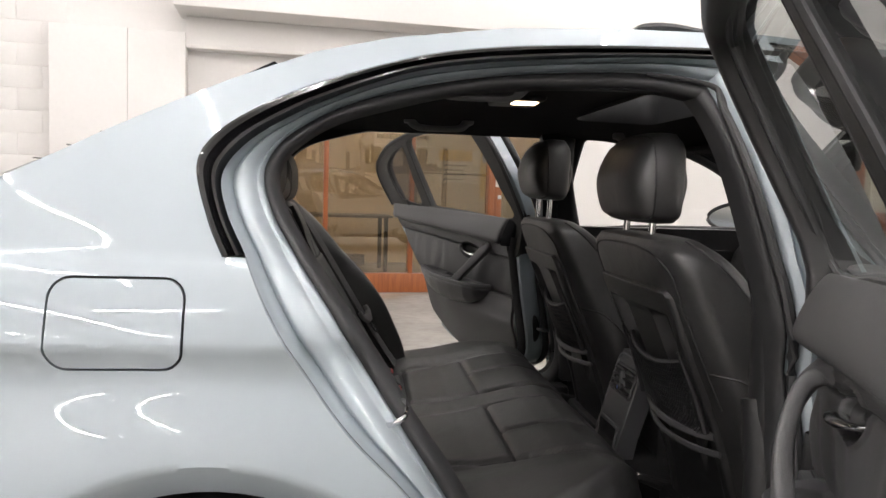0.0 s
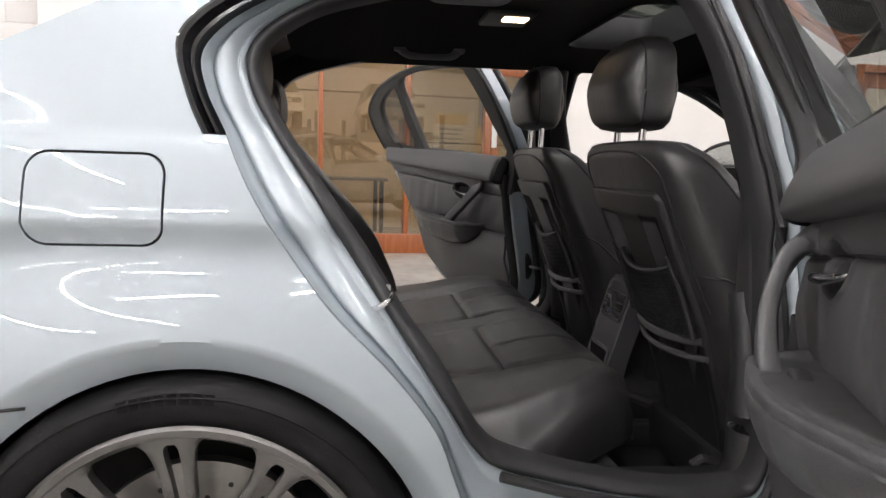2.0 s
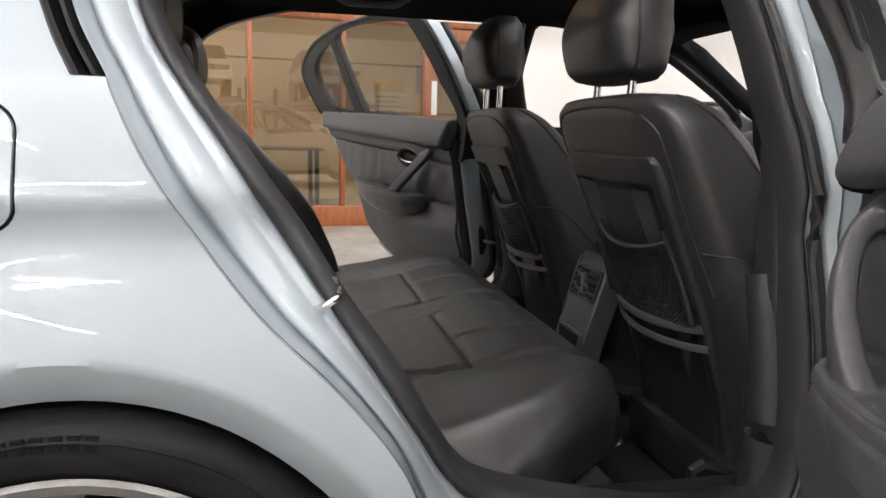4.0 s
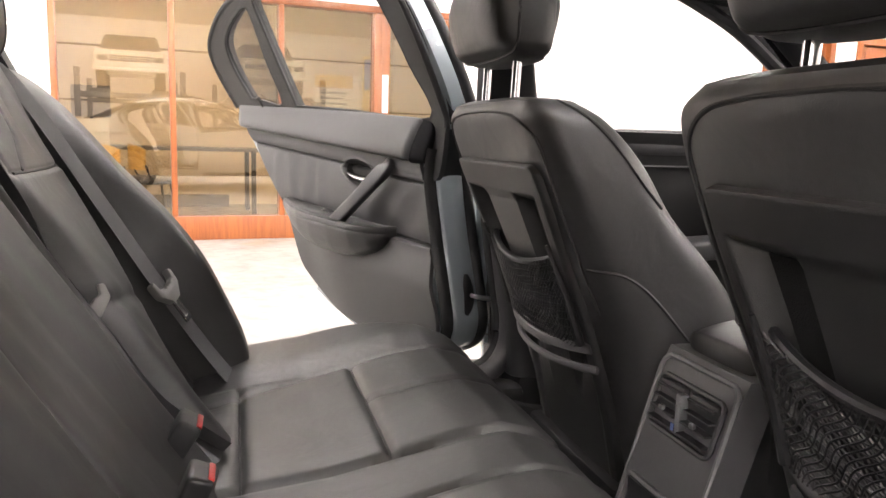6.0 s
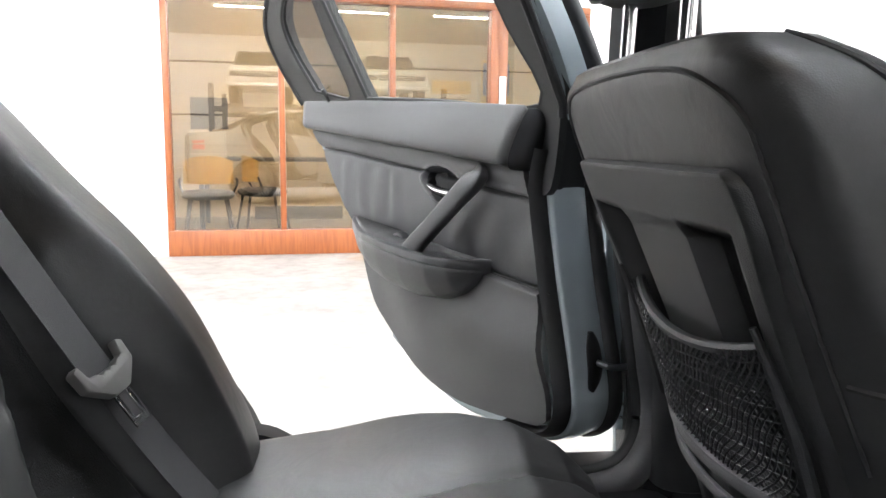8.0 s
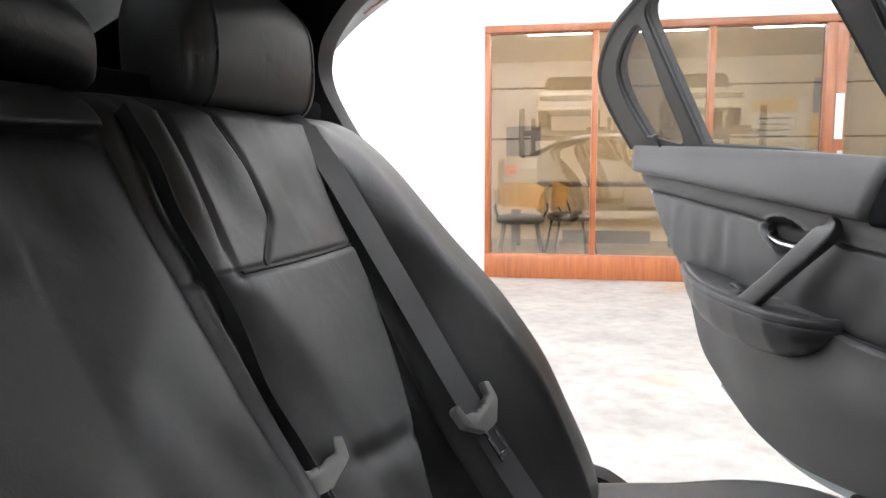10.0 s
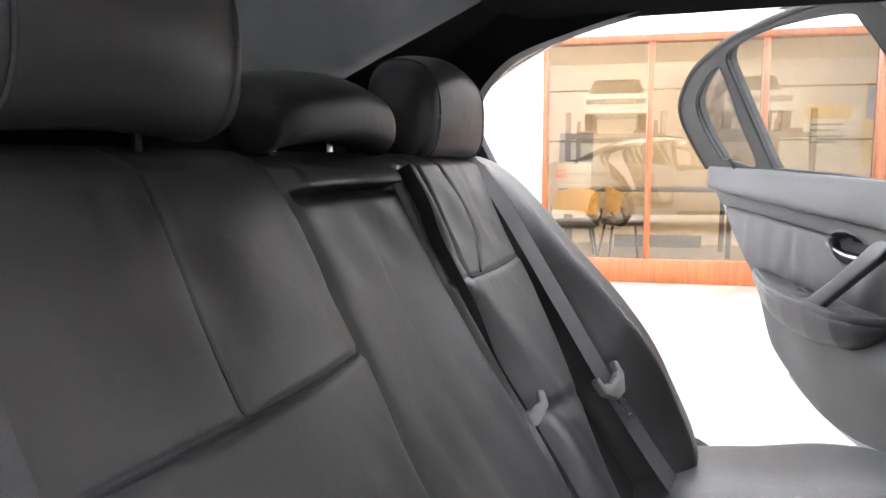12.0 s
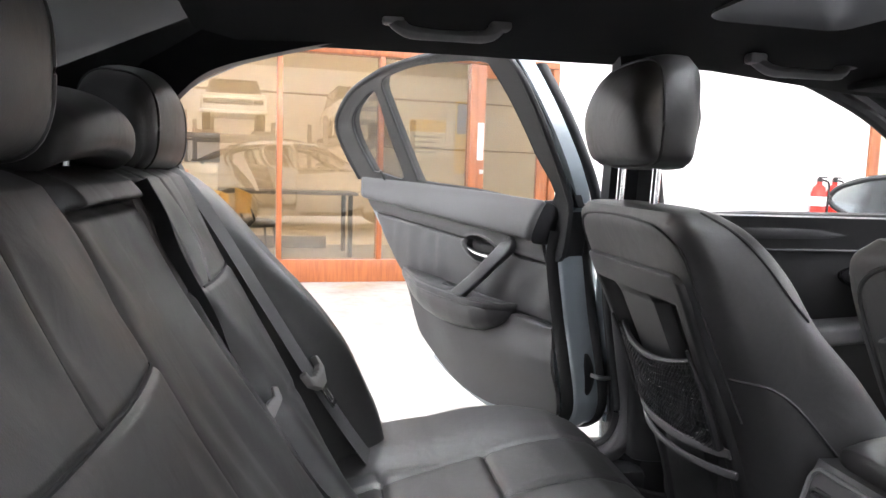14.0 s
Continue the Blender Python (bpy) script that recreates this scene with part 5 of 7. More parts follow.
def rear_door(sign, hx, hy, degrees, slope, label):
    """A rear door on its hinge line, swung open. Inner face towards the cabin."""
    a = radians(degrees)
    D = np.array((-math.cos(a), sign * math.sin(a), 0.0))
    N = np.array((-math.sin(a), -sign * math.cos(a), 0.0))      # towards the cabin side
    H = np.array((hx, hy, 0.0))

    def W(u, z, w=0.0):
        p = H + D * u + N * (w + lean(z, slope))
        return (p[0], p[1], z)

    ob = empty("rear_door", label, parent=car)
    out = [tuple(p) for p in crk(DOUT + [DOUT[0]], 3)[:-1]]
    gw = [tuple(p) for p in crk(GWIN + [GWIN[0]], 4)[:-1]]
    qw = [tuple(p) for p in crk(QWIN + [QWIN[0]], 4)[:-1]]

    def outer(u, z):
        return W(u, z, -0.10 - 0.035 * math.sin(max(0, min(1, (z - 0.44) / 0.6)) * math.pi) if z < 1.0 else -0.045 - 0.055 * max(0, 1 - (z - 1.0) / 0.05))
    low_out = [(0.880, 1.012), (0.30, 0.998), (-0.030, 0.990)] + [p for p in out if p[1] < 0.985 and p[0] < 0.02 and p[1] > 0.47] + [p for p in out if p[1] <= 0.47 or (p[0] > 0.02 and p[1] < 1.005)]
    part("door_shell", skin(low_out, [], outer, 0.035, lambda u, z: W(u, z, -0.006 - 0.026 * smooth(0.02, 0.06, u) * smooth(0.75, 0.68, u))), PAINT, ob, "silver-blue painted door shell")
    up_out = [(0.30, 1.000), (0.878, 1.014)] + [p for p in out if p[1] > 1.02] + [(-0.032, 0.992)]
    part("outer_frame", skin(up_out, [grow(gw, 0.014), grow(qw, 0.014)], lambda u, z: W(u, z, -0.030), 0.035, lambda u, z: W(u, z, -0.006)), BLACKPL, ob)
    strip = crk([(0.30, 1.362), (0.10, 1.352), (0.030, 1.343), (0.004, 1.31), (-0.020, 1.22), (-0.034, 1.12), (-0.034, 1.05), (-0.026, 1.0)], 5)
    part("frame_edge", slab(np.array([[W(u + 0.012 * smooth(-0.012, 0.0, w), z, w) for u, z in strip] for w in ((-0.060, -0.050, -0.028, -0.012, -0.006, 0.0) if sign > 0 else (-0.040, -0.037, -0.031, -0.025, -0.020, -0.017))]), D * 0.004), PAINT, ob, "painted frame edge")

    def band(keys, prof, per=6):
        """A shaped band along keys: prof gives how far outside the line and how far towards the cabin each lengthwise edge lies."""
        c = crk(keys, per)
        t = np.gradient(c, axis=0)
        n = np.stack([t[:, 1], -t[:, 0]], 1)
        n /= np.linalg.norm(n, axis=1)[:, None]
        return lattice(np.array([[W(*(c[i] + n[i] * d), w) for i in range(len(c))] for d, w in prof]))

    LIP = [(-0.012, 0.000), (-0.003, 0.004), (0.003, 0.002), (0.006, -0.006), (0.0065, -0.020), (0.010, -0.034), (0.011, -0.070), (0.004, -0.080), (-0.02, -0.082)]
    part("hinge_edge", band(EDGE[5:], LIP), PAINT, ob, "painted door edge", sharp=60)
    if sign > 0:
        part("pillar_foot", band(EDGE[3:6], [(-0.03, 0.010), (-0.010, 0.008), (0.002, 0.004), (0.0065, -0.005), (0.0075, -0.030), (0.011, -0.070), (0.004, -0.080)]), BLACKPL, ob, "black cover at the foot of the window frame")
    part("strip_cover", band(EDGE[4 if sign > 0 else 6:14], [(-0.022, 0.006), (-0.020, 0.026), (-0.015, 0.031), (-0.008, 0.025), (-0.002, 0.010), (-0.001, 0.002)]), BLACKPL, ob, "black end strip", sharp=70)
    # black window frame on the cabin side
    frame_poly = [(0.862, 1.030), (0.873, 1.10), (0.871, 1.160), (0.846, 1.203), (0.79, 1.240), (0.69, 1.284), (0.57, 1.313), (0.44, 1.334), (0.20, 1.347), (0.075, 1.339), (0.012, 1.31), (-0.014, 1.22), (-0.022, 1.10), (-0.020, 0.98), (-0.004, 0.870), (0.030, 0.870), (0.024, 0.975), (0.08, 0.985), (0.30, 1.008), (0.60, 1.026)]
    fp = [tuple(p) for p in crk(frame_poly + [frame_poly[0]], 3)[:-1]]
    part("window_frame", skin(fp, [gw, qw], lambda u, z: W(u, z, 0.012), 0.03, lambda u, z: W(u, z, -0.004)), BACKPL, ob, "black window frame")
    if sign < 0:
        # padded cover of the post beside the hinge
        rows = []
        for u, z in crk([(0.30, 1.338), (0.16, 1.337), (0.075, 1.328), (0.036, 1.29), (0.010, 1.22), (-0.001, 1.12), (0.0, 1.02), (0.010, 0.95)], 6):
            lo, hi = -0.012 * smooth(1.02, 1.10, z), 0.034 + 0.008 * smooth(1.05, 1.0, z)
            mid, half = (lo + hi) / 2, (hi - lo) / 2
            n_ = 0.5 * (1 - smooth(1.24, 1.33, z))
            rows.append([W(u + 0.020 * math.copysign(abs(math.cos(b)) ** 0.5, math.cos(b)) * (0.5 + n_), z + 0.014 * math.copysign(abs(math.cos(b)) ** 0.5, math.cos(b)) * (0.5 - n_) * 2 * -1, mid + half * math.copysign(abs(math.sin(b)) ** 0.5, math.sin(b))) for b in np.linspace(0, 2 * math.pi, 24, endpoint=False)])
        part("post_cover", capped(np.array(rows)), BACKPL, ob, "matt black cover of the window post", sharp=60)
    part("frame_seal", tube(np.array([W(u, z, 0.008) for u, z in crk(frame_poly[:14], 4)]), 0.008, 8, up=N), RUBBER, ob)
    for lp, nm in ((gw, "door_glass"), (qw, "quarter_glass")):
        part(nm, skin(lp, [], lambda u, z: W(u, z, 0.004), 0.06), TINT if nm == "door_glass" else SMOKE, ob, "lightly tinted glass" if nm == "door_glass" else "smoke tinted glass").visible_shadow = False
        part("glass_seal", tube(np.array([W(u, z, 0.008) for u, z in lp]), 0.0045, 6, closed=True, up=N), RUBBER, ob)
    pan = [tuple(p) for p in crk(PANEL + [PANEL[0]], 3)[:-1]]
    rows = []
    for k in np.concatenate([np.linspace(0.443, 0.70, 56), np.linspace(0.703, 0.925, 84)]):
        us = np.arange(-0.12, 0.93, 0.002)
        us = us[inside_many(np.stack([us, k + 0.1 * (us - 0.06)], 1), pan)]
        if len(us) > 6:
            rows.append([W(u, k + 0.1 * (u - 0.06), panel_h(u, k + 0.1 * (u - 0.06))) for u in np.linspace(us[0], us[-1], 170)])
    rows = np.array(rows)
    part("door_card", slab(rows, N * -0.012), CARD, ob, "dark grey door card with stitched leather insert", sharp=60)
    # padded roll under the window, fuller on the driver's side
    puff = 0.0 if sign > 0 else 0.020
    rings = []
    for s in np.linspace(0, 1, 60):
        ring_ = []
        round_ = min(1.0, math.sin(min(1.0, min(s, 1 - s) / 0.015) * math.pi / 2) * 0.75 + 0.25)
        for b in np.linspace(0, 2 * math.pi, 36, endpoint=False):
            v = 0.5 + 0.5 * math.copysign(abs(math.sin(b)) ** 0.62, math.sin(b)) * (0.8 + 0.2 * round_)
            u0 = 0.066 - 0.022 * v ** 1.3
            u = u0 + (0.858 - 0.03 * (1 - v) - u0) * s
            zb, zt = roll_low(u), float(np.interp(u, [0, 0.06, 0.30, 0.58, 0.87], [0.996, 1.003, 1.017, 1.033, 1.046]))
            c = math.copysign(abs(math.cos(b)) ** 0.50, math.cos(b))
            w = 0.006 + (0.006 + 0.032 * (1 - v) ** 0.9) * max(-0.4, c) * round_
            z = zb + (zt - zb) * v
            ring_.append(W(u, z, w + 0.012 - lean(z, slope) * 0.7 + puff * max(0.0, 1 - v) ** 0.5 * max(0.0, c)))
        rings.append(ring_)
    part("upper_roll", capped(np.array(rings)), CARD, ob, "padded upper roll", sharp=70)
    # rounded cap that closes the roll towards the hinge
    rings = []
    for k in np.linspace(0, 1, 10):
        ring_ = []
        for b in np.linspace(0, 2 * math.pi, 30, endpoint=False):
            v = 0.5 + 0.5 * math.copysign(abs(math.sin(b)) ** 0.7, math.sin(b))
            v *= 1 - 0.50 * k ** 2.4
            u = 0.070 - 0.022 * v ** 1.3 - 0.046 * math.sin(k * math.pi / 2)
            zb, zt = roll_low(0.04), 1.000
            z = zb + (zt - zb) * v - 0.002
            c = math.copysign(abs(math.cos(b)) ** 0.5, math.cos(b))
            w = 0.015 + (0.004 + 0.030 * (1 - v) ** 0.9) * max(-0.5, c) * math.sqrt(max(0.02, 1 - 0.97 * k ** 1.6))
            ring_.append(W(u, z, w + puff * max(0.0, 1 - v) ** 0.5 * max(0.0, c) * (1 - k * k)))
        rings.append(ring_)
    part("roll_cap", capped(np.array(rings)), LINER, ob, "black end cap of the roll", sharp=70)
    for sm in ([(u, seam_z(u)) for u in np.linspace(0.03, 0.74, 60)], [(u, 0.701 + 0.085 * (u + 0.02)) for u in np.linspace(-0.018, 0.15, 16)]):
        part("seam", tube(np.array([W(u, z, panel_h(u, z) + 0.0006) for u, z in sm]), 0.0014, 5), RUBBER, ob)
    part("outer_seal", band(EDGE[0 if sign > 0 else 4:14], [(0.004, -0.072), (0.014, -0.076), (0.018, -0.086), (0.016, -0.100), (0.006, -0.108), (-0.01, -0.108)], 8), RUBBER, ob, "black rubber door seal", sharp=70)
    # armrest: padded top, rounded belly, finger bowl at its front end
    ku = [0.128, 0.135, 0.150, 0.175, 0.22, 0.30, 0.38, 0.45, 0.51, 0.56, 0.60, 0.618, 0.625]
    kd = [0.010, 0.030, 0.052, 0.074, 0.092, 0.098, 0.096, 0.086, 0.066, 0.042, 0.024, 0.014, 0.008]
    kl = [0.716, 0.708, 0.690, 0.670, 0.652, 0.645, 0.650, 0.664, 0.686, 0.712, 0.736, 0.748, 0.752]
    top = lambda u: 0.736 + 0.068 * (u - 0.15)
    rows = []
    for u in np.concatenate([np.linspace(0.128, 0.30, 40), np.linspace(0.305, 0.625, 44)]):
        d, lo, zt = float(np.interp(u, ku, kd)), float(np.interp(u, ku, kl)), top(u)
        bowl = smooth(0.145, 0.165, u) * smooth(0.285, 0.262, u)
        sec = []
        for q in np.linspace(0, 1, 14):
            w = 0.004 + (d - 0.006) * q
            sec.append((w, zt - 0.009 * bowl * smooth(0.0, 0.15, q) * smooth(0.90, 0.78, q) + 0.003 * math.sin(q * math.pi)))
        for an in np.linspace(0.2, math.pi / 2, 6):
            sec.append((d - 0.006 + 0.006 * math.sin(an), zt - 0.006 + 0.006 * math.cos(an)))
        sec.append((d, zt - 0.014))
        sec.append((d - 0.0025, zt - 0.016))
        sec.append((d - 0.0005, zt - 0.019))
        for q in np.linspace(0.08, 1, 14):
            an = q * math.pi / 2
            sec.append((max(0.0, (d - 0.001) * math.cos(an) ** 0.62), zt - 0.019 + (lo - zt + 0.019) * math.sin(an) ** 1.1))
        rows.append([W(u, z, w + 0.012) for w, z in sec])
    part("armrest", lattice(np.array(rows)), CARD, ob, "padded armrest with a finger bowl", sharp=50)
    rows = []
    for u in np.linspace(0.318, 0.612, 34):
        d = float(np.interp(u, ku, kd)) - 0.010
        e = 0.0055 * min(1.0, math.sin(min(1.0, min(u - 0.318, 0.612 - u) / 0.012) * math.pi / 2))
        rows.append([W(u, top(u) - 0.001 + e * (1 - (2 * q - 1) ** 8) + 0.003 * math.sin(q * math.pi), 0.014 + d * q) for q in np.linspace(0, 1, 20)])
    part("armrest_pad", slab(np.array(rows), (0, 0, -0.004)), LEATHER, ob, "black leather pad")
    part("window_switch", pillow([(*W(0.375, top(0.375) + 0.006, 0.060), 0.003, 0.010), (*W(0.355, top(0.36) + 0.010, 0.062), 0.006, 0.011), (*W(0.335, top(0.335) + 0.006, 0.062), 0.003, 0.010)], 20, 10, 3, tuple(N), (0, 0, 1)), BLACKPL, ob)
    # pull handle: a flat bar that bows out from under the roll to the armrest's edge
    ph = [W(u, z, w) for u, z, w in ((0.160, 0.886, 0.014), (0.152, 0.882, 0.036), (0.157, 0.864, 0.056), (0.180, 0.834, 0.072), (0.218, 0.795, 0.083), (0.268, 0.755, 0.086), (0.302, 0.728, 0.082))]
    path = cr(ph, 36)
    rings = []
    for i in range(36):
        t = path[min(i + 1, 35)] - path[max(i - 1, 0)]
        t /= np.linalg.norm(t)
        across = np.cross(t, N)
        across /= np.linalg.norm(across)
        q = i / 35
        wide = float(np.interp(q, [0, 0.12, 0.3, 0.6, 0.85, 1], [0.019, 0.020, 0.0185, 0.0165, 0.018, 0.022]))
        rings.append(superring(path[i], across * wide, np.cross(across, t) * float(np.interp(q, [0, 0.3, 1], [0.016, 0.011, 0.013])), 20, 4.5))
    part("pull_handle", capped(np.array(rings)), CARD, ob, "dark grey pull handle", sharp=50)
    part("handle_dish", skin([(0.272 + (0.066 if math.cos(b) > 0 else 0.058) * math.cos(b), 0.862 + 0.009 * math.cos(b) + 0.029 * math.sin(b)) for b in np.linspace(0, 2 * math.pi, 40, endpoint=False)], [], lambda u, z: W(u, z, panel_h(u, z) + 0.0015), 0.006, lambda u, z: W(u, z, panel_h(u, z) - 0.003)), BLACKPL, ob, "black handle recess")
    part("release_handle", tube(cr([W(u, z, w) for u, z, w in ((0.330, 0.866, 0.010), (0.315, 0.860, 0.024), (0.27, 0.851, 0.032), (0.222, 0.846, 0.030), (0.212, 0.846, 0.018))], 22), [0.003, 0.008, 0.012, 0.014, 0.011], 12, flat=0.6, up=N), CHROME, ob, "chrome release handle")
    part("lock_pin", tube([W(0.715, 1.02, 0.01), W(0.715, 1.058, 0.014)], 0.005, 8), BLACKPL, ob)
    # check strap and hinges
    sb = cr([(-0.060, 0.541), (-0.064, 0.556), (-0.066, 0.575), (-0.064, 0.594), (-0.060, 0.612), (-0.056, 0.628), (-0.052, 0.640)], 18)
    part("strap_box", capped(np.array([[W(u - 0.004 * (1 + math.cos(b)), z, -0.036 + (0.017 - 0.012 * abs(2 * i / 17 - 1) ** 3) * math.sin(b)) for b in np.linspace(0, 2 * math.pi, 14, endpoint=False)] for i, (u, z) in enumerate(sb)])), BLACKPL, ob, "black door check cover")
    part("strap_arm", tube(cr([W(-0.062, 0.592, -0.040), W(-0.095, 0.588, -0.050), (hx + 0.150, hy + sign * 0.005, 0.572)], 10), 0.0055, 8), SATIN, ob, "steel check strap")
    for z in (0.495, 0.88):
        hg = part("hinge", box(hx + 0.140, hy + sign * 0.008, z, 0.018, 0.03, 0.072, 0.004), PAINT, ob)
        for e in (-0.024, 0.0, 0.024):
            part("knuckle", tube([(hx + 0.130, hy + sign * 0.004, z + e - 0.009), (hx + 0.130, hy + sign * 0.004, z + e + 0.009)], 0.009, 10), PAINT, hg)
    return ob


rear_door(1, 0.800, 0.845, 59.9, 0.58, "silver-blue rear door standing open, dark grey inner card")
rear_door(-1, 0.891, -0.902, 64.8, 0.51, "silver-blue rear door standing open, dark grey inner card")


# ---- rear bench ----
CF_Z = [0.46, 0.50, 0.55, 0.644, 0.75, 0.895, 0.97, 1.02, 1.045]
CF_X = [0.36, 0.335, 0.300, 0.235, 0.165, 0.075, 0.036, 0.015, -0.005]
BF_Z = [0.46, 0.50, 0.566, 0.622, 0.725, 0.817, 0.886, 0.978, 1.04, 1.065]
BF_X = [0.375, 0.365, 0.354, 0.328, 0.281, 0.211, 0.141, 0.064, 0.0, -0.05]


def eased(zs, xs, steps=24):
    """A profile with its kinks smoothed away, on an even grid."""
    z = np.linspace(zs[0], zs[-1], 160)
    x = np.interp(z, zs, xs)
    for _ in range(steps * 4):
        x[1:-1] = 0.25 * x[:-2] + 0.5 * x[1:-1] + 0.25 * x[2:]
    return z, x


CF_Z, CF_X = eased(CF_Z, CF_X)
BF_Z, BF_X = eased(BF_Z, BF_X)


def vseam(y, z):
    """Piping above the cross seam of each seat."""
    if y < 0:
        return 0.311 - 0.06 * (z - 0.97)
    return 0.281 - 0.014 * smooth(0.98, 1.06, z) - 0.045 * smooth(0.95, 0.89, z)


def cross_z(y):
    return 0.882 if y < 0 else 0.899


def arm_edge(y, z):
    """Half width of the folded armrest on either side."""
    if y < 0:
        return float(np.interp(z, [0.46, 0.70, 0.786, 0.835, 0.882, 0.955, 1.06], [0.165, 0.158, 0.149, 0.136, 0.126, 0.121, 0.133]))
    return float(np.interp(z, [0.46, 0.75, 0.89, 0.98, 1.055], [0.145, 0.131, 0.129, 0.126, 0.117]))


def seat_edge(z):
    """Outer edge of the far seat's main cushion, where it drops into the belt trough."""
    return float(np.interp(z, [0.46, 0.60, 0.66, 0.72, 0.78, 0.86, 0.90, 1.05], [0.23, 0.25, 0.285, 0.335, 0.385, 0.437, 0.450, 0.462]))


def trough(y, z):
    if y < 0:
        return 0.0
    e = seat_edge(z)
    return smooth(e - 0.012, e + 0.022, y) * smooth(0.530, 0.505, y) * smooth(1.01, 0.93, z)


def back_x(y, z):
    """Front face of the rear backrest."""
    a = abs(y)
    c = float(np.interp(z, CF_Z, CF_X))
    b = float(np.interp(z, BF_Z, BF_X))
    k = smooth(0.475, 0.555, a) if y < 0 else smooth(0.508, 0.575, a)
    x = c * (1 - k) + b * k
    e = max(0.0, (a - 0.60) / 0.145)
    x -= 0.11 * (1 - math.sqrt(max(0.0, 1 - min(1.0, e) ** 2.6)))
    # gentle crown of each seat, seams and folds
    if a < 0.5:
        x += 0.012 * math.cos((a - 0.30) / 0.2 * math.pi * 0.5) - 0.006
    x -= (0.045 + 0.02 * smooth(0.85, 0.65, z)) * trough(y, z)
    main = 0.44 if y < 0 else min(0.44, seat_edge(z) - 0.01)
    am = arm_edge(y, z)
    seam = z - cross_z(y)
    x -= 0.0042 * gap(seam, 0.0035) * smooth(am, am + 0.01, a) * smooth(main + 0.02, main, a)
    x += 0.0045 * smooth(0.004, -0.004, seam) * smooth(am, am + 0.012, a) * smooth(main + 0.03, main - 0.02, a)
    x -= 0.011 * gap(a - am, 0.005) + 0.005 * gap(a - am, 0.014)
    if y > 0:
        x -= 0.016 * gap(y - 0.158, 0.012) * smooth(0.50, 0.60, z) * smooth(1.06, 1.02, z) + 0.045 * gap(y - 0.178, 0.022) * smooth(0.90, 0.82, z) * smooth(0.50, 0.60, z) + 0.006 * gap(y - 0.195, 0.004) * smooth(0.88, 0.93, z)
        # lumbar fold low on the far seat
        x -= 0.007 * gap(z - 0.727 + 0.10 * (y - 0.25), 0.007) * smooth(0.165, 0.20, y) * smooth(0.34, 0.30, y)
    if seam > 0:
        x -= 0.0055 * gap(a - vseam(y, z), 0.0045) * smooth(0.0, 0.008, seam)
        x -= 0.003 * gap(a - (0.34 + 0.1 * seam), 0.014) * smooth(0.015, 0.065, seam)
    fy = smooth(-0.122, -0.112, y) * smooth(0.108, 0.098, y)
    if fy > 0:
        fz = 1.018
        x -= 0.012 * gap(z - fz, 0.006) * fy
        x += 0.020 * smooth(fz, fz + 0.010, z) * smooth(1.085, 1.03, z) * fy
    folds = math.sin(y * 62 + z * 16 + 3.5 * noise.noise(Vector((y * 7, z * 5, 0.4))))
    x += 0.0026 * folds * smooth(0.44, 0.36, a) * smooth(0.02, 0.06, seam) * smooth(1.03, 0.98, z)
    x += 0.0011 * math.sin(y * 90 + z * 22 + 3.0 * noise.noise(Vector((y * 6, z * 5, 2.4)))) * smooth(0.35, 0.22, a) * smooth(-0.03, -0.08, seam) * smooth(0.62, 0.70, z)
    x += 0.0035 * noise.noise(Vector((y * 6, z * 6, 3.1)))
    return x


bench = empty("rear_bench", "black leather rear bench seat with stitched panels", "seat")


def back_section(name, y0, y1, label):
    ny = max(12, int((y1 - y0) / 0.0036))
    zs = np.concatenate([np.linspace(0.46, 0.868, 58), np.linspace(0.870, 0.920, 26), np.linspace(0.923, 0.99, 16), np.linspace(0.993, 1.045, 26)])
    rows = []
    for z in zs:
        rows.append([(back_x(y, z), y, z) for y in np.linspace(y0, y1, ny)])
    top = rows[-1]
    for t in np.linspace(0.12, 1, 9):
        an = t * math.pi / 2
        rows.append([(x - 0.055 * math.sin(an) - 0.03 * t, y, z + 0.018 * math.sin(2 * an) - 0.01 * t * t) for x, y, z in top])
    last = rows[-1]
    rows.append([(x - 0.03, y, z - 0.05) for x, y, z in last])
    return part(name, lattice(np.array(rows)), LEATHER, bench, label, sharp=60)


back_section("backrest", 0.165, 0.745, "black leather backrest with a side bolster")
back_section("backrest", -0.745, -0.16, "black leather backrest with a side bolster")
back_section("centre_armrest", -0.16, 0.165, "folded centre armrest with a pull flap")


def cush_z(x, y):
    a = abs(y)
    z = float(np.interp(x, [0.22, 0.33, 0.45, 0.53, 0.62, 0.68, 0.73, 0.765, 0.785], [0.500, 0.520, 0.535, 0.552, 0.572, 0.578, 0.565, 0.54, 0.50]))
    z += 0.012 * smooth(0.44, 0.54, a)
    z -= 0.05 * smooth(0.64, 0.735, a) ** 2
    for s0 in (0.06, 0.435):
        z -= 0.008 * gap(a - (s0 + (0.0 if s0 < 0.1 else 0.10 * (x - 0.53) - 0.25 * max(0, 0.45 - x))), 0.006)
    if 0.06 < a < 0.435:
        z -= 0.009 * gap(x - 0.53, 0.006)
        if x > 0.53:
            z -= 0.007 * gap(a - 0.265, 0.006)
        z -= 0.008 * gap(x - 0.34, 0.006)
        z += 0.004
    z += 0.0025 * noise.noise(Vector((x * 9, y * 9, 7.7)))
    return z


def cush_edge(x):
    """Half width of the cushion along its length."""
    return float(np.interp(x, [0.20, 0.35, 0.50, 0.57, 0.62, 0.66, 0.70, 0.75, 0.785], [0.735, 0.735, 0.73, 0.70, 0.665, 0.63, 0.595, 0.55, 0.50]))


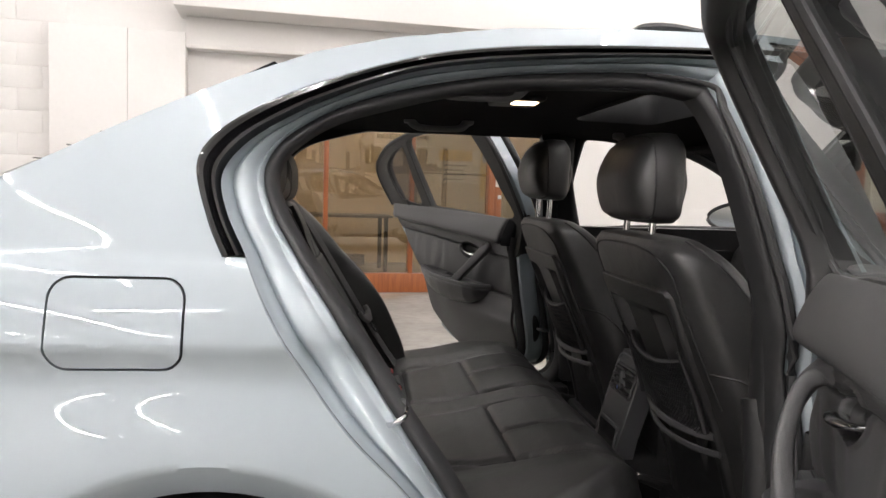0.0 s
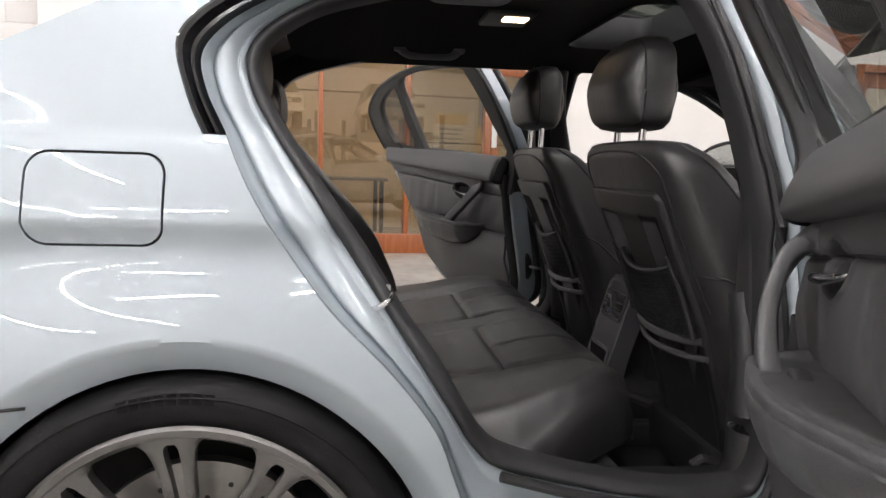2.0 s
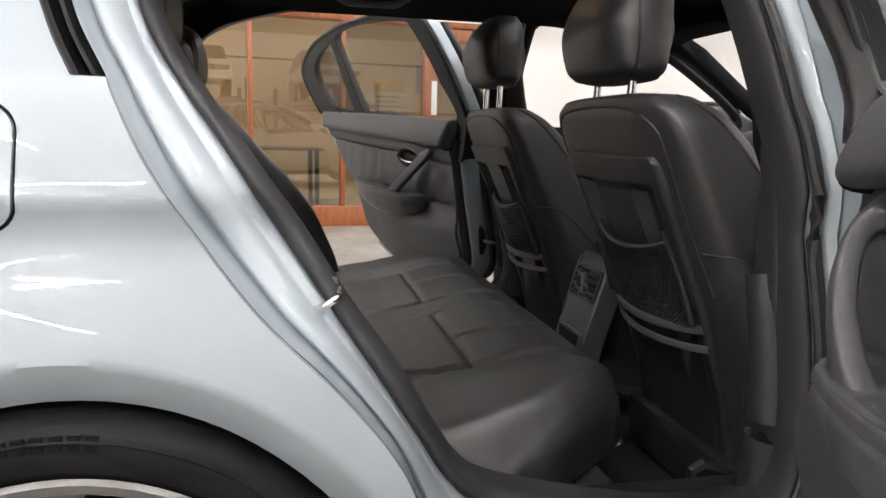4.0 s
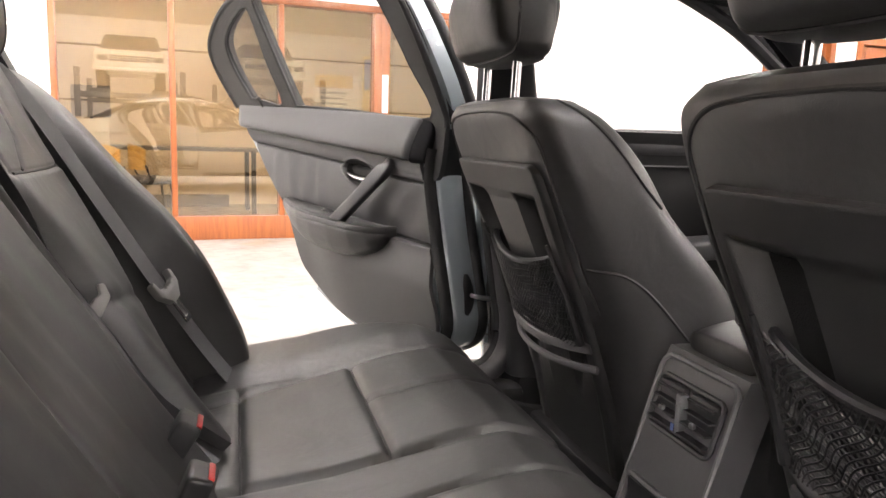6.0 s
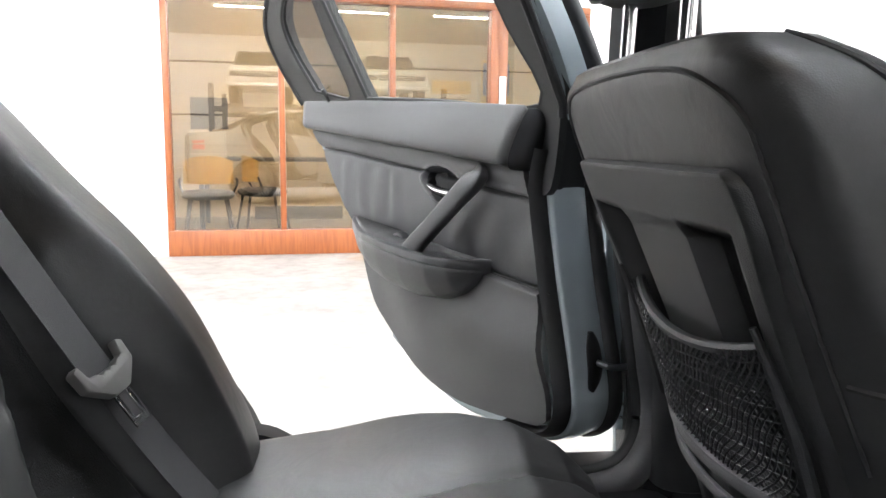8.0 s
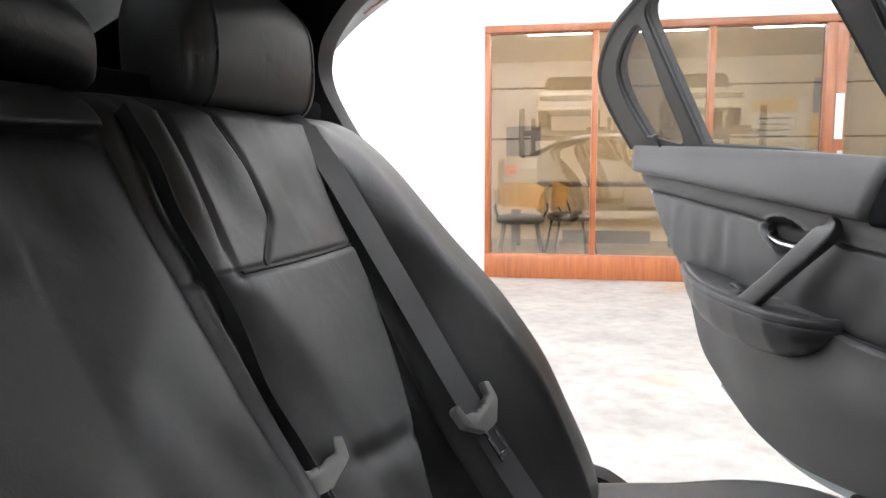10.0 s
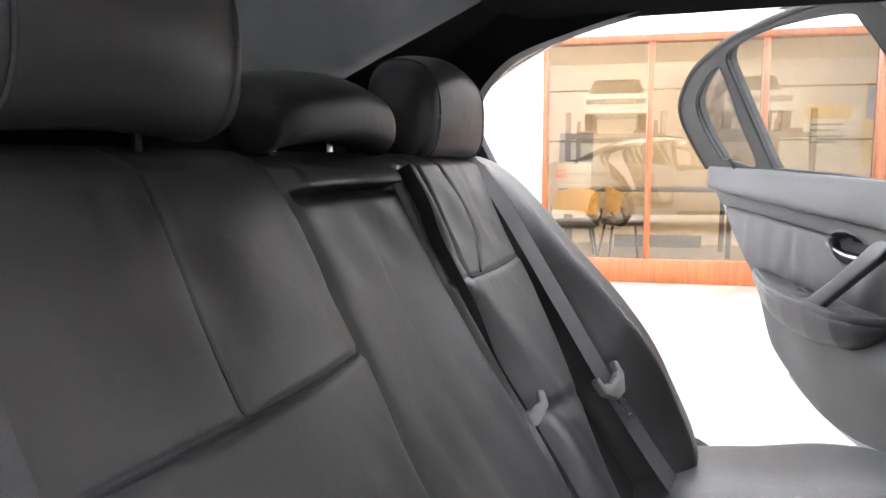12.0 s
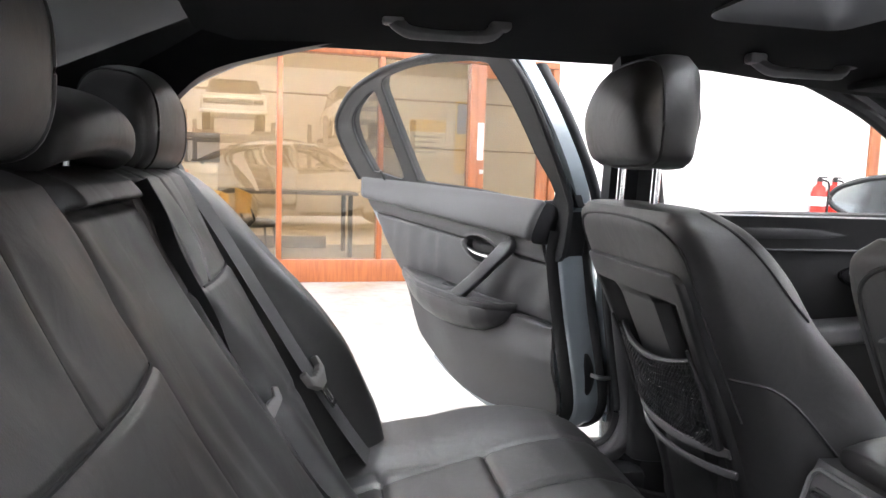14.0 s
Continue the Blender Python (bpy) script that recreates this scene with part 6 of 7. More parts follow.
xs = np.concatenate([np.linspace(0.20, 0.72, 72), np.linspace(0.728, 0.785, 12)])
rows = []
for x in xs:
    e = cush_edge(x)
    ys = np.concatenate([np.linspace(-1, 1, 171)]) * e
    r_ = [(x, y, cush_z(x, y) - 0.035 * smooth(0.93, 1.0, abs(y) / e)) for y in ys]
    r_ = [(x, -e - 0.006, r_[0][2] - 0.05)] + r_ + [(x, e + 0.006, r_[-1][2] - 0.05)]
    r_ = [(x, -e, 0.43)] + r_ + [(x, e, 0.43)]
    rows.append(r_)
last = rows[-1]
for dx, dz in ((0.004, -0.03), (-0.004, -0.06), (-0.03, -0.085)):
    rows.append([(x + dx, y, max(0.40, min(z, 0.5 + dz + (z - 0.5) * 0.3))) for x, y, z in last])
part("cushion", lattice(np.array(rows)), LEATHER, bench, "black leather cushion with stitched panels", sharp=70)
for sgn in (-1, 1):
    lines = [[(x, 0.53) for x in np.linspace(0.063, 0.432, 40)], [(x, 0.34) for x in np.linspace(0.06, 0.40, 36)], [(0.265, x) for x in np.linspace(0.532, 0.76, 26)]]
    for ln in lines:
        part("seam", tube(np.array([(x, sgn * y, cush_z(x, sgn * y) + 0.0006) for y, x in ln]), 0.0022, 5), RUBBER, bench)
    for s0 in (0.06, 0.435):
        ln = [(s0 + (0.0 if s0 < 0.1 else 0.10 * (x - 0.53) - 0.25 * max(0, 0.45 - x)), x) for x in np.linspace(0.26, 0.76, 50)]
        part("seam", tube(np.array([(x, sgn * y, cush_z(x, sgn * y) + 0.0006) for y, x in ln]), 0.0022, 5), RUBBER, bench)
    for ln in ([(y, cross_z(sgn)) for y in np.linspace(0.135 if sgn < 0 else 0.20, 0.455, 70)], [(vseam(sgn, z), z) for z in np.linspace(cross_z(sgn) + 0.002, 1.04, 30)]):
        part("seam", tube(np.array([(back_x(sgn * y, z) + 0.001, sgn * y, z) for y, z in ln]), 0.0022, 5), RUBBER, bench)
# sheet over the trough floor: black fabric with the trough's shade painted in
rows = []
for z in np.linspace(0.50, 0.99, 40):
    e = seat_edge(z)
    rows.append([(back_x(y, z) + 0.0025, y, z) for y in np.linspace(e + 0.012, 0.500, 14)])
part("belt_trough", lattice(np.array(rows)), CARPET_SHADE, bench, "black fabric sheet in the belt trough, shade included in its colour", sharp=70)
part("bench_base", box(0.47, 0, 0.345, 0.50, 1.30, 0.15, 0.02), CARPET_SHADE, bench)


# rear headrests
def rear_headrest(y, hw, zc, hz, x0):
    h = empty("headrest", parent=bench)
    pad = pillow([(x0, y - hw, zc - 0.022, hz * 0.66, 0.042), (x0, y - hw * 0.80, zc - 0.006, hz * 0.92, 0.056), (x0, y, zc + 0.004, hz, 0.062), (x0, y + hw * 0.80, zc - 0.006, hz * 0.92, 0.056), (x0, y + hw, zc - 0.022, hz * 0.66, 0.042)], 44, 34, 2.7, (1, 0, -0.12), (0, 0, 1), 0.11)
    if hz > 0.05:
        for e in (-1, 1):
            lp = [(math.cos(b), math.sin(b)) for b in np.linspace(0, 2 * math.pi, 60)]
            part("seam", seam_line(pad, [(x0 + c_ * 0.3, y + e * hw * 0.80, zc + s_ * 0.3) for c_, s_ in lp], [(x0, y + e * hw * 0.80, zc)] * 60, 0.0022), LEATHER, h)
    part("pad", pad, LEATHER, h, "black leather headrest")
    for s0 in (-1, 1):
        part("post", tube([(x0 - 0.012, y + s0 * 0.06, zc - hz - 0.030), (x0 - 0.012, y + s0 * 0.06, zc - hz + 0.03)], 0.005, 8), CHROME if hz < 0.05 else BLACKPL, h)
        part("post_collar", box(x0 - 0.006, y + s0 * 0.06, zc - hz - 0.022, 0.026, 0.03, 0.012, 0.004), BLACKPL, h)


rear_headrest(-0.335, 0.114, 1.150, 0.083, -0.020)
rear_headrest(0.395, 0.130, 1.130, 0.078, -0.06)
rear_headrest(0.0, 0.120, 1.105, 0.036, -0.045)


# belts
def ribbon(path, normals, width, thick=0.0016):
    p, nn = np.array(path, float), np.array(normals, float)
    rows = []
    for i in range(len(p)):
        t = p[min(i + 1, len(p) - 1)] - p[max(i - 1, 0)]
        t /= np.linalg.norm(t)
        w = np.cross(t, nn[i])
        w /= np.linalg.norm(w)
        rows.append([p[i] + w * width * s for s in np.linspace(-0.5, 0.5, 5)])
    P = np.array(rows)
    return slab(P, np.repeat(nn[:, None, :], 5, 1) * -thick)


def on_back(y, z, off):
    return (back_x(y, z) + off, y, z)


def plate(outline, thick, m, bev=0.003):
    """A flat part cut to an outline, with rounded edges."""
    bm = bmesh.new()
    f = bm.faces.new([bm.verts.new((x, -thick / 2, z)) for x, z in outline])
    top = bmesh.ops.extrude_face_region(bm, geom=[f])
    bmesh.ops.translate(bm, verts=[v for v in top["geom"] if isinstance(v, bmesh.types.BMVert)], vec=(0, thick, 0))
    bmesh.ops.bevel(bm, geom=bm.edges[:], offset=bev, segments=2, affect="EDGES", profile=0.5, clamp_overlap=True)
    bmesh.ops.transform(bm, matrix=m, verts=bm.verts[:])
    return bm


HALF_TONGUE = [(0.0, 0.000), (0.006, 0.004), (0.012, 0.000), (0.018, 0.005), (0.031, 0.007), (0.035, 0.024), (0.045, 0.020), (0.043, -0.004), (0.030, -0.014), (0.014, -0.026)]


def belt_tongue(belt, c, axis, nrm, size=1.0):
    """Grey plastic slider with two ears and a chrome latch plate below it."""
    ax, nm = Vector(axis).normalized(), Vector(nrm).normalized()
    wd = ax.cross(nm).normalized()
    nm = wd.cross(ax).normalized()
    m = Matrix.Translation(Vector(c)) @ Matrix((wd, nm, ax)).transposed().to_4x4() @ Matrix.Scale(size, 4)
    t = part("tongue", plate([(-x, z) for x, z in HALF_TONGUE[:0:-1]] + HALF_TONGUE, 0.014, m), TONGUE, belt, "grey plastic belt tongue")
    part("latch_plate", joined(box(-0.010, 0.000, -0.042, 0.006, 0.004, 0.036, 0.001, 1, m), box(0.010, 0.000, -0.042, 0.006, 0.004, 0.036, 0.001, 1, m), box(0, 0.000, -0.062, 0.026, 0.004, 0.010, 0.001, 1, m)), CHROME, t, "chrome latch plate")


def seat_belt(sgn, label):
    b = empty("seat_belt", label, "seat belt", "rear seat belts")
    pts, nn = [], []
    if sgn > 0:
        run = cr([(-0.075, 0.458, 1.078), (-0.02, 0.466, 1.052), (0.032, 0.472, 0.992), (0.124, 0.477, 0.842), (0.216, 0.481, 0.690), (0.290, 0.490, 0.575), (0.350, 0.504, 0.490)], 46)
        pts = [tuple(p) for p in run]
        nn = [np.array((0.80, -0.26, 0.54))] * 46
    else:
        for z in np.linspace(1.075, 0.49, 46):
            y = -float(np.interp(z, [0.50, 0.644, 0.80, 0.895, 1.0, 1.055], [0.545, 0.520, 0.505, 0.500, 0.495, 0.500]))
            x = back_x(y, min(z, 1.044))
            pts.append((x + 0.016, y, z) if z < 1.044 else (x + 0.010 - 1.6 * (z - 1.044), y, 1.044 + 0.8 * (z - 1.044)))
            k = smooth(1.0, 0.70, z)
            nn.append(np.array((0.72, 0.05, 0.70)) * (1 - k) + np.array((0.72, 0.62, 0.32)) * k)
    part("webbing", ribbon(pts, [q / np.linalg.norm(q) for q in nn], 0.048), BELT, b, "black woven webbing")
    p = min(pts, key=lambda q: abs(q[2] - 0.690))
    belt_tongue(b, (p[0] + 0.008, p[1] - 0.004 * sgn, p[2]), (-0.55, 0.0, 0.83), (0.80, -0.26 * sgn, 0.54))
    return b


seat_belt(1, "black rear seat belt with grey tongue lying on the backrest")
seat_belt(-1, "black rear seat belt with grey tongue lying on the backrest")
cb = empty("seat_belt", "narrow black centre belt hanging beside the folded armrest", "seat belt", "rear seat belts")
pts = [on_back(y, z, 0.014) for y, z in ((0.135, 1.044), (0.144, 1.00), (0.150, 0.96), (0.158, 0.92), (0.166, 0.86), (0.174, 0.80), (0.178, 0.74), (0.178, 0.68), (0.178, 0.60), (0.175, 0.53))]
part("webbing", ribbon(cr(pts, 40), [(0.42, 0.88, 0.22)] * 40, 0.026), BELT, cb, "black woven webbing")
belt_tongue(cb, (0.152, 0.172, 0.733), (-0.45, 0.06, 0.88), (0.42, -0.85, 0.30), 0.80)


def buckle(x, y, z, ry, label):
    b = empty("belt_buckle", label, "belt buckle", "belt buckles")
    m = pose(x, y, z, 0, ry, 0)
    part("body", box(0, 0, 0, 0.030, 0.052, 0.085, 0.006, 3, m), BLACKPL, b)
    part("button", box(0.010, 0, 0.0425, 0.007, 0.040, 0.004, 0.001, 2, m), REDPL, b, "red release button")


buckle(0.285, -0.020, 0.552, 22, "black belt buckle with a red button in the bench gap")
buckle(0.262, 0.085, 0.575, 32, "black belt buckle leaning on the folded armrest")
buckle(0.285, -0.30, 0.515, 25, "black belt buckle in the bench gap")


# ---- front seats ----
def front_seat(y0, x0, drop, label):
    """Front seat, seen from behind: backrest, hard back panel with a net pocket, headrest, cushion."""
    s = empty("front_seat", label, "car seat", "front seats")
    K = [(0.35, 0.965, 1.20, 0.235), (0.50, 0.930, 1.20, 0.255), (0.65, 0.878, 1.155, 0.262), (0.76, 0.828, 1.075, 0.262), (0.85, 0.788, 0.985, 0.260), (0.92, 0.758, 0.935, 0.257), (0.965, 0.740, 0.895, 0.250), (0.995, 0.730, 0.862, 0.234), (1.013, 0.734, 0.835, 0.205)]
    kz = [k[0] for k in K]

    def rear(z):
        return float(np.interp(z, kz, [k[1] for k in K])) + x0
    keys = [((a + b) / 2 + x0, y0, z, w, (b - a) / 2) for z, a, b, w in K]
    shell = pillow(keys, 120, 90, 4.2, (1, 0, 0), (0, 1, 0), 0.10)
    for v in shell.verts:
        if v.co.x < (float(np.interp(v.co.z, kz, [k[1] for k in K])) + float(np.interp(v.co.z, kz, [k[2] for k in K]))) / 2 + x0:
            v.co.x += 0.055 * smooth(0.156, 0.142, abs(v.co.y - y0)) * smooth(0.46, 0.54, v.co.z) * smooth(0.892, 0.872, v.co.z)
    mid = lambda z: ((float(np.interp(z, kz, [k[1] for k in K])) + float(np.interp(z, kz, [k[2] for k in K]))) / 2 + x0, y0, z)
    seams = []
    # piping round the pad above the back panel
    loop = cr([(0.205, 0.70), (0.208, 0.85), (0.210, 0.93), (0.204, 0.975), (0.178, 1.004), (0.12, 1.014), (0.0, 1.018)], 60)
    loop = np.concatenate([loop, loop[-2::-1] * np.array([-1, 1])])
    pts, mids = [], []
    for y, z in loop:
        k = smooth(0.95, 1.015, z)
        m_ = Vector((mid(z)[0], y0 + y * (1 - 0.25 * k), z - 0.06 * k))
        mids.append(tuple(m_))
        pts.append(tuple(m_ + Vector((-1, 0.30 * math.copysign(1, y) * smooth(0.0, 0.1, abs(y)) * k, 0.85 * k))))
    seams.append(seam_line(shell, pts, mids, 0.0026))
    for sg in (-1, 1):
        # piping along the bolster and the lower cushion seam on each flank
        bol = cr([(0.785, 1.018), (0.825, 0.985), (0.862, 0.945), (0.900, 0.900), (0.932, 0.868)], 40)
        low = cr([(0.838, 0.772), (0.875, 0.770), (0.915, 0.745), (0.960, 0.70), (1.02, 0.63), (1.06, 0.55)], 40)
        for line in (bol, low):
            seams.append(seam_line(shell, [(x + x0, y0 + sg * 0.4, z) for x, z in line], [(x + x0, y0, z) for x, z in line], 0.0026))
    part("backrest", shell, LEATHER, s, "black leather backrest")
    for sm in seams:
        part("seam", sm, RUBBER, s)
    def R(y, z, off=0.0):
        hb = 0.5 * (float(np.interp(z, kz, [k[2] for k in K])) - float(np.interp(z, kz, [k[1] for k in K])))
        a = min(0.97, abs(y) / float(np.interp(z, kz, [k[3] for k in K])))
        return (rear(z) + hb * (1 - (1 - a ** 4.2) ** (1 / 4.2)) - off, y0 + y, z)
    hwid = lambda z: float(np.interp(z, [0.40, 0.60, 0.80, 0.88, 0.91, 0.925], [0.165, 0.172, 0.184, 0.192, 0.190, 0.178]))
    # hard panel with raised rim and recessed field
    rows = []
    for z in np.concatenate([np.linspace(0.40, 0.84, 56), np.linspace(0.845, 0.925, 34)]):
        w = hwid(z)
        row_ = []
        for q in np.linspace(-1, 1, 111):
            a = abs(q)
            rim = smooth(0.74, 0.86, a)
            rim = max(rim, smooth(0.858, 0.878, z))
            off = 0.001 + 0.006 * rim - 0.012 * smooth(0.955, 1.0, a) ** 2 - 0.012 * smooth(0.917, 0.925, z) ** 2
            off -= 0.034 * (1 - rim) * smooth(0.50, 0.66, z) * smooth(0.36, 0.42, a)
            row_.append(R(q * w, z, off + 0.004))
        rows.append(row_)
    P = np.array(rows)
    part("back_panel", slab(P, (0.03, 0, 0)), BACKPL, s, "dark grey hard back panel", sharp=55)
    # near-black sheets that paint shade into the two slots beside the middle plate
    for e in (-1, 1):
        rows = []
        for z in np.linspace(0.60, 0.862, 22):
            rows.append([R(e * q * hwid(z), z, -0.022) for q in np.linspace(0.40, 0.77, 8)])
        part("slot_shade", lattice(np.array(rows)), CARPET_SHADE, s, "near-black sheet that paints shade into the slot")
    # pocket frame, net and bars
    def bow(z0, sag, w, off, n=20):
        return np.array([R(q * w, z0 - sag * (1 - q * q), off - 0.03 * q * q) for q in np.linspace(-1, 1, n)])
    part("pocket_hem", tube(bow(0.785, 0.03, 0.155, 0.024), 0.006, 8), BLACKPL, s, "elastic hem")
    part("pocket_bar", tube(bow(0.635, 0.012, 0.168, 0.040), 0.009, 8, flat=0.6), PLASTIC, s, "grey pocket bar")
    part("lower_bar", tube(bow(0.600, 0.010, 0.172, 0.042), 0.007, 8, flat=0.6), PLASTIC, s, "grey trim bar")
    for e in (-1, 1):
        part("pocket_arm", tube(cr([R(e * 0.152, 0.80, 0.014), R(e * 0.156, 0.72, 0.014), R(e * 0.158, 0.64, 0.022)], 12), [0.003, 0.007, 0.008], 8), BLACKPL, s)
    net = bmesh.new()
    def N_(q, t, lift):
        zt, zb = 0.785 - 0.03 * (1 - q * q), 0.635 - 0.012 * (1 - q * q)
        return R(q * 0.158, zt * (1 - t) + zb * t, 0.025 + 0.012 * t - 0.018 * q * q + lift)
    for sg in (-1, 1):
        for k in range(-14, 48):
            q0 = -1 + 2 * k / 33
            line = [(q0 + sg * (0.85 * t - 0.42) + 0.03 * math.sin(t * 14 + k * 0.35), t) for t in np.linspace(0, 1, 22)]
            line = [(q, t) for q, t in line if -1 <= q <= 1]
            if len(line) > 2:
                tube([N_(q, t, 0.0010 * sg) for q, t in line], 0.0013, 4, bm=net)
    for k in range(11):
        t0 = (k + 0.5) / 11
        tube([N_(q, min(1, max(0, t0 + 0.03 * math.sin(q * 6 + 0.2 * k) * (1 - t0))), 0.0012) for q in np.linspace(-1, 1, 40)], 0.0009, 4, bm=net)
    tagged(part("pocket_net", net, BLACKPL, s, "black net pocket"), kind="stuff")
    # headrest
    h = empty("headrest", parent=s)
    hx_ = 0.765 + x0
    part("pad", pillow([(hx_ + 0.01, y0, 1.088 - drop, 0.120, 0.035), (hx_, y0, 1.105 - drop, 0.138, 0.055), (hx_ - 0.005, y0, 1.17 - drop, 0.140, 0.066), (hx_ + 0.005, y0, 1.23 - drop, 0.128, 0.056), (hx_ + 0.012, y0, 1.256 - drop, 0.106, 0.036)], 52, 34, 3.2, (1, 0, 0), (0, 1, 0), 0.10), LEATHER, h, "black leather headrest")
    zc_ = 1.17 - drop
    ring_ = [(math.cos(b), math.sin(b)) for b in np.linspace(0, 2 * math.pi, 90)]
    pad_ = pillow([(hx_ + 0.01, y0, 1.088 - drop, 0.120, 0.035), (hx_, y0, 1.105 - drop, 0.138, 0.055), (hx_ - 0.005, y0, 1.17 - drop, 0.140, 0.066), (hx_ + 0.005, y0, 1.23 - drop, 0.128, 0.056), (hx_ + 0.012, y0, 1.256 - drop, 0.106, 0.036)], 52, 34, 3.2, (1, 0, 0), (0, 1, 0), 0.10)
    part("seam", seam_line(pad_, [(hx_ - 0.022, y0 + c_ * 0.4, zc_ + s_ * 0.4) for c_, s_ in ring_], [(hx_ - 0.022, y0, zc_)] * 90, 0.0024), RUBBER, h)
    part("front_shell", pillow([(hx_ + 0.035, y0, 1.11 - drop, 0.10, 0.030), (hx_ + 0.036, y0, 1.165 - drop, 0.115, 0.036), (hx_ + 0.034, y0, 1.215 - drop, 0.10, 0.030)], 32, 20, 2.6, (1, 0, 0), (0, 1, 0), 0.1), LEATHER, h)
    for e in (-1, 1):
        part("post", tube([(hx_ + 0.000, y0 + e * 0.072, 0.99), (hx_ + 0.004, y0 + e * 0.072, 1.11 - drop)], 0.0075, 10), CHROME, h, "chrome headrest post")
    # cushion and rails
    part("cushion", pillow([(0.98 + x0, y0, 0.44, 0.24, 0.09), (1.15 + x0, y0, 0.45, 0.255, 0.10), (1.40 + x0, y0, 0.47, 0.25, 0.085)], 36, 24, 3.2, (0, 0, 1), (0, 1, 0), 0.12), LEATHER, s)
    for e in (-1, 1):
        part("rail", box(1.15 + x0, y0 + e * 0.20, 0.315, 0.62, 0.04, 0.06, 0.008), BLACKPL, s)
        part("rail_cover", tube(cr([(0.86 + x0, y0 + e * 0.20, 0.38), (0.87 + x0, y0 + e * 0.20, 0.41), (0.95 + x0, y0 + e * 0.20, 0.385), (1.1 + x0, y0 + e * 0.20, 0.36)], 14), [0.010, 0.014, 0.022, 0.020], 8), BACKPL, s)
    part("seat_base", box(1.18 + x0, y0, 0.345, 0.5, 0.40, 0.10, 0.01), BLACKPL, s)
    return s


front_seat(0.370, 0.0, 0.0, "black leather front seat with net pocket, unoccupied")
front_seat(-0.385, 0.020, 0.035, "black leather front seat with net pocket, unoccupied")

# ---- centre console ----
con = empty("centre_console", "dark grey centre console with rear air vents", "console")


def CZ(x_off, y, z):
    """A point on the sloped rear face: y, height and depth out of it."""
    z -= 0.012
    return (float(np.interp(z, [0.40, 0.473, 0.656, 0.69], [0.865, 0.880, 0.937, 0.955])) - x_off, y, z)


P = np.array([[CZ(0, y, z) for y in np.linspace(-0.088, 0.088, 9)] for z in np.linspace(0.36, 0.685, 12)])
part("rear_face", slab(P, (0.05, 0, 0)), CARD, con, "dark grey face plate")
part("body", pillow([(0.985, 0, 0.49, 0.088, 0.165), (1.2, 0, 0.50, 0.10, 0.175), (1.6, 0, 0.50, 0.10, 0.16)], 32, 16, 5, (0, 0, 1), (0, 1, 0), 0.02), BACKPL, con)
part("armrest_lid", pillow([(0.965, 0, 0.685, 0.070, 0.018), (1.05, 0, 0.692, 0.085, 0.026), (1.25, 0, 0.695, 0.085, 0.026), (1.32, 0, 0.692, 0.075, 0.02)], 30, 20, 3, (0, 0, 1), (0, 1, 0), 0.1), LEATHER, con, "black leather armrest lid")
for e in (-1, 1):
    v = empty("air_vent", parent=con)
    part("vent_well", box(*CZ(-0.004, e * 0.036, 0.615), 0.012, 0.058, 0.062, 0.004, 2), BLACKPL, v)
    for k in range(4):
        part("slat", box(*CZ(0.008, e * 0.036, 0.592 + 0.0155 * k), 0.014, 0.056, 0.004, 0.001, 1), BLACKPL, v)
    part("tab", box(*CZ(0.015, e * 0.036, 0.612), 0.006, 0.010, 0.008, 0.002, 2), GREYPL, v, "bright vent tab")
part("vent_wheel", box(*CZ(0.009, 0, 0.615), 0.014, 0.012, 0.056, 0.003, 2), GREYPL, con)
for e, mt_ in ((0.632, REDPL), (0.598, BLUEPR)):
    part("heat_mark", box(*CZ(0.0165, 0, e), 0.002, 0.006, 0.010, 0.0005, 1), mt_, con)
part("vent_frame", tube(np.array([CZ(0.004, y, z) for y, z in rrect(-0.070, 0.580, 0.070, 0.650, 0.010)]), 0.004, 6, closed=True), BLACKPL, con)
part("cubby_well", box(*CZ(-0.001, 0, 0.473), 0.006, 0.128, 0.060, 0.004, 2), BLACKPL, con, "dark open cubby")
part("cubby_frame", tube(np.array([CZ(0.004, y, z) for y, z in rrect(-0.068, 0.440, 0.068, 0.505, 0.010)]), 0.005, 6, closed=True), PLASTIC, con)
part("cubby_sill", box(*CZ(0.010, 0, 0.437), 0.02, 0.130, 0.010, 0.003, 2), GREYPL, con)
part("face_rim", tube(np.array([CZ(0.002, y, z) for y, z in rrect(-0.084, 0.40, 0.084, 0.675, 0.018)]), 0.004, 6, closed=True), GREYPL, con)


# ---- two old off-roaders on lifts at the far end of the hall ----
OLDW = mat("old_white_paint", (0.70, 0.68, 0.62), 0.3, coat=0.6, var=0.08)
CARGLASS = mat("dark_car_glass", (0.03, 0.03, 0.03), 0.05)


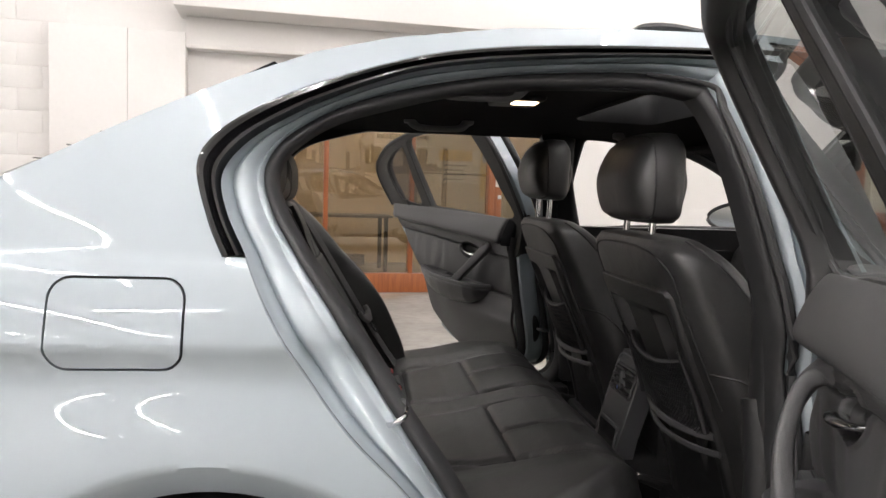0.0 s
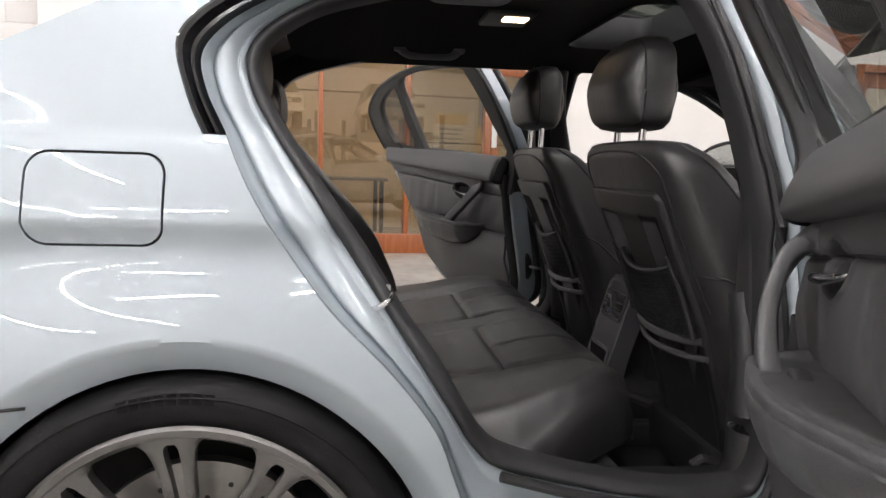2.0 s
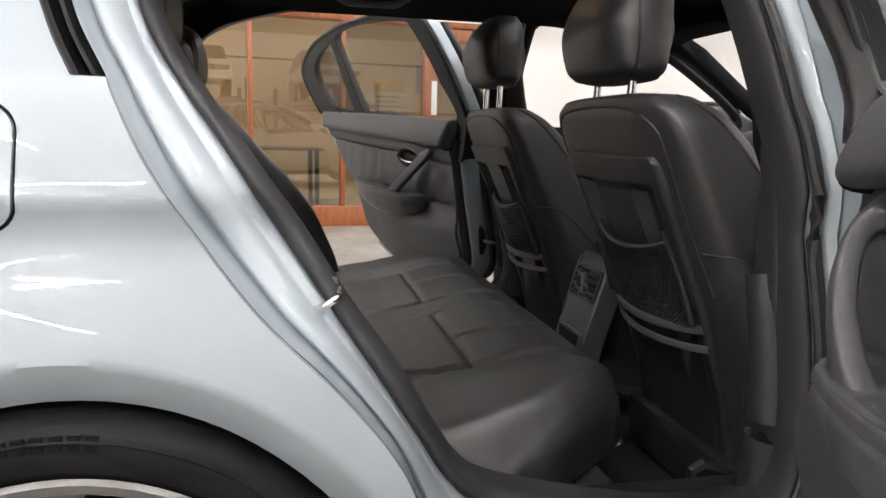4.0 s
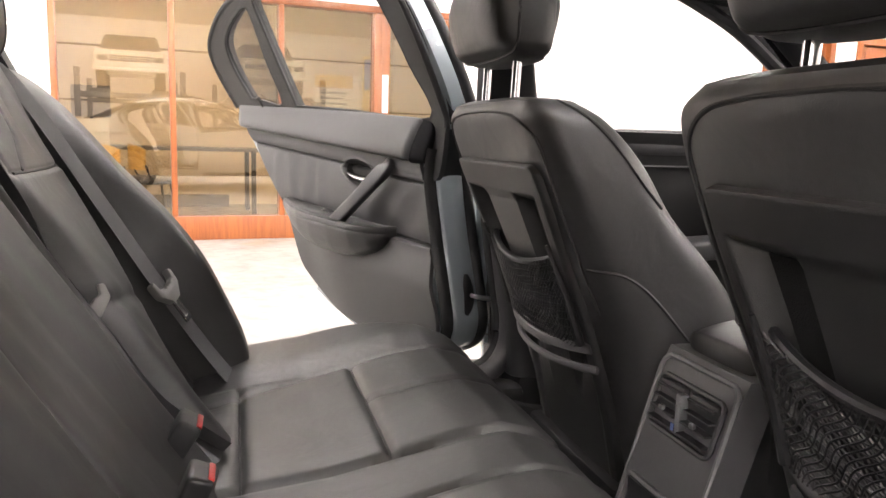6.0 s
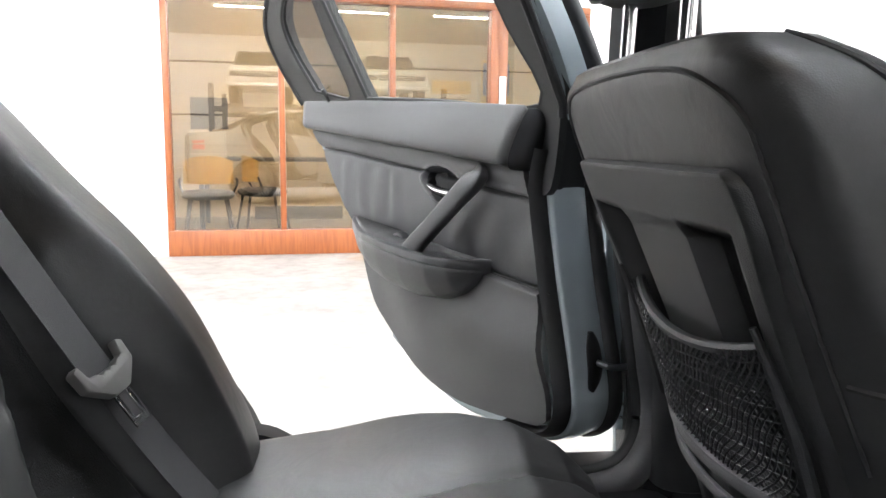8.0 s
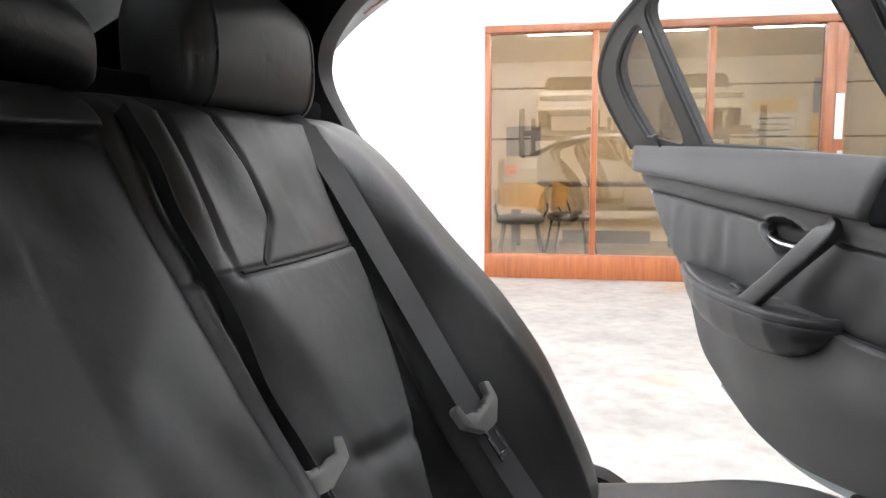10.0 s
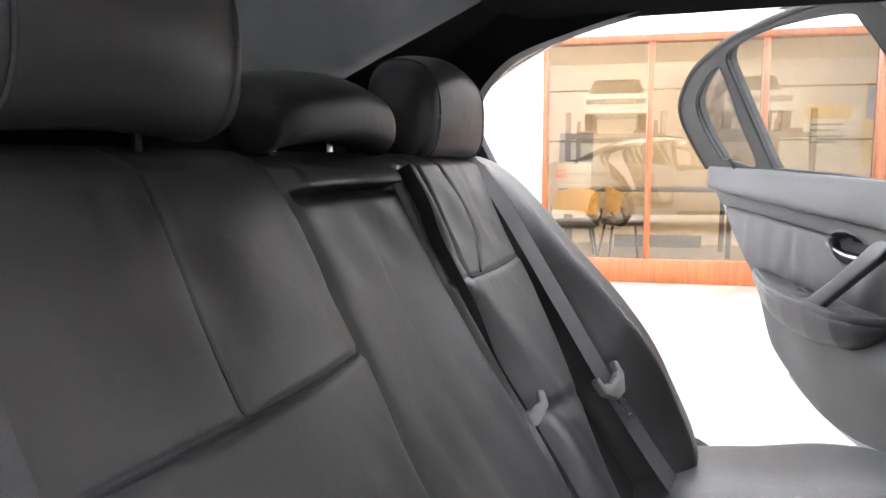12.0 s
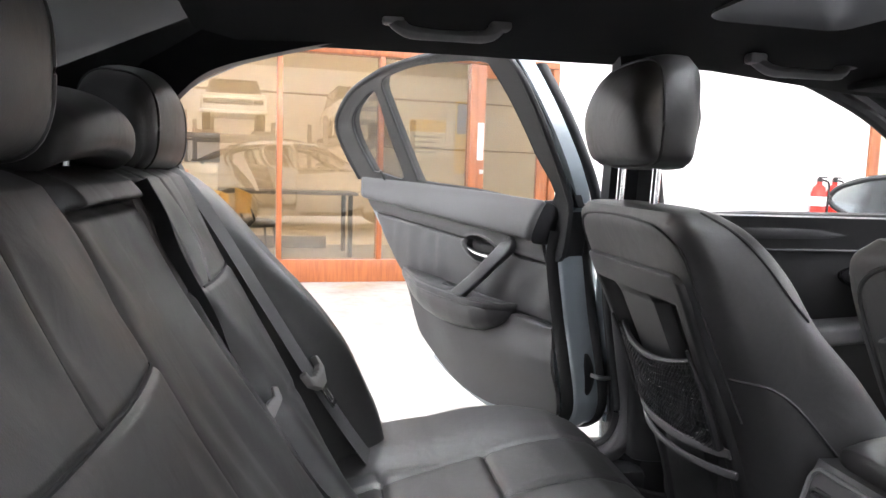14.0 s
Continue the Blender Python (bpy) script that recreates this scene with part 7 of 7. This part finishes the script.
def off_roader(r, d, z):
    o = empty("off_roader", "boxy white off-road car raised on a lift", "car", "cars on lifts")
    o.matrix_basis = ROOM @ pose(r, d, z)
    part("body", joined(box(0, -1.75, 0.76, 1.76, 4.4, 0.40, 0.06, 3), box(0, -0.25, 0.98, 1.70, 1.3, 0.10, 0.04, 3)), OLDW, o)
    cab = np.array([[(s * w, y, h) for s, w, y, h in ((-1, 0.82, -0.92, 0.98), (-1, 0.64, -1.30, 1.52), (1, 0.64, -1.30, 1.52), (1, 0.82, -0.92, 0.98))],
                    [(s * w, y, h) for s, w, y, h in ((-1, 0.82, -3.80, 0.98), (-1, 0.66, -3.70, 1.52), (1, 0.66, -3.70, 1.52), (1, 0.82, -3.80, 0.98))]])
    part("cab", capped(cab), CARGLASS, o, "dark glazed cab", sharp=20)
    part("roof", box(0, -2.5, 1.545, 1.30, 2.40, 0.06, 0.02, 2), CARGLASS, o)
    for e in (-1, 1):
        part("screen_pillar", tube([(e * 0.83, -0.90, 0.98), (e * 0.65, -1.28, 1.53)], 0.028, 6), GREYPL, o)
    part("grille", box(0, 0.46, 0.80, 1.02, 0.04, 0.15, 0.01), BLACKPL, o)
    for k in range(2):
        part("grille_bar", box(0, 0.485, 0.775 + 0.05 * k, 1.0, 0.02, 0.014, 0.004), OLDW, o)
    part("bumper", box(0, 0.54, 0.52, 1.80, 0.18, 0.10, 0.03, 3), OLDW, o)
    part("valance", box(0, 0.40, 0.62, 1.60, 0.04, 0.08, 0.01), BLACKPL, o)
    for e in (-1, 1):
        part("headlight", box(e * 0.67, 0.47, 0.80, 0.26, 0.05, 0.13, 0.02, 3), BLACKPL, o)
        for y in (-0.2, -2.9):
            w = part("wheel", lathe([(0.05, -0.1), (0.22, -0.12), (0.36, -0.11), (0.37, 0.1), (0.2, 0.12)], 28), TYRE, o)
            w.matrix_local = pose(e * 0.74, y, 0.37, 0, 0, 90)
    L = empty("car_lift", "dark steel car lift with runway decks", "car lift", "car lifts")
    L.matrix_basis = ROOM @ pose(r, d, 0)
    for e in (-1, 1):
        part("runway", box(e * 0.74, -1.5, z - 0.06, 0.5, 4.8, 0.12, 0.01), BLACKPL, L)
        for y in (0.9, -3.9):
            part("post", box(e * 1.25, y, (z + 0.5) / 2, 0.14, 0.14, z + 0.5, 0.01), GREYPL, L)
    for y in (0.9, -3.9):
        part("crossbeam", box(0, y, z - 0.16, 2.6, 0.12, 0.14, 0.01), GREYPL, L)


off_roader(0.43, -15.0, 1.9)
off_roader(4.14, -15.0, 1.9)
